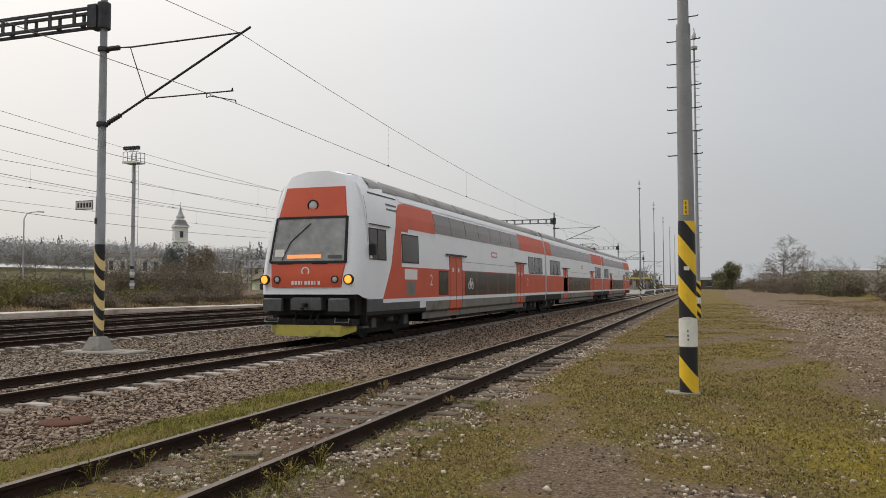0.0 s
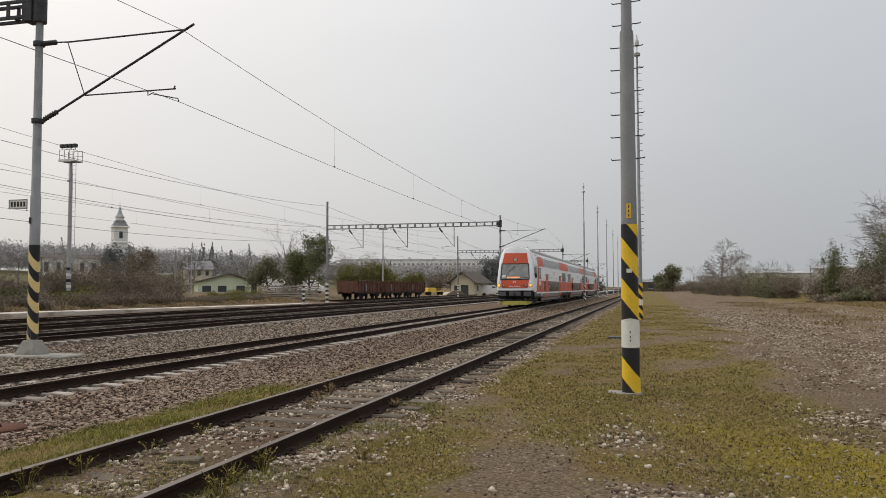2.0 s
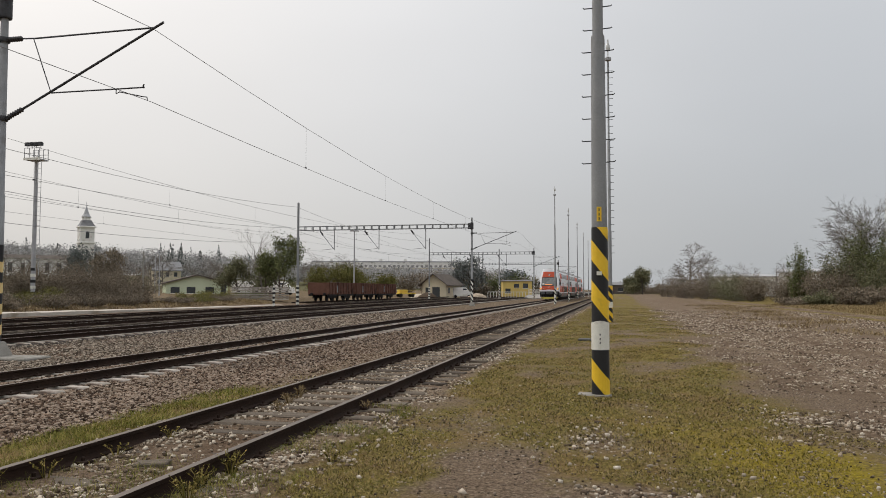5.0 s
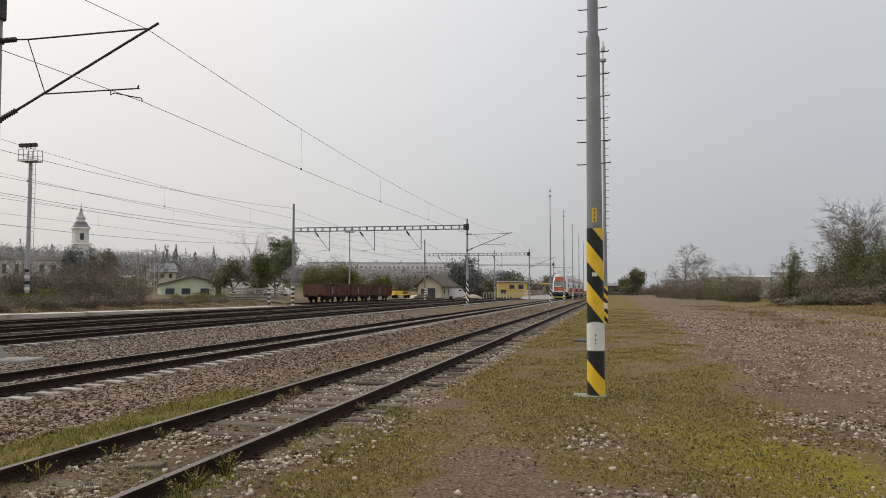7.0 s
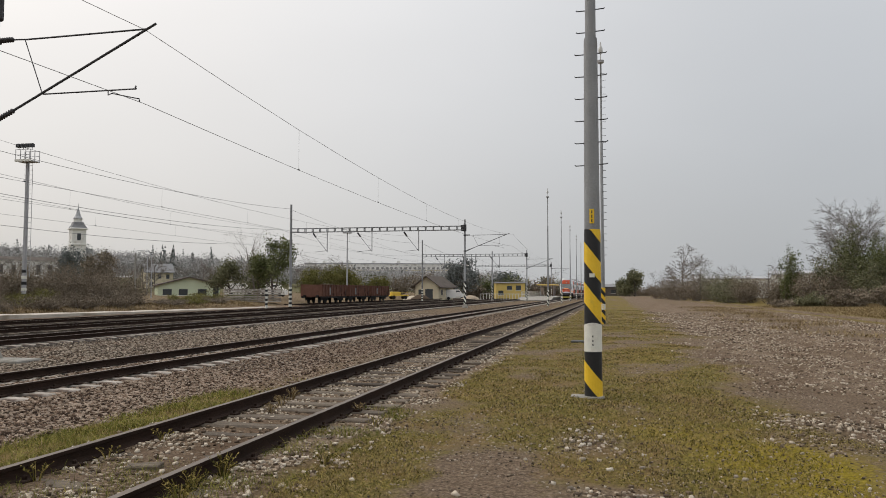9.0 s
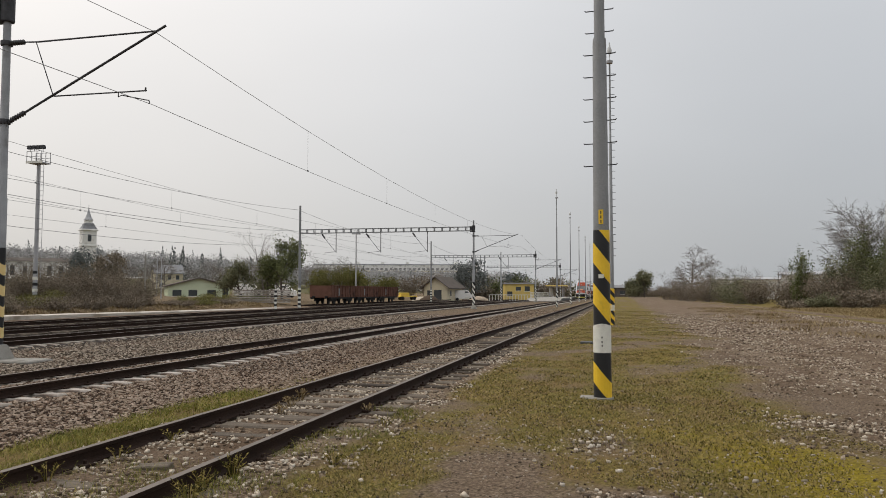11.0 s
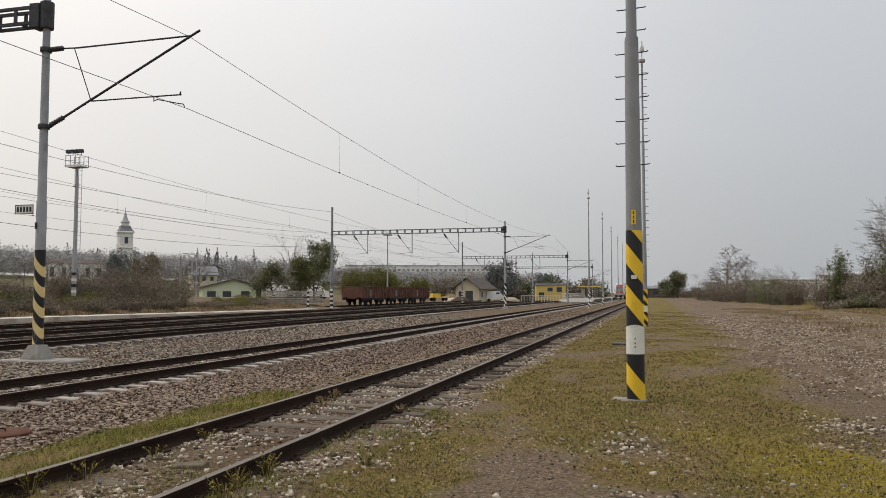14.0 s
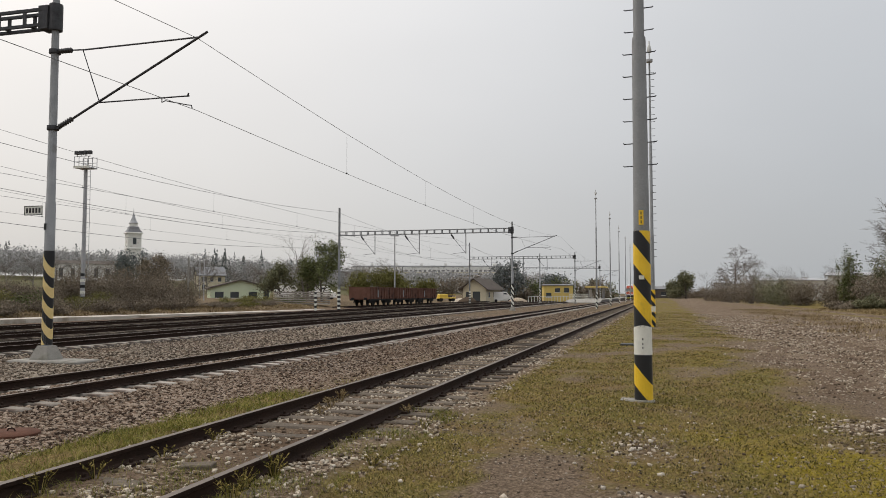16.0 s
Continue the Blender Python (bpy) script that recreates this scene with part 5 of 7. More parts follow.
def bush(x, y, height, width, seed, leaf, label, count=2200, size=0.16, group="trackside bushes"):
    """Several stems from the ground under an uneven crown of small leaves."""
    r = random.Random(seed)
    rng = np.random.default_rng(seed)
    t = thing("bush", label, "bush", pose(x, y, ground_z(x, y) - 0.05), group)
    wood, tips = Build(), []
    for k in range(26):
        a, u = r.uniform(0, 6.28), r.uniform(0.2, 1) ** 0.6
        top = Vector((math.cos(a) * width / 2 * u, math.sin(a) * width / 2 * u, height * r.uniform(0.45, 1.0) * (1 - 0.45 * u * u)))
        base = Vector((top.x * 0.25, top.y * 0.25, 0))
        pts = [base.lerp(top, i / 4) + Vector((r.uniform(-0.1, 0.1), r.uniform(-0.1, 0.1), 0)) for i in range(5)]
        wood.tube(pts, [0.045, 0.035, 0.025, 0.015, 0.006], 4, False)
        tips += [p for p in pts[1:]]
        for j in range(5):
            s = pts[r.randint(1, 4)]
            e = s + Vector((r.uniform(-1, 1), r.uniform(-1, 1), r.uniform(0.1, 1.2))) * height * 0.16
            wood.tube([s, s.lerp(e, 0.5) + Vector((0, 0, 0.05)), e], [0.014, 0.009, 0.004], 3, False)
            tips.append(e)
    me = bpy.data.meshes.new("stem")
    me.from_pydata(wood.v, [], wood.f)
    me.materials.append(TWIG)
    part("stem", me, None, t)
    v, f = leaf_quads(tips, count, size, (width * 0.07, width * 0.07, height * 0.07), rng)
    v[:, 2] = np.maximum(v[:, 2], 0.02)
    part("foliage", raw_mesh("foliage", v, f, leaf), None, t)
    return t


# east side: scrub along the road
tree(16.5, 200, 12.5, 3, "bare spreading tree among low scrub", None, levels=5, forks=(13, 7, 5, 4), trunk_r=0.3, start=0.12, spread=0.46, twig=0.022, group="bare trees")
tree(30.5, 110, 12.6, 8, "tall bare tree rising from a green thicket", None, levels=5, forks=(11, 7, 5, 4), trunk_r=0.2, start=0.3, spread=0.36, twig=0.014, group="bare trees")
tree(28.3, 109, 11.8, 12, "tall bare tree rising from a green thicket", None, levels=5, forks=(11, 7, 5, 4), trunk_r=0.18, start=0.3, spread=0.36, twig=0.014, group="bare trees")
tree(33.3, 111, 11.0, 14, "tall bare tree rising from a green thicket", None, levels=5, forks=(11, 7, 5, 4), trunk_r=0.18, start=0.3, spread=0.36, twig=0.014, group="bare trees")
bush(22.6, 109, 6.9, 1.9, 95, LEAF_GREEN, "slim ivy-green tree column beside the road", 7000, 0.11)
tree(20.4, 113, 6.0, 6, "thin bare sapling beside the road", None, levels=4, forks=(7, 4, 3, 2), trunk_r=0.1, start=0.2, spread=0.45, group="bare trees")
for k, (x, y, h, w, leaf, n) in enumerate((
        (27.6, 107, 7.6, 5.0, LEAF_MUTED, 14000), (30.8, 107, 9.4, 7.0, LEAF_GREEN, 16000), (35.2, 106, 8.8, 7, LEAF_MUTED, 12000), (29.4, 104, 5.0, 7, LEAF_MUTED, 8000), (17.6, 88, 0.9, 3.4, LEAF_BROWN, 3500), (20.0, 86, 1.5, 4, LEAF_MUTED, 4500), (22.6, 83, 1.9, 4.6, LEAF_BROWN, 6000), (25.8, 80, 2.2, 5, LEAF_BROWN, 7000), (29.0, 78, 2.5, 5, LEAF_BROWN, 7000), (25.8, 105, 4.2, 5, LEAF_BROWN, 4500), (34.5, 103, 4.6, 6, LEAF_BROWN, 5000),
        (24.0, 104, 3.6, 5, LEAF_BROWN, 2600), (34, 101, 3.2, 6, LEAF_BROWN, 2600), (21.0, 112, 3.2, 5, LEAF_BROWN, 2600), (18.2, 116, 3.9, 5, LEAF_BROWN, 2600), (16.8, 122, 3.6, 5, LEAF_MUTED, 2600),
        (19.5, 130, 3.4, 6, LEAF_BROWN, 2600), (17.5, 140, 4.2, 5.5, LEAF_MUTED, 2600), (21, 146, 4.6, 6, LEAF_GREEN, 2600), (15.8, 152, 4.8, 6, LEAF_BROWN, 2600), (18.6, 158, 5.4, 6, LEAF_MUTED, 2600),
        (13.8, 168, 4.6, 6, LEAF_BROWN, 2600), (17.0, 176, 5.6, 7, LEAF_BROWN, 2600), (13.2, 184, 5.4, 6, LEAF_BROWN, 2600), (20, 188, 5.6, 7, LEAF_BROWN, 2600), (11.6, 205, 5.0, 7, LEAF_BROWN, 2600),
        (23, 168, 5, 7, LEAF_BROWN, 2600), (26, 130, 4.2, 7, LEAF_BROWN, 2600), (30, 120, 4.5, 8, LEAF_BROWN, 2600), (24.5, 118, 4.2, 6, LEAF_BROWN, 2600))):
    bush(x, y, h, w, 100 + k, leaf, "leafy green scrub bush beside the gravel road" if leaf is LEAF_GREEN else ("olive autumn scrub beside the gravel road" if leaf in (LEAF_OLIVE, LEAF_MUTED) else "brown leafless scrub beside the gravel road"), int(n * 1.5), 0.11)
# The paler muted leaves put distance haze into these two crowns.
tree(8.2, 300, 8.5, 21, "rounded dark tree in the distance", LEAF_MUTED, 4200, 0.35, (0.7, 0.7, 0.6), levels=4, forks=(8, 4, 3, 2), trunk_r=0.25, start=0.15, spread=0.5)
tree(4.8, 310, 7.2, 22, "rounded dark tree in the distance", LEAF_MUTED, 3600, 0.35, (0.7, 0.7, 0.6), levels=4, forks=(8, 4, 3, 2), trunk_r=0.25, start=0.15, spread=0.5)
for k in range(12):
    bush(6 + k * 4.2, 330 + 8 * (k % 3), 4.6, 8, 160 + k, LEAF_BROWN, "brown distant scrub at the end of the road", 1500, 0.25)

for k, (x, y, h) in enumerate(((15.5, 150, 6.5), (18.0, 165, 7.5), (13.5, 178, 7.0), (21.5, 140, 6.0), (17.2, 128, 5.6), (10.5, 210, 7.0), (24.5, 124, 5.6), (20.0, 178, 8.0))):
    tree(x, y, h, 130 + k, "thin bare sapling in the scrub", None, levels=4, forks=(9, 5, 4, 2), trunk_r=0.1, start=0.2, spread=0.35, twig=0.014, group="bare saplings")

# west side: scrub behind the service path
for k, (x, y, h, w, leaf, n) in enumerate((
        (-52, 37, 2.6, 6, LEAF_OLIVE, 2600), (-50, 42, 2.2, 5, LEAF_GREEN, 2600), (-54, 45, 2.8, 6, LEAF_BROWN, 3000), (-50.5, 49, 2.4, 5, LEAF_OLIVE, 2600), (-56, 50, 2.8, 6, LEAF_BROWN, 3000),
        (-51, 55, 2.7, 5.5, LEAF_BROWN, 4200), (-49.5, 60, 4.0, 6, LEAF_BROWN, 5200), (-50.5, 64, 3.9, 6, LEAF_BROWN, 5000), (-49.5, 68.5, 3.1, 6, LEAF_BROWN, 4000), (-49.5, 73.5, 2.7, 6, LEAF_BROWN, 3600),
        (-54, 66, 3.3, 7, LEAF_BROWN, 3000), (-54, 76, 2.9, 7, LEAF_BROWN, 3000), (-59, 58, 2.8, 8, LEAF_BROWN, 3000), (-47.5, 52, 1.6, 4, LEAF_GREEN, 1500), (-47.5, 45, 1.8, 4, LEAF_OLIVE, 1500), (-47, 57, 1.5, 4, LEAF_OLIVE, 1500), (-47, 71, 1.1, 4, LEAF_BROWN, 1200), (-48, 84, 1.2, 5, LEAF_OLIVE, 1300), (-50, 92, 1.3, 5, LEAF_OLIVE, 1300), (-49, 100, 1.2, 5, LEAF_GREEN, 1300),
        (-45.6, 40, 1.3, 4, LEAF_OLIVE, 1500), (-45.4, 46, 1.2, 4, LEAF_BROWN, 1500), (-45.2, 51, 1.3, 4, LEAF_BROWN, 1500), (-45.3, 56.5, 1.2, 4, LEAF_BROWN, 1500), (-45.4, 61.5, 1.5, 4, LEAF_BROWN, 1600), (-45.2, 66.5, 1.3, 4, LEAF_BROWN, 1500), (-45.6, 76, 0.8, 4, LEAF_BROWN, 1200), (-46, 81, 0.7, 4, LEAF_OLIVE, 1000), (-46.4, 87, 0.8, 4, LEAF_BROWN, 1000))):
    bush(x, y, h * ((1.2 if x / y > -0.8 else 0.85) if h > 2.1 else 1.0), w, 200 + k, leaf, "dense brown thicket behind the service path" if leaf is LEAF_BROWN else "olive green scrub behind the service path", int(n * 3.2), 0.07, "thicket bushes")
tree(-57.4, 113, 5.4, 31, "bushy green tree beside the low house", LEAF_MUTED, 5200, 0.15, (0.4, 0.4, 0.45), levels=4, forks=(8, 4, 3, 2), trunk_r=0.18, start=0.12, spread=0.45)
tree(-49.6, 111, 8.6, 33, "dark green tree behind the gantry post", LEAF_GREEN, 8000, 0.16, (0.45, 0.45, 0.5), levels=4, forks=(9, 4, 3, 2), trunk_r=0.2, start=0.12, spread=0.36)
tree(-53.5, 113, 11.0, 34, "thin pale birch with bare twigs", None, levels=5, forks=(9, 4, 3, 2), trunk_r=0.14, start=0.3, spread=0.3, group="bare trees")
tree(-54.6, 117, 6.6, 35, "dark green tree behind the gantry post", LEAF_MUTED, 6000, 0.16, (0.45, 0.45, 0.5), levels=4, forks=(8, 4, 3, 2), trunk_r=0.18, start=0.12, spread=0.5)
for k, (x, y, h) in enumerate(((-61, 158, 5.4), (-58, 160, 6.2), (-54.5, 161, 5.2), (-50, 166, 4.0))):
    tree(x, y, h, 40 + k, "yellow-green autumn tree behind the wagons", LEAF_OLIVE, 5200, 0.17, (0.5, 0.5, 0.5), levels=4, forks=(8, 4, 3, 2), trunk_r=0.2, start=0.12, spread=0.5)
tree(-36.5, 197, 11.0, 51, "dark conifer beside the small station building", LEAF_DARK, 4200, 0.28, (0.5, 0.5, 0.5), levels=3, forks=(26, 5, 2), trunk_r=0.2, start=0.06, spread=0.55)
tree(-33.5, 258, 9.0, 52, "rounded dark tree behind the yellow building", LEAF_DARK, 3600, 0.35, (0.8, 0.8, 0.6), levels=4, forks=(8, 4, 3, 2), trunk_r=0.25, start=0.12, spread=0.55)
tree(-22, 262, 6.0, 53, "rounded dark tree behind the platform", LEAF_MUTED, 2600, 0.35, (0.7, 0.7, 0.5), levels=4, forks=(8, 4, 3, 2), trunk_r=0.2, start=0.12, spread=0.55)
for k in range(16):
    bush(-62 + k * 3.1 + (k % 3), 205 + (k % 4) * 9, 5.2 + (k * 7 % 5) * 0.5, 7, 300 + k, LEAF_BROWN if k % 3 else LEAF_GREEN, "brown scrub belt behind the station yard", 1800, 0.25, "scrub belt")

tree(-119.6, 160, 9.5, 61, "dark ragged tree in front of the church tower", LEAF_DARK, 4200, 0.24, (0.4, 0.4, 0.5), levels=3, forks=(24, 5, 2), trunk_r=0.2, start=0.08, spread=0.5)
tree(-113, 158, 8.0, 62, "dark ragged tree in front of the church tower", LEAF_BROWN, 4200, 0.24, (0.6, 0.6, 0.5), levels=4, forks=(8, 4, 3, 2), trunk_r=0.2, start=0.1, spread=0.5)

first_tree = None
for k in range(22):
    r = random.Random(900 + k)
    bearing, dist = radians(-20 - 27 * k / 21 + r.uniform(-0.6, 0.6)), r.uniform(170, 270)
    x, y = dist * math.sin(bearing), dist * math.cos(bearing)
    if first_tree is None or k == 1:
        first_tree = tree(x, y, 9.0, 70 + k, "bare grey tree on the slope behind the yard", None, levels=5, forks=(11, 7, 4, 3), trunk_r=0.2, start=0.15, spread=0.42, twig=0.02, group="bare trees on the slope")
    else:
        q = r.uniform(0.75, 1.0)
        copy_thing(first_tree, pose(x, y, ground_z(x, y) - 0.05, 0, 0, r.uniform(0, 360)) @ Matrix.Diagonal((q, q, q, 1)))


def woodland():
    """The far wooded hillside as one mass of small crowns."""
    rng = np.random.default_rng(5)
    vs, n = [], 0
    cards = []
    for k in range(2600):
        u = rng.uniform(0, 1)
        a = radians(-8 - 44 * u)             # bearing from the eye
        d = rng.uniform(405, 580)
        x, y = d * math.sin(a), d * math.cos(a)
        if x > -60:
            continue
        z = ground_z(x, y)
        h = rng.uniform(11, 17) * (0.8 if u < 0.35 else 1.0)
        cards.append((x, y, z, h))
    dark, bare = [], []
    for x, y, z, h in cards:
        con = rng.uniform() < (0.06 if -0.66 < x / y < -0.45 else 0.015)
        m = 130
        if con:
            t = rng.uniform(0.1, 1, m)
            r = (1 - t) * h * 0.2
            ang = rng.uniform(0, 6.28, m)
            c = np.stack([x + r * np.cos(ang), y + r * np.sin(ang), z + t * h * 1.15], 1)
            dark.append((c, 0.45))
        else:
            c = rng.normal(0, 1, (m, 3))
            c /= np.linalg.norm(c, axis=1)[:, None]
            c *= rng.uniform(0.3, 1, (m, 1)) ** 0.5
            c = c * (h * 0.33, h * 0.33, h * 0.42) + (x, y, z + h * 0.58)
            bare.append((c, 0.42))
    for name, groups, mat, label in (("far_woodland", bare, WOODLAND, "bare woodland on the far hillside, coloured with pale haze"), ("far_conifers", dark, LEAF_DARK, "dark conifers among the far woodland")):
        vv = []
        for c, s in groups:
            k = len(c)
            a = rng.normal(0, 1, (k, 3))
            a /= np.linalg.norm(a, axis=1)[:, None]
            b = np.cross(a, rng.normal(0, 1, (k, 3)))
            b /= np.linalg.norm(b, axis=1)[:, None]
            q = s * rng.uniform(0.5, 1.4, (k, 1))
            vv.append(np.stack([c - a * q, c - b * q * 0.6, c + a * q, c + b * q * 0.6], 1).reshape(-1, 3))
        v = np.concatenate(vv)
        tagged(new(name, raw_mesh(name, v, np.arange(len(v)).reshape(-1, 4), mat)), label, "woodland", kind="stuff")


woodland()

# ---------------------------------------------------------------- buildings


def gable_house(name, label, category, m, w, d, h, rise, wall, roofing, windows, over=0.4, ridge_along="x", door=None):
    """A gabled block with its base at z = 0; windows: (face, along, sill, width, height) with face s (front, -y), e or w."""
    t = thing(name, label, category, m)
    b = Build()
    if ridge_along == "x":
        prof = [(-d / 2, -1.0), (-d / 2, h), (0, h + rise), (d / 2, h), (d / 2, -1.0)]
        b.loft([[(x, y, z) for y, z in prof] for x in (-w / 2, w / 2)], True, True)
        r = Build()
        top = [(-d / 2 - over, h - rise * over / (d / 2)), (0, h + rise), (d / 2 + over, h - rise * over / (d / 2))]
        ring = top + [(y, z + 0.18) for y, z in reversed(top)]
        r.loft([[(x, y, z + 0.02) for y, z in ring] for x in (-w / 2 - over, w / 2 + over)], True, True)
    else:
        prof = [(-w / 2, -1.0), (-w / 2, h), (0, h + rise), (w / 2, h), (w / 2, -1.0)]
        b.loft([[(x, y, z) for x, z in prof] for y in (-d / 2, d / 2)], True, True)
        r = Build()
        top = [(-w / 2 - over, h - rise * over / (w / 2)), (0, h + rise), (w / 2 + over, h - rise * over / (w / 2))]
        ring = top + [(x, z + 0.18) for x, z in reversed(top)]
        r.loft([[(x, y, z + 0.02) for x, z in ring] for y in (-d / 2 - over, d / 2 + over)], True, True)
    part("wall", b, wall, t)
    part("roof", r, roofing, t, "pitched roof with eaves")
    for face, u, sill, ww, hh in windows:
        q = Build()
        fr = Build()
        if face == "s":
            q.box(u - ww / 2, u + ww / 2, -d / 2 - 0.02, -d / 2 + 0.1, sill, sill + hh)
            fr.box(u - ww / 2 - 0.1, u + ww / 2 + 0.1, -d / 2 - 0.12, -d / 2, sill - 0.12, sill - 0.02)
        else:
            s = 1 if face == "e" else -1
            q.box(min(s * w / 2 - 0.1, s * (w / 2 + 0.02)), max(s * w / 2 - 0.1 * s, s * (w / 2 + 0.02)), u - ww / 2, u + ww / 2, sill, sill + hh)
            fr.box(min(s * w / 2, s * (w / 2 + 0.1)), max(s * w / 2, s * (w / 2 + 0.1)), u - ww / 2 - 0.1, u + ww / 2 + 0.1, sill - 0.12, sill - 0.02)
        wo = part("window", q, WINDOWDARK, t, "dark window")
        part("sill", fr, PLASTER, wo)
    return t


def facing(x, y, z, turn=0.0):
    """A pose whose front looks at the tracks near the eye."""
    return pose(x, y, z, 0, 0, -math.degrees(math.atan2(x, y)) + turn)


gable_house("house", "low pale green house with a shallow grey roof", "house", facing(-70.6, 123, 0.2, 6), 9.8, 8, 2.3, 1.3, MINT, ROOFDARK,
            [("e", -2.2, 0.7, 0.9, 1.1), ("e", 0, 0.7, 0.9, 1.1), ("e", 2.2, 0.7, 0.9, 1.1), ("s", -3.5, 0.7, 1.4, 1.0), ("s", -1, 0.7, 1.4, 1.0), ("s", 2, 0.7, 1.4, 1.0), ("s", 4.2, 0.2, 0.9, 1.9)], 0.5, "y")
gable_house("house", "grey two-storey house with a hipped slate roof", "house", facing(-137, 221, 2.2, 10), 8, 8, 5.2, 2.4, CREAM, ROOFGREY, [("s", -2.4, 3.2, 1, 1.3), ("s", 0, 3.2, 1, 1.3), ("s", 2.4, 3.2, 1, 1.3), ("s", -2.4, 0.8, 1, 1.3), ("s", 2.4, 0.8, 1, 1.3)], 0.5)
gable_house("station_building", "small cream station building with a brown gabled roof", "building", facing(-39.6, 177, -0.1, -22), 5.6, 9, 3.0, 2.0, CREAM, ROOFDARK, [("s", 0.5, 0.0, 1.8, 2.2), ("s", -1.7, 1.0, 0.7, 1.1), ("e", -2.5, 0.9, 1, 1.2), ("e", 0.5, 0.9, 1, 1.2)], 0.8, "y")
gable_house("station_building", "yellow flat-roofed signal building", "building", facing(-24, 189, -0.1, 4), 6.8, 7, 3.6, 0.15, OCHRE, ROOFGREY, [("s", 1.9, 2.0, 1.2, 1.1), ("s", -0.2, 2.1, 1.2, 0.9), ("s", -2.2, 0.9, 1.2, 1.0)], 0.3)
gable_house("shed", "long grey shed with a low roof in the distance", "shed", facing(-1.5, 345, 0.2), 16, 8, 3.4, 1.0, ROOFDARK, ROOFGREY, [("s", -4, 0.8, 2, 1.4), ("s", 2, 0.8, 2, 1.4)], 0.4)
gable_house("shed", "low white industrial shed behind the scrub", "shed", facing(36, 150, 1.0), 16, 8, 3.6, 0.5, PLASTER, STEEL_FAR, [("s", 0, 1, 3, 1.4)], 0.4)
gable_house("shed", "low white industrial shed behind the scrub", "shed", facing(30, 190, 1.0), 22, 8, 3.4, 0.5, PLASTER, STEEL_FAR, [("s", 0, 1, 3, 1.4)], 0.4)


def church():
    x, y = -227.5, 304.4
    t = thing("church", "pale baroque church with a tall spired tower on the hill", "church", facing(x, y, 4.0, 12))
    part("tower_wall", Build().box(-2.9, 2.9, -2.9, 2.9, -2, 24.5), PLASTER, t, "square pale tower")
    for z, s in ((17.5, 3.3), (24.4, 3.5)):
        part("cornice", Build().bevel_box(-s, s, -s, s, z, z + 0.6, 0.2), PLASTER, t)
    part("tower_roof", Build().loft([[(sx * s, sy * s, z) for sx, sy in ((-1, -1), (1, -1), (1, 1), (-1, 1))] for s, z in ((3.2, 25.0), (2.3, 26.4), (1.9, 27.6))], True, True), ROOFGREY, t)
    part("lantern", Build().lathe([(1.75, 27.4), (1.75, 29.0), (2.1, 29.2)], (0, 0, 0), 8), PLASTER, t, "octagonal lantern")
    part("spire", Build().lathe([(2.1, 29.0), (1.2, 30.4), (0.6, 32.3), (0.14, 34.0), (0.08, 35.8)], (0, 0, 0), 8), STEEL_FAR, t, "pointed grey spire")
    part("belfry_window", Build().box(-0.75, 0.75, -2.96, -2.7, 19.6, 22.6), WINDOWDARK, t, "arched dark belfry opening")
    part("belfry_window", Build().box(2.7, 2.96, -0.75, 0.75, 19.6, 22.6), WINDOWDARK, t)
    part("tower_window", Build().box(-0.5, 0.5, -2.96, -2.7, 13.0, 14.6), WINDOWDARK, t)
    part("nave_wall", Build().box(-33, -2.9, -5, 6, -2, 10.5), PLASTER, t, "long pale nave")
    r = Build().loft([[(xx, yy, z) for yy, z in ((-5.6, 10.3), (0.5, 12.0), (6.6, 10.3))] for xx in (-33.5, -2.9)], True, True)
    part("nave_roof", r, ROOFDARK, t)
    for k in range(6):
        part("nave_window", Build().box(-30.5 + k * 4.6, -28.9 + k * 4.6, -5.06, -4.8, 4.5, 8.5), WINDOWDARK, t)


church()


def apartment_block():
    t = thing("apartment_block", "long pale prefabricated apartment block on the skyline", "apartment block", facing(-143, 499, 0.5))
    w, h = 106.0, 18.8
    part("wall", Build().box(-w / 2, w / 2, -6, 6, -2, h), PLASTER, t)
    part("parapet", Build().box(-w / 2 - 0.2, w / 2 + 0.2, -6.2, 6.2, h, h + 0.6), STEEL_FAR, t)
    pane = mesh_of("window", Build().box(-0.8, 0.8, -0.06, 0.1, 0, 1.3), WINDOWPALE)
    for r in range(6):
        part("string_course", Build().box(-w / 2, w / 2, -6.1, -6, 0.2 + r * 2.85, 0.9 + r * 2.85), CREAM, t)
        for k in range(35):
            part("window", pane, None, t, at=pose(-w / 2 + 1.5 + k * 3.0, -6, 1.2 + r * 2.85))
    for k in range(6):
        part("stair_tower", Build().box(-42 + k * 16, -40 + k * 16, -2, 2, h, h + 2.2), PLASTER, t)


apartment_block()

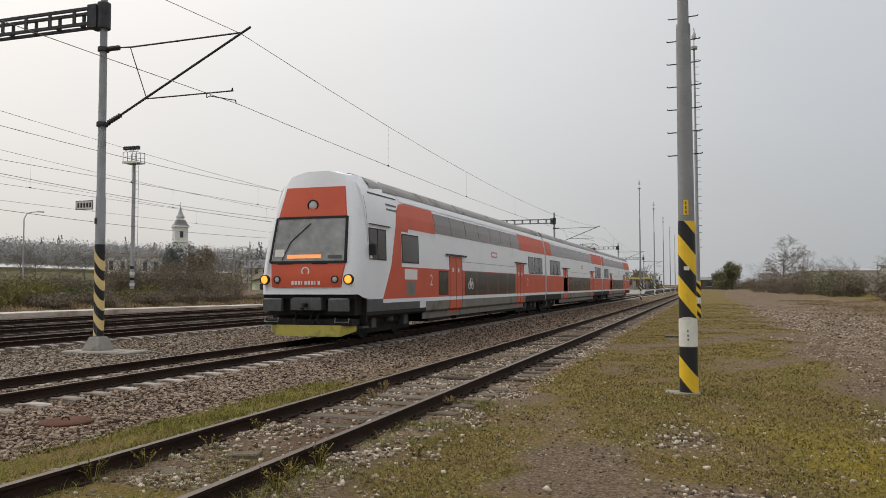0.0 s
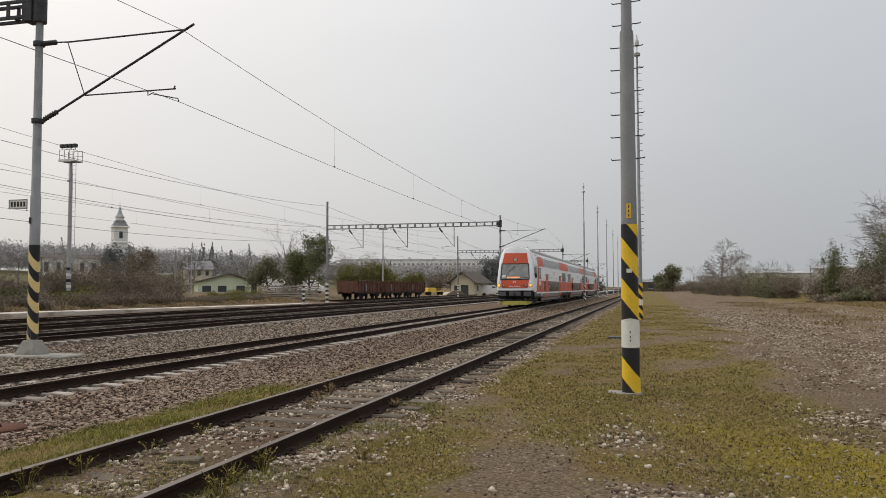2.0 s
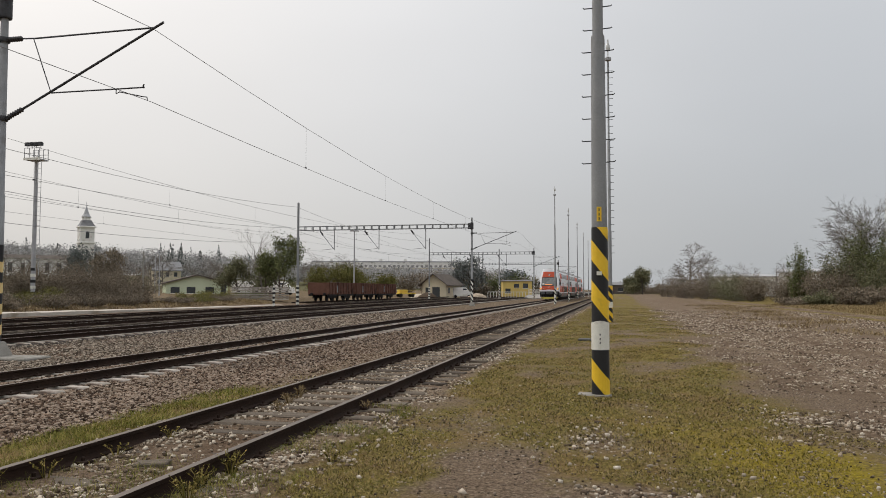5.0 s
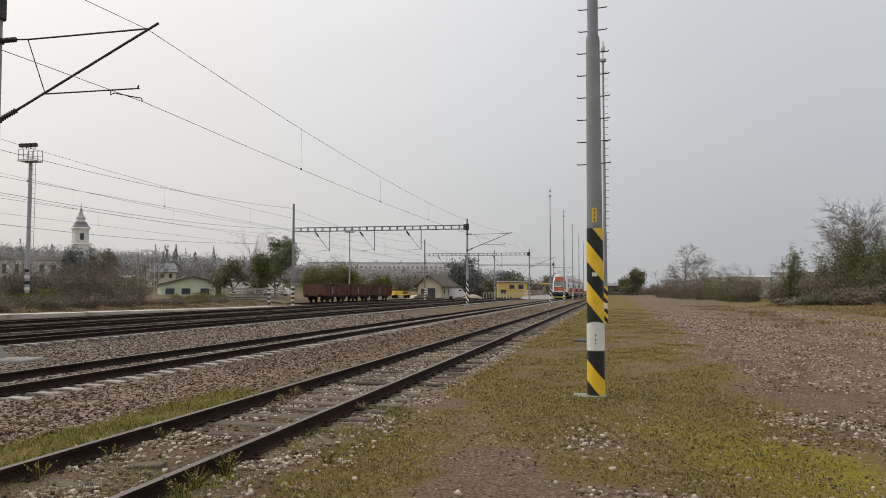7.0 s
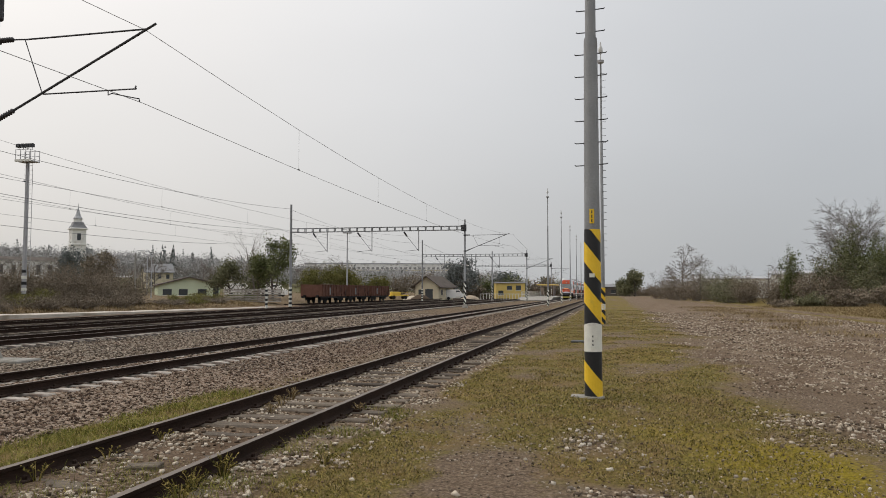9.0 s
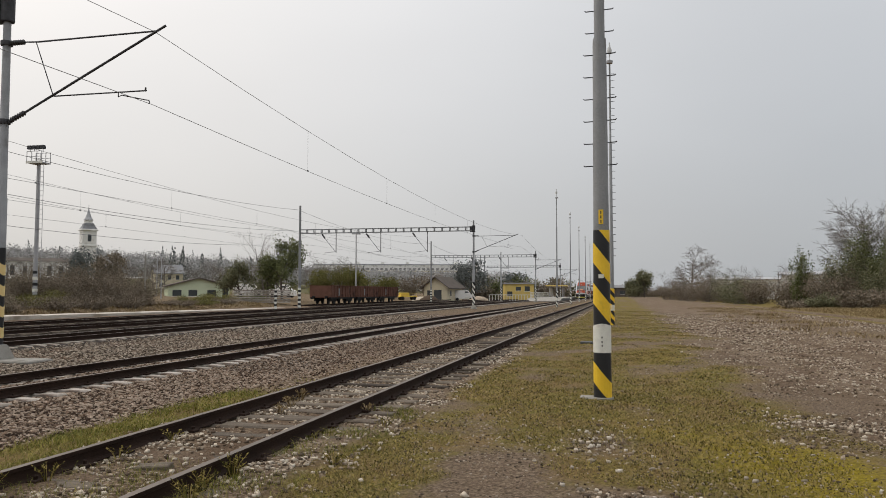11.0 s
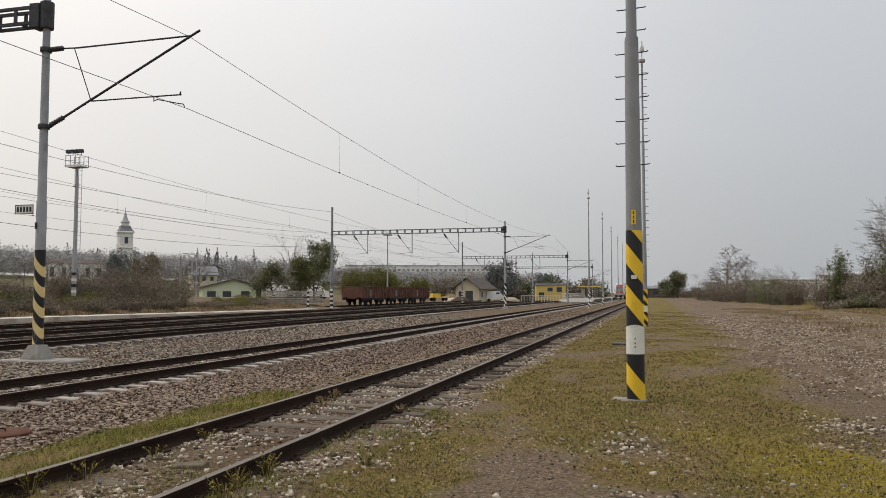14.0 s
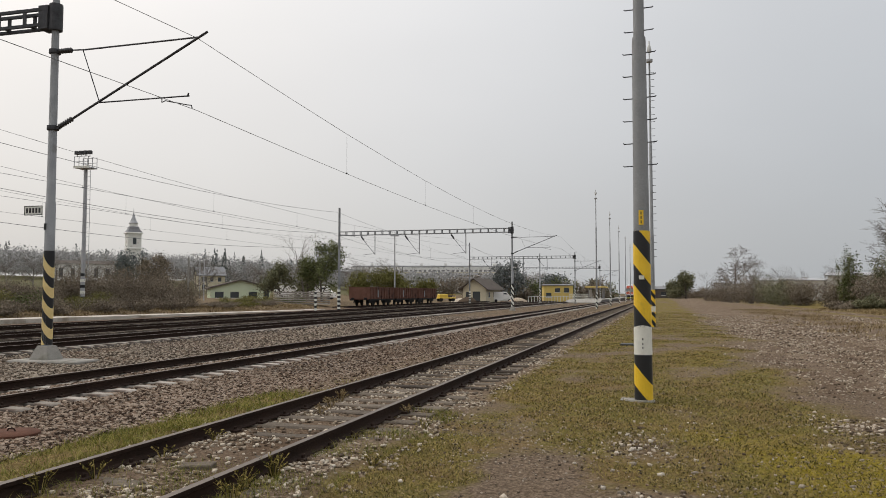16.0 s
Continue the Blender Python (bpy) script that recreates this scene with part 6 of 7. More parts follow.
# ---------------------------------------------------------------- wagons and yard things


def open_wagon(y0, length):
    t = thing("open_wagon", "rust-brown open freight wagon standing empty", "freight wagon", pose(-38, y0, -0.05), "open wagons")
    L = length - 0.9
    for s in (-1, 1):
        side = part("side_wall", Build().box(min(s * 1.36, s * 1.42), max(s * 1.36, s * 1.42), 0.45, 0.45 + L, 0.95, 2.42), WAGON, t, "ribbed rusty side wall")
        for k in range(10):
            y = 0.5 + (L - 0.15) * k / 9
            part("side_post", Build().box(min(s * 1.42, s * 1.52), max(s * 1.42, s * 1.52), y, y + 0.12, 0.9, 2.44), WAGON, side)
        part("top_rail", Build().box(min(s * 1.34, s * 1.5), max(s * 1.34, s * 1.5), 0.42, 0.48 + L, 2.40, 2.50), WAGON, t)
        part("sole_bar", Build().box(min(s * 1.2, s * 1.4), max(s * 1.2, s * 1.4), 0.4, 0.5 + L, 0.72, 0.96), TRAIN_BLACK, t)
        part("label_panel", Build().box(min(s * 1.42, s * 1.44), max(s * 1.42, s * 1.44), 3.3, 4.0, 1.15, 2.1), STEEL, t, "faded grey marking panel")
    for y in (0.42, 0.42 + L):
        part("end_wall", Build().box(-1.42, 1.42, y, y + 0.07, 0.95, 2.46), WAGON, t)
    part("floor", Build().box(-1.36, 1.36, 0.45, 0.45 + L, 0.85, 0.97), WAGON, t)
    for y in (2.2, length - 2.2):
        for dy in (-0.9, 0.9):
            for s in (-1, 1):
                part("wheel", Build().loft([[(s * xx, y + dy + q * math.cos(a), 0.47 + q * math.sin(a)) for a in (2 * math.pi * k / 16 for k in range(16))] for xx, q in ((0.68, 0.42), (0.72, 0.47), (0.82, 0.44), (0.84, 0.2))], True, True), TRAIN_BLACK, t)
        for s in (-1, 1):
            part("bogie_frame", Build().bevel_box(s * 1.0 - 0.06, s * 1.0 + 0.06, y - 1.3, y + 1.3, 0.4, 0.72, 0.02), TRAIN_BLACK, t)
    for y in (0.0, length - 0.35):
        for s in (-1, 1):
            part("buffer", Build().tube([(s * 0.88, y, 0.95), (s * 0.88, y + 0.35, 0.95)], 0.17, 10), TRAIN_BLACK, t)


for k in range(3):
    open_wagon(96.6 + k * 10.75, 10.65)


def flood_tower():
    t = thing("floodlight_tower", "tall thin floodlight mast with a ladder and four lamps", "floodlight", pose(-48.0, 57.6, 0.25))
    part("shaft", Build().lathe([(0.20, 0), (0.16, 6), (0.12, 12.2)], (0, 0, 0), 12), STEEL_FAR, t, "", True)
    for i in range(6):
        part("foot_band", Build().lathe([(0.212, 0.3 + i * 0.5), (0.212, 0.55 + i * 0.5)], (0, 0, 0), 12), BLACKBAND if i % 2 else WHITEPLATE, t)
    part("platform", Build().box(-0.75, 0.75, -0.55, 0.55, 12.1, 12.2), STEEL_FAR, t)
    part("platform_edge", Build().box(-0.78, 0.78, -0.58, -0.52, 12.08, 12.28), WHITEPLATE, t)
    for x in (-0.72, -0.25, 0.25, 0.72):
        for y in (-0.53, 0.53):
            part("guard_post", Build().tube([(x, y, 12.2), (x, y, 13.1)], 0.03, 5), STEEL_FAR, t)
    for z in (12.65, 13.1):
        for y in (-0.53, 0.53):
            part("guard_rail", Build().tube([(-0.75, y, z), (0.75, y, z)], 0.025, 5), STEEL_FAR, t)
    for k in range(4):
        x = -0.6 + k * 0.42
        l = part("floodlight", Build().bevel_box(x - 0.17, x + 0.17, -0.5, -0.2, 13.3, 13.62, 0.05), DARKSTEEL, t, "dark floodlight head")
        part("bracket", Build().tube([(x, -0.3, 13.1), (x, -0.3, 13.35)], 0.025, 5), DARKSTEEL, l)
    for x in (0.30, 0.62):
        part("ladder_rail", Build().tube([(x, -0.12, 2.4), (x, -0.12, 12.2)], 0.022, 5), STEEL_FAR, t)
    for k in range(24):
        part("ladder_rung", Build().tube([(0.30, -0.12, 2.6 + k * 0.4), (0.62, -0.12, 2.6 + k * 0.4)], 0.014, 4), STEEL_FAR, t)


flood_tower()


def street_lamp(x, y, h, flip=1):
    t = thing("street_lamp", "thin grey street lamp with a curved arm", "street lamp", facing(x, y, ground_z(x, y)), "street lamps")
    part("pole", Build().tube([(0, 0, 0), (0, 0, h - 0.8), (flip * 0.3, 0, h - 0.2), (flip * 1.3, 0, h)], [0.09, 0.06, 0.05, 0.04], 7), STEEL_FAR, t, "", True)
    part("lamp_head", Build().bevel_box(flip * 1.5 - 0.35, flip * 1.5 + 0.35, -0.12, 0.12, h - 0.08, h + 0.06, 0.04), LAMP_OFF, t)


street_lamp(-67, 64, 8.6)
wooden_pole = thing("utility_pole", "plain weathered pole behind the service path", "pole", pose(-48.4, 74, 0.1))
part("pole", Build().tube([(0, 0, 0), (0, 0, 5.4)], [0.13, 0.09], 9), PLINTH, wooden_pole, "", True)
part("pole_cap", Build().lathe([(0.11, 5.36), (0.12, 5.4), (0.03, 5.5)], (0, 0, 0), 9), STEEL_FAR, wooden_pole)
street_lamp(-61, 97, 6.4, -1)
street_lamp(-75, 118, 7.0)

def yard_lamp(x, y, h):
    t = thing("yard_lamp", "tall grey yard lamp with a flat head", "yard lamp", facing(x, y, ground_z(x, y)), "yard lamps")
    part("pole", Build().tube([(0, 0, 0), (0, 0, h)], [0.16, 0.09], 8), STEEL_FAR, t, "", True)
    part("lamp_head", Build().bevel_box(-0.85, 0.85, -0.3, 0.3, h, h + 0.25, 0.06), STEEL_FAR, t)


yard_lamp(-48.6, 142, 12.2)
mast(-22.6, 152, 9.6, "catenary masts", "pale concrete mast in the station yard")


def striped_post(x, y):
    t = thing("marker_post", "short white marker post with black rings", "marker post", pose(x, y, -0.42), "marker posts")
    part("post", Build().tube([(0, 0, 0), (0, 0, 2.3)], 0.14, 8), WHITEPLATE, t, "", True)
    for k in range(4):
        part("ring", Build().lathe([(0.147, 0.4 + k * 0.5), (0.147, 0.65 + k * 0.5)], (0, 0, 0), 8), BLACKBAND, t)
    part("stay", Build().tube([(0, 0, 2.1), (1.8, 0, 6.4)], 0.02, 4), DARKSTEEL, t)


striped_post(-37.4, 82.0)


def sleeper_stack(x, y, n):
    t = thing("sleeper_stack", "stack of old concrete sleepers beside the path", "sleeper stack", facing(x, y, 0.05, 10), "sleeper stacks")
    for k in range(n):
        for j in range(5):
            part("stacked_sleeper", CONC[0], None, t, at=pose(0, j * 0.3, 0.28 + k * 0.30))


for x, y in ((-48.3, 96), (-46.2, 97.5), (-44.4, 99)):
    sleeper_stack(x, y, 6)


def van(x, y, label, mat, turn):
    t = thing("van", label, "van", facing(x, y, ground_z(x, y), turn), "parked vehicles")
    prof = [(-2.4, 0.35), (-2.4, 2.1), (-2.2, 2.35), (0.9, 2.35), (1.6, 1.45), (2.35, 1.2), (2.45, 0.35)]
    part("body", Build().loft([[(px, sy * (0.95 if z < 1.5 else 0.85), z) for px, z in prof] for sy in (-1, 1)], True, True), mat, t)
    part("side_glass", Build().poly([(0.2, -0.93, 1.45), (1.35, -0.93, 1.45), (0.85, -0.90, 2.1), (0.2, -0.90, 2.1)], (0, 0.04, 0)), WINDOWDARK, t)
    for px in (-1.5, 1.5):
        for sy in (-0.9, 0.9):
            part("wheel", Build().tube([(px, sy - 0.1, 0.34), (px, sy + 0.1, 0.34)], 0.34, 14), RUBBER, t)


van(-62.5, 126, "white parked van beside the house", PLASTER, 10)
van(-58.5, 131, "white parked van beside the house", PLASTER, -20)
van(-35.0, 178, "white parked van beside the station", PLASTER, 0)


def work_machine(x, y):
    t = thing("track_machine", "low yellow track maintenance trailer", "track machine", facing(x, y, -0.1, 20))
    part("deck", Build().bevel_box(-1.9, 1.9, -0.9, 0.9, 0.7, 0.95, 0.04), VEHICLE_YELLOW, t)
    part("cabin", Build().bevel_box(-1.6, 0.2, -0.8, 0.8, 0.95, 1.6, 0.1), VEHICLE_YELLOW, t)
    part("rail", Build().tube([(0.2, -0.8, 1.5), (1.8, -0.8, 1.5), (1.8, -0.8, 0.9)], 0.04, 6), VEHICLE_YELLOW, t)
    for px in (-1.3, 1.3):
        for sy in (-0.8, 0.8):
            part("wheel", Build().tube([(px, sy - 0.1, 0.45), (px, sy + 0.1, 0.45)], 0.4, 12), TRAIN_BLACK, t)


work_machine(-43.5, 160)


def spoil_heap(x, y, w, h, seed):
    r = random.Random(seed)
    b = Build()
    b.loft([[(x + w * q * math.cos(a) * r.uniform(0.85, 1.15), y + w * q * 0.8 * math.sin(a) * r.uniform(0.85, 1.15), -0.25 + h * z) for a in (2 * math.pi * k / 14 for k in range(14))] for q, z in ((1.0, 0), (0.75, 0.4), (0.45, 0.8), (0.15, 1.0))], True, True)
    tagged(part("gravel_heap", b, STONE_PALE, None, "", True), "heap of pale gravel in the yard", "gravel heap", "gravel heaps")


spoil_heap(-39.5, 163, 2.4, 1.2, 1)
spoil_heap(-42, 166, 2.0, 0.9, 2)
spoil_heap(-30.5, 172, 2.4, 1.0, 3)


def platform():
    t = thing("platform", "pale concrete station platform with a ramped end", "platform", None, kind="structure")
    part("slab", Build().loft([[(-19.0, y, -0.3), (-12.0, y, -0.3), (-12.0, y, z), (-19.0, y, z)] for y, z in ((160, -0.15), (168, 0.42), (350, 0.42))], True, True), PLINTH, t)
    part("edge_strip", Build().box(-12.25, -11.95, 168, 350, 0.40, 0.50), WHITEPLATE, t, "white platform edge")
    # Thin black strip: the shade below the platform edge, modelled as a part.
    part("edge_shadow", Build().box(-12.02, -11.98, 165, 350, -0.3, 0.2), BLACKBAND, t)
    for k in range(26):
        y = 169 + k * 2.4
        part("fence_post", Build().box(-18.9, -18.8, y, y + 0.08, 0.42, 1.6), WHITEPLATE, t)
    for z in (0.9, 1.5):
        part("fence_rail", Build().box(-18.88, -18.82, 169, 229, z, z + 0.07), WHITEPLATE, t)
    for k in range(14):
        part("crossing_fence", Build().box(-27.5 + k * 0.62, -27.4 + k * 0.62, 168, 168.1, -0.2, 1.1), WHITEPLATE, t)
    part("crossing_rail", Build().box(-27.5, -19, 168, 168.08, 1.0, 1.12), WHITEPLATE, t)


platform()


def shelter(x, y, label, mat):
    t = thing("platform_shelter", label, "shelter", pose(x, y, 0.42), "platform shelters")
    part("canopy", Build().bevel_box(-2.4, 2.4, -5, 5, 2.7, 2.95, 0.05), mat, t)
    for sx in (-1.6, 1.6):
        for sy in (-4, 0, 4):
            part("post", Build().tube([(sx, sy, 0), (sx, sy, 2.7)], 0.08, 6), STEEL_FAR, t)
    part("back_panel", Build().box(-1.6, -1.5, -4, 4, 0.3, 2.2), PLASTER, t)


shelter(-15.6, 200, "platform shelter with an orange-edged canopy", OCHRE)
shelter(-15.6, 235, "platform shelter with a pale canopy", PLASTER)

# ---------------------------------------------------------------- loose stones, grass and litter on the ground


def scatter(x0, x1, y0, y1, per_m2, keep, rng):
    n = int((x1 - x0) * (y1 - y0) * per_m2)
    xy = np.stack([rng.uniform(x0, x1, n), rng.uniform(y0, y1, n)], 1)
    return [(x, y) for x, y in xy.tolist() if rng.uniform() < keep(x, y)]


def scatter_out(x0, x1, y0, y1, n, keep, rng, power=1.6):
    """Like scatter, thinning out smoothly with the distance."""
    e = 1 - power
    u = rng.uniform(0, 1, n)
    y = (y0 ** e + u * (y1 ** e - y0 ** e)) ** (1 / e)
    x = rng.uniform(x0, x1, n)
    return [(a, b) for a, b in zip(x.tolist(), y.tolist()) if rng.uniform() < keep(a, b)]


CORNERS = np.array([[-1, -1, -1], [1, -1, -1], [1, 1, -1], [-1, 1, -1], [-1, -1, 1], [1, -1, 1], [1, 1, 1], [-1, 1, 1]], float)
HULL = np.array([[3, 2, 1, 0], [4, 5, 6, 7], [0, 1, 5, 4], [1, 2, 6, 5], [2, 3, 7, 6], [3, 0, 4, 7]])


def stones(name, spots, lo, hi, mat, label, rng, lift=0.3):
    """Broken stones as irregular six-sided lumps, in one mesh."""
    n = len(spots)
    c = np.array([(x, y, ground_z(x, y)) for x, y in spots])
    s = np.exp(rng.uniform(np.log(lo), np.log(hi), n)) * np.clip(c[:, 1] / 25, 1, 1.6)
    v = CORNERS[None] * rng.uniform(0.55, 1.0, (n, 8, 3)) * (rng.uniform(0.6, 1.2, (n, 1, 3)) * (1, 1, 0.7)) * s[:, None, None] * 0.5
    a, b = rng.uniform(0, 6.28, n), rng.normal(0, 0.35, n)
    ca, sa, cb, sb = np.cos(a), np.sin(a), np.cos(b), np.sin(b)
    y1 = v[..., 1] * cb[:, None] - v[..., 2] * sb[:, None]
    z1 = v[..., 1] * sb[:, None] + v[..., 2] * cb[:, None]
    x2 = v[..., 0] * ca[:, None] - y1 * sa[:, None]
    y2 = v[..., 0] * sa[:, None] + y1 * ca[:, None]
    v = np.stack([x2, y2, z1], 2) + c[:, None, :]
    v[..., 2] += (s * 0.5 * lift)[:, None]
    f = (HULL[None] + 8 * np.arange(n)[:, None, None]).reshape(-1, 4)
    tagged(new(name, raw_mesh(name, v.reshape(-1, 3), f, mat)), label, "stones", kind="stuff")


def blades(name, spots, height, width, mat, label, rng, lean=0.5):
    """Grass blades, each a tapered bent strip of two faces."""
    n = len(spots)
    h = height * rng.uniform(0.4, 1.4, n)
    c = np.array([(x, y, ground_z(x, y) - 0.005) for x, y in spots])
    w = width * np.clip(c[:, 1] / 9, 0.8, 4)
    a = rng.uniform(0, 6.28, n)
    side = np.stack([np.cos(a), np.sin(a), np.zeros(n)], 1) * (w * 0.5)[:, None]
    d = np.stack([rng.normal(0, lean, n), rng.normal(0, lean, n), np.ones(n)], 1)
    d /= np.linalg.norm(d, axis=1)[:, None]
    droop = np.stack([d[:, 0] * 0.6, d[:, 1] * 0.6, -0.15 * np.ones(n)], 1)
    mid = c + d * (h * 0.55)[:, None]
    tip = c + (d + droop) * h[:, None]
    v = np.stack([c - side, c + side, mid + side * 0.75, mid - side * 0.75, tip + side * 0.15, tip - side * 0.15], 1)
    f = (np.array([[0, 1, 2, 3], [3, 2, 4, 5]])[None] + 6 * np.arange(n)[:, None, None]).reshape(-1, 4)
    tagged(new(name, raw_mesh(name, v.reshape(-1, 3), f, mat)), label, "grass", kind="stuff")


def clear_of_rails(x, y):
    if min(abs(x - NEAR_X - 0.7535), abs(x - NEAR_X + 0.7535)) < 0.085 or min(abs(x - MAIN_X - 0.7535), abs(x - MAIN_X + 0.7535)) < 0.13:
        return 0.0
    # the sleepers' tops stay swept
    if abs(x - MAIN_X) < 1.3 and abs((y - 3.0 + 0.3) % 0.6 - 0.3) < 0.16:
        return 0.06 if abs(x - MAIN_X) > 0.75 else 0.8
    if abs(x - NEAR_X) < 1.3 and abs((y - 1.5 + 0.325) % 0.65 - 0.325) < 0.13:
        return 0.6
    return 1.0


def ground_cover():
    rng = np.random.default_rng(17)
    shoulder = lambda x, y: zones(x, y)[3] * clear_of_rails(x, y)
    spots = scatter(-9.3, -6.2, 6, 16, 760, shoulder, rng) + scatter(-9.3, -6.2, 16, 26, 200, shoulder, rng) + scatter_out(-9.3, -6.2, 26, 80, 9000, shoulder, rng)
    spots += scatter(-11.1, -9.3, 8, 26, 420, shoulder, rng)
    spots += scatter(-6.9, -5.4, 11, 24, 150, lambda x, y: 0.75 * soft(y, 11, 15) * clear_of_rails(x, y), rng) + scatter_out(-6.9, -5.4, 24, 80, 3500, lambda x, y: 0.8 * clear_of_rails(x, y), rng)
    stones("ballast_stones", spots, 0.024, 0.064, STONE_BROWN, "angular brown ballast stones beside the main track", rng, 0.25)
    spots = scatter_out(-17.5, -11.2, 10, 60, 26000, shoulder, rng)
    stones("cess_stones", spots, 0.028, 0.075, STONE_GREY, "greyish ballast stones between the tracks", rng, 0.25)
    inner = lambda x, y: max(0.08, zones(x, y)[2]) * clear_of_rails(x, y) * (0.25 + 0.75 * soft(fnoise(x, y, 0.9, 21), -0.25, 0.2))
    spots = scatter(-5.7, -2.5, 5, 14, 480, inner, rng) + scatter(-5.7, -2.5, 14, 24, 260, inner, rng) + scatter_out(-5.7, -2.5, 24, 70, 5000, inner, rng)
    stones("siding_gravel", spots, 0.02, 0.06, STONE_PALE, "pale broken gravel in the siding", rng, 0.3)
    roadside = lambda x, y: 0.9 * max(0.02, zones(x, y)[2] - 0.1) ** 1.5 * (0.3 + 0.7 * soft(fnoise(x, y, 0.7, 31), -0.2, 0.3))
    spots = scatter(-2.6, 2.2, 4.8, 14, 330, roadside, rng) + scatter_out(1.4, 14, 8, 70, 100000, roadside, rng, 1.4)
    stones("road_gravel", spots, 0.016, 0.06, STONE_PALE, "grey and white gravel on the dirt road", rng, 0.3)
    heap = lambda x, y: math.exp(-((x - 0.28) / 0.38) ** 2 - ((y - 6.25) / 0.28) ** 2) + 0.6 * math.exp(-((x + 0.25) / 0.3) ** 2 - ((y - 9.1) / 0.8) ** 2) + 0.02
    patch = lambda x, y: 0.6 * soft(fnoise(x, y, 0.9, 21), 0.0, 0.3) * clear_of_rails(x, y)
    spots = scatter(-5.2, -2.6, 7.0, 22, 120, patch, rng) + scatter(-2.4, 2.2, 5.4, 11, 150, heap, rng)
    stones("white_stones", spots, 0.016, 0.058, STONE_WHITE, "scattered larger white stones in the grass", rng, 0.35)
    strewn = lambda x, y: (0.2 + 0.8 * soft(fnoise(x, y, 0.8, 91), -0.1, 0.35)) * (1.15 - 0.8 * zones(x, y)[0])
    spots = scatter(-2.7, 3.2, 4.8, 10, 230, strewn, rng) + scatter_out(-2.7, 3.2, 10, 60, 16000, strewn, rng)
    stones("strewn_gravel", spots, 0.010, 0.032, STONE_GREY, "small grey gravel strewn through the worn turf", rng, 0.3)
    dark = lambda x, y: 0.5 * soft(fnoise(x, y, 1.1, 95), -0.2, 0.3)
    spots = scatter(-2.9, 3.4, 4.8, 12, 60, dark, rng) + scatter_out(1.5, 14, 9, 60, 26000, dark, rng, 1.4)
    stones("soil_crumbs", spots, 0.010, 0.03, STONE_BROWN, "brown crumbs of soil and stone on the bare ground", rng, 0.2)
    # grass
    tall = lambda x, y: soft(zones(x, y)[0] + 0.4 * fnoise(x, y, 1.3, 41), 0.35, 0.85) * (1 - zones(x, y)[3] * 0.8)
    strip = lambda x, y: tall(x, y) * (0.15 + 0.85 * soft(fnoise(x, y, 1.6, 81), -0.3, 0.25))
    spots = scatter(-6.95, -5.2, 4.6, 15, 1500, strip, rng)
    blades("long_grass", spots, 0.085, 0.0065, GRASS_FRESH, "fresh green grass growing beside the rail", rng, 0.55)
    spots = scatter(-6.95, -5.2, 4.6, 16, 130, tall, rng)
    blades("strip_straw", spots, 0.10, 0.006, DRYGRASS, "dry straw among the grass beside the rail", rng, 0.6)
    spots = scatter(-5.0, -3.1, 4.8, 8.2, 800, lambda x, y: tall(x, y) * clear_of_rails(x, y), rng) + scatter(-3.45, -2.7, 4.8, 11, 1100, lambda x, y: soft(fnoise(x, y, 1.2, 87), -0.15, 0.2) * clear_of_rails(x, y), rng)
    blades("siding_grass", spots, 0.10, 0.0055, GRASS_FRESH, "rough grass growing between the rails", rng, 0.55)
    turf = lambda x, y: soft(zones(x, y)[0] - 0.5 * zones(x, y)[2] + 0.45 * fnoise(x, y, 1.0, 51) + 0.3 * fnoise(x, y, 3.1, 53), 0.42, 0.88)
    spots = scatter_out(-3.1, 3.2, 4.8, 75, 150000, turf, rng)
    blades("short_turf", spots, 0.042, 0.009, GRASS, "short worn turf beside the siding", rng, 0.9)
    dry = lambda x, y: soft(zones(x, y)[0] - 0.4 * zones(x, y)[2] - 0.5 * fnoise(x, y, 0.8, 61), 0.35, 1.0)
    spots = scatter_out(-3.1, 3.6, 4.8, 75, 95000, dry, rng)
    blades("dry_turf", spots, 0.036, 0.009, DRYGRASS, "dry straw-coloured turf beside the siding", rng, 1.1)
    verge = lambda x, y: 0.9 if x > 16.2 else (0.9 * math.exp(-((x - 10.5) / 1.5) ** 2) * soft(fnoise(x, y, 0.22, 97), 0.0, 0.22) + 0.5 * soft(fnoise(x, y, 0.3, 99), 0.3, 0.45))
    spots = scatter(6, 30, 28, 95, 60, verge, rng)
    blades("verge_grass", spots, 0.2, 0.008, DRYGRASS, "dry tall grass on the far verge", rng, 0.5)


ground_cover()


def bank_grass():
    rng = np.random.default_rng(23)
    spots = scatter(-48, -43, 32, 96, 45, lambda x, y: 0.3 + 0.7 * soft(fnoise(x, y, 0.5, 33), -0.1, 0.2), rng)
    blades("bank_grass", spots, 0.28, 0.012, DRYGRASS, "dry brown grass between the path and the thicket", rng, 0.5)


bank_grass()


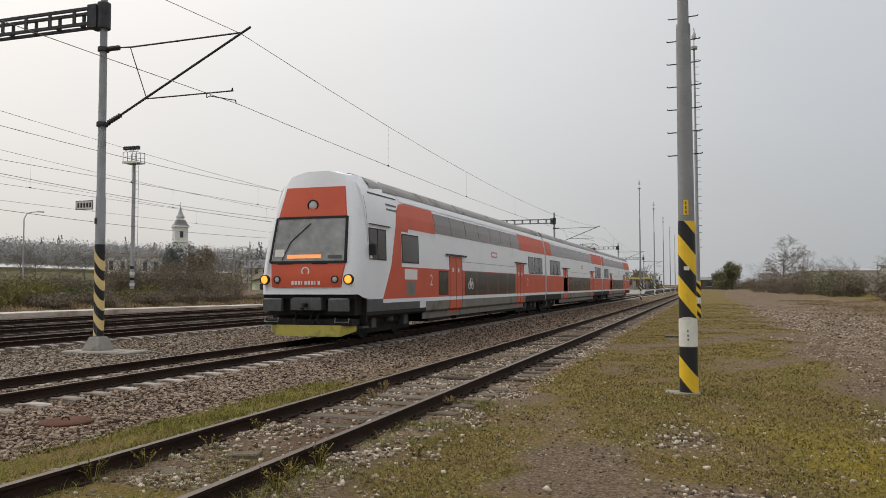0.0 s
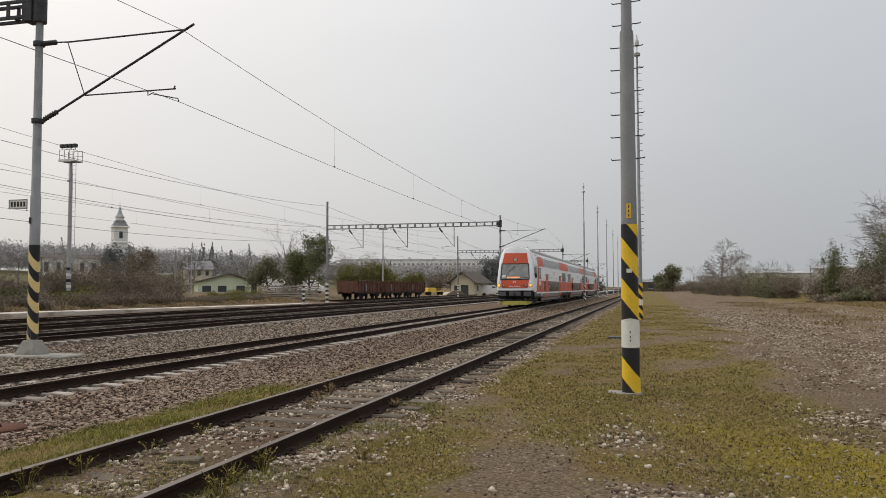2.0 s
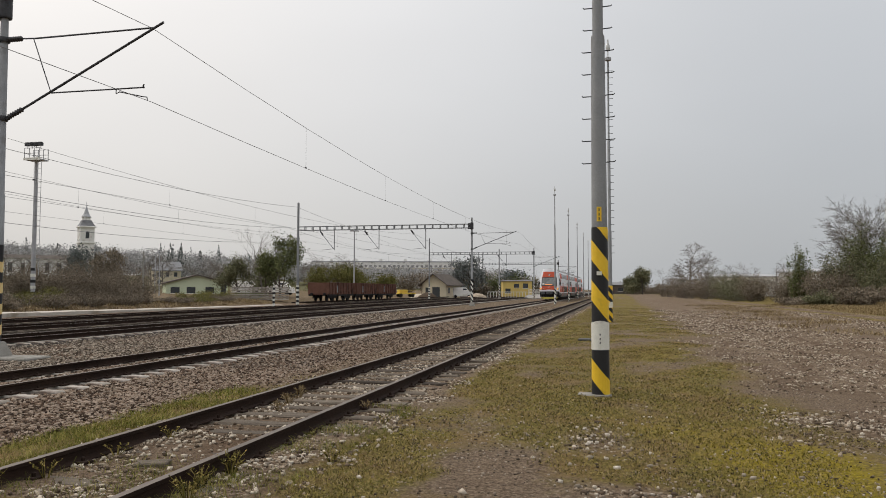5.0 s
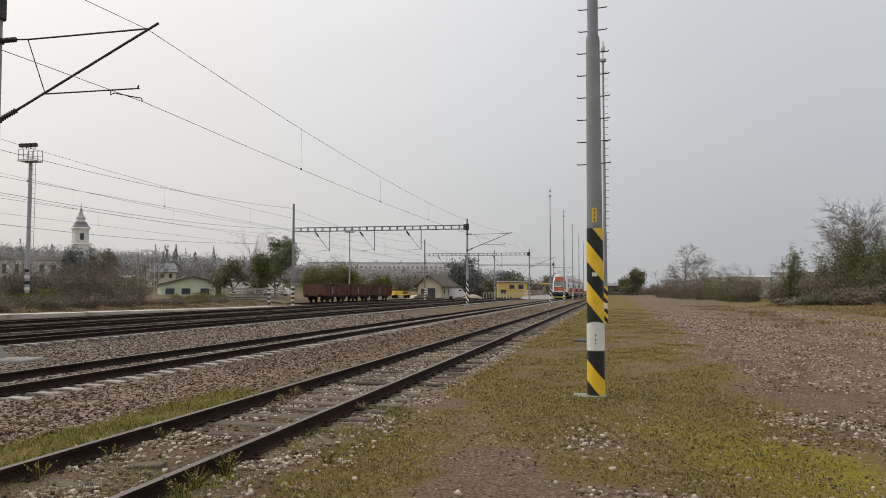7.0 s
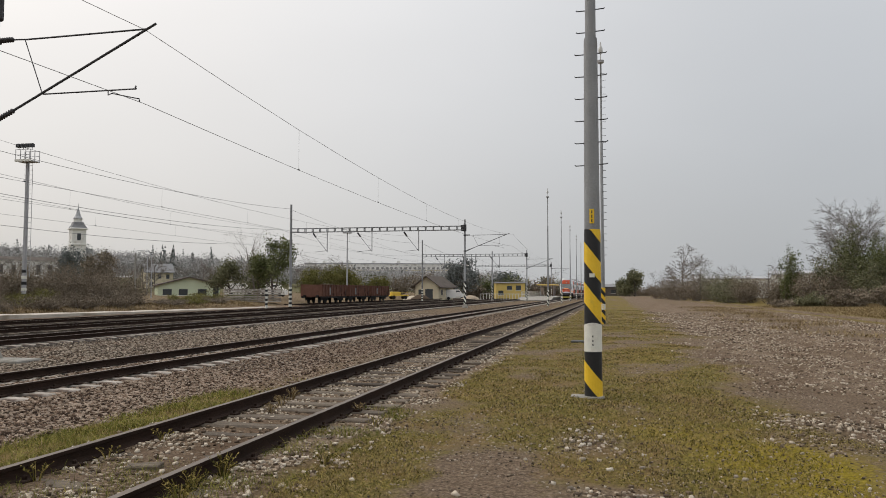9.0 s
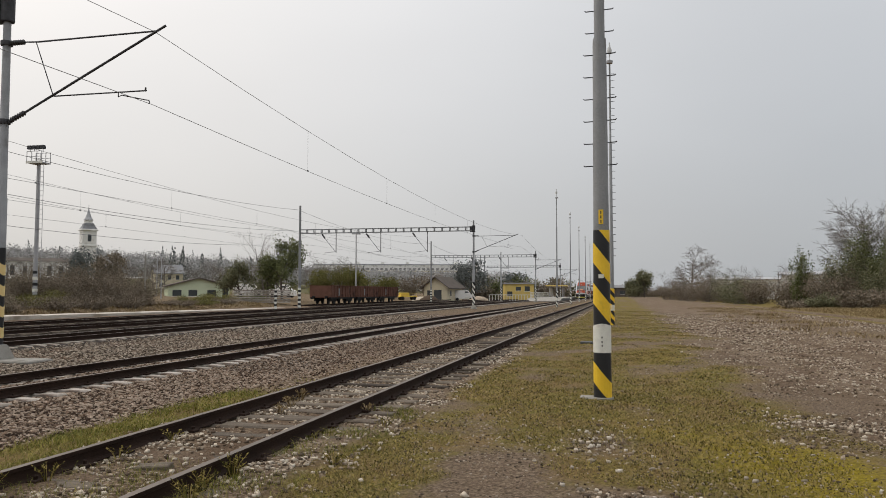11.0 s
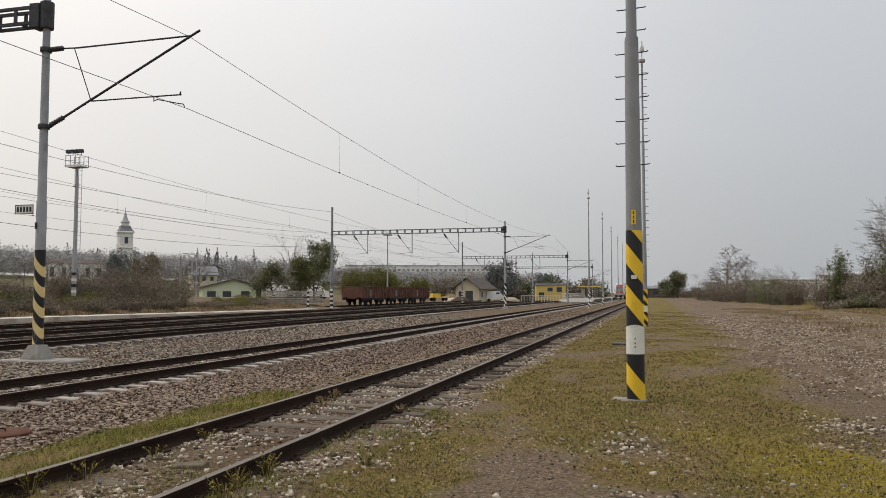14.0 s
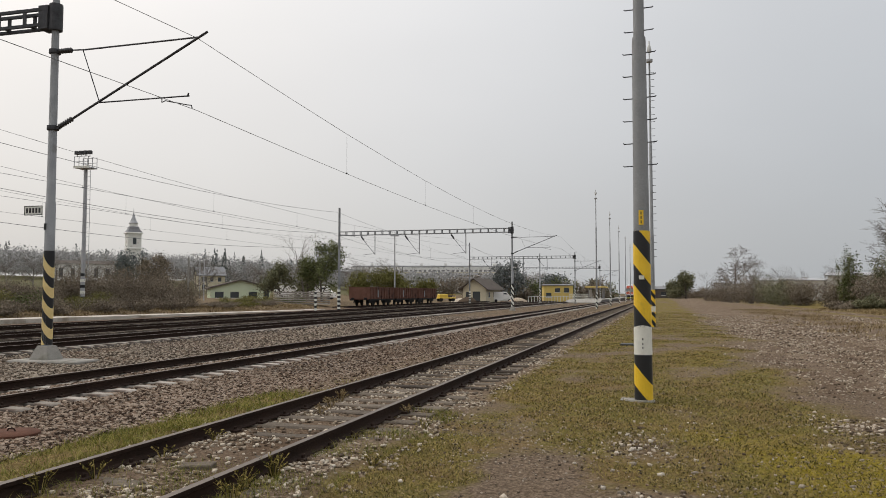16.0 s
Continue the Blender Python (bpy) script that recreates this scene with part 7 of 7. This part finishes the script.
def weed(x, y, h, n, mat, label, seed, spread=0.16):
    rng = np.random.default_rng(seed)
    t = thing("weed", label, "weed", pose(x, y, ground_z(x, y) - 0.01), "trackside weeds")
    b = Build()
    r = random.Random(seed)
    for k in range(n):
        a, u = r.uniform(0, 6.28), r.uniform(0.3, 1)
        tip = Vector((math.cos(a) * spread * u, math.sin(a) * spread * u, h * r.uniform(0.5, 1.0)))
        mid = tip * 0.5 + Vector((0, 0, h * 0.15))
        b.tube([(0.02 * math.cos(a), 0.02 * math.sin(a), 0), mid, tip], [0.0035, 0.003, 0.0015], 4, False)
        for j in range(5):
            p = mid.lerp(tip, j / 5)
            s = 0.018
            i = len(b.v)
            d = Vector((r.uniform(-1, 1), r.uniform(-1, 1), r.uniform(0, 1))).normalized() * s * 1.6
            e = Vector((r.uniform(-1, 1), r.uniform(-1, 1), r.uniform(-0.3, 0.3))).normalized() * s * 0.5
            b.v += [tuple(p), tuple(p + d * 0.5 + e), tuple(p + d), tuple(p + d * 0.5 - e)]
            b.f.append((i, i + 1, i + 2, i + 3))
    me = bpy.data.meshes.new("stalk_tuft")
    me.from_pydata(b.v, [], b.f)
    me.materials.append(mat)
    part("stalk_tuft", me, None, t)


for k, (x, y, h, n) in enumerate(((-4.85, 11.6, 0.22, 26), (-4.75, 11.0, 0.2, 22), (-4.6, 10.3, 0.16, 18), (-3.45, 10.6, 0.16, 16), (-3.4, 6.6, 0.24, 26), (-3.42, 6.1, 0.2, 20), (-3.3, 5.7, 0.22, 24), (-4.9, 6.1, 0.18, 14), (-4.95, 5.5, 0.22, 16), (-4.85, 8.0, 0.15, 10), (-4.9, 7.1, 0.16, 10), (-5.25, 12.2, 0.2, 20), (-5.3, 10.8, 0.16, 16), (-2.9, 9.6, 0.14, 14), (-2.75, 7.4, 0.14, 18))):
    weed(x, y, h, n, DRYGRASS if k in (0, 1, 2, 3, 11, 12) else GRASS, "dry brown weed against the rail" if k in (0, 1, 2, 3, 11, 12) else "green weed growing against the rail", 400 + k)

b = Build().lathe([(0.33, -0.03), (0.33, 0.02), (0.31, 0.035), (0.0, 0.04)], (0, 0, 0), 24)
cover = thing("manhole_cover", "rusty round iron cover in the ballast", "manhole cover", pose(-7.81, 8.18, -0.235))
part("lid", b, material("rusted_iron_lid", [(0.06, 0.028, 0.018), (0.13, 0.06, 0.04)], 0.85, 0, 8, 60, 0.4), cover, "", True)
part("lifting_eye", Build().tube([(-0.06, 0, 0.04), (-0.04, 0, 0.07), (0.04, 0, 0.07), (0.06, 0, 0.04)], 0.01, 6), RUST, cover)
b = Build().bevel_box(-0.15, 0.15, -0.06, 0.06, 0, 0.06, 0.012)
tagged(part("brick_fragment", b, material("old_brick", [(0.30, 0.17, 0.11), (0.45, 0.29, 0.21)], 0.9, 0, 9, 60, 0.4), None, "", False, pose(0.08, 6.32, -0.165, 2, -3, 8)), "broken pale red brick lying in the grass", "brick")
b = Build().bevel_box(-0.16, 0.16, -0.08, 0.08, 0, 0.05, 0.012)
tagged(part("wooden_block", b, WOOD, None, "", False, pose(-4.28, 6.75, -0.155, 2, -3, 12)), "small weathered timber offcut between the rails", "timber")
tagged(part("pole_footing_slab", Build().bevel_box(-0.66, -0.2, 12.66, 12.98, -0.3, -0.128, 0.02), PLINTH), "small concrete slab round the mast foot", "plinth")
tagged(part("drain_grate", Build().bevel_box(-1.35, -0.7, 26.6, 27.3, -0.3, -0.12, 0.01), DARKSTEEL), "dark low drain cover in the grass", "drain")


def motions():
    times = [0.5 * k for k in range(33)]
    for k, car in enumerate((cab_car, middle_car, tail_car)):
        walk(car, [(t, pose(MAIN_X, train_front(t) + k * CAR, 0.0)) for t in times])


motions()
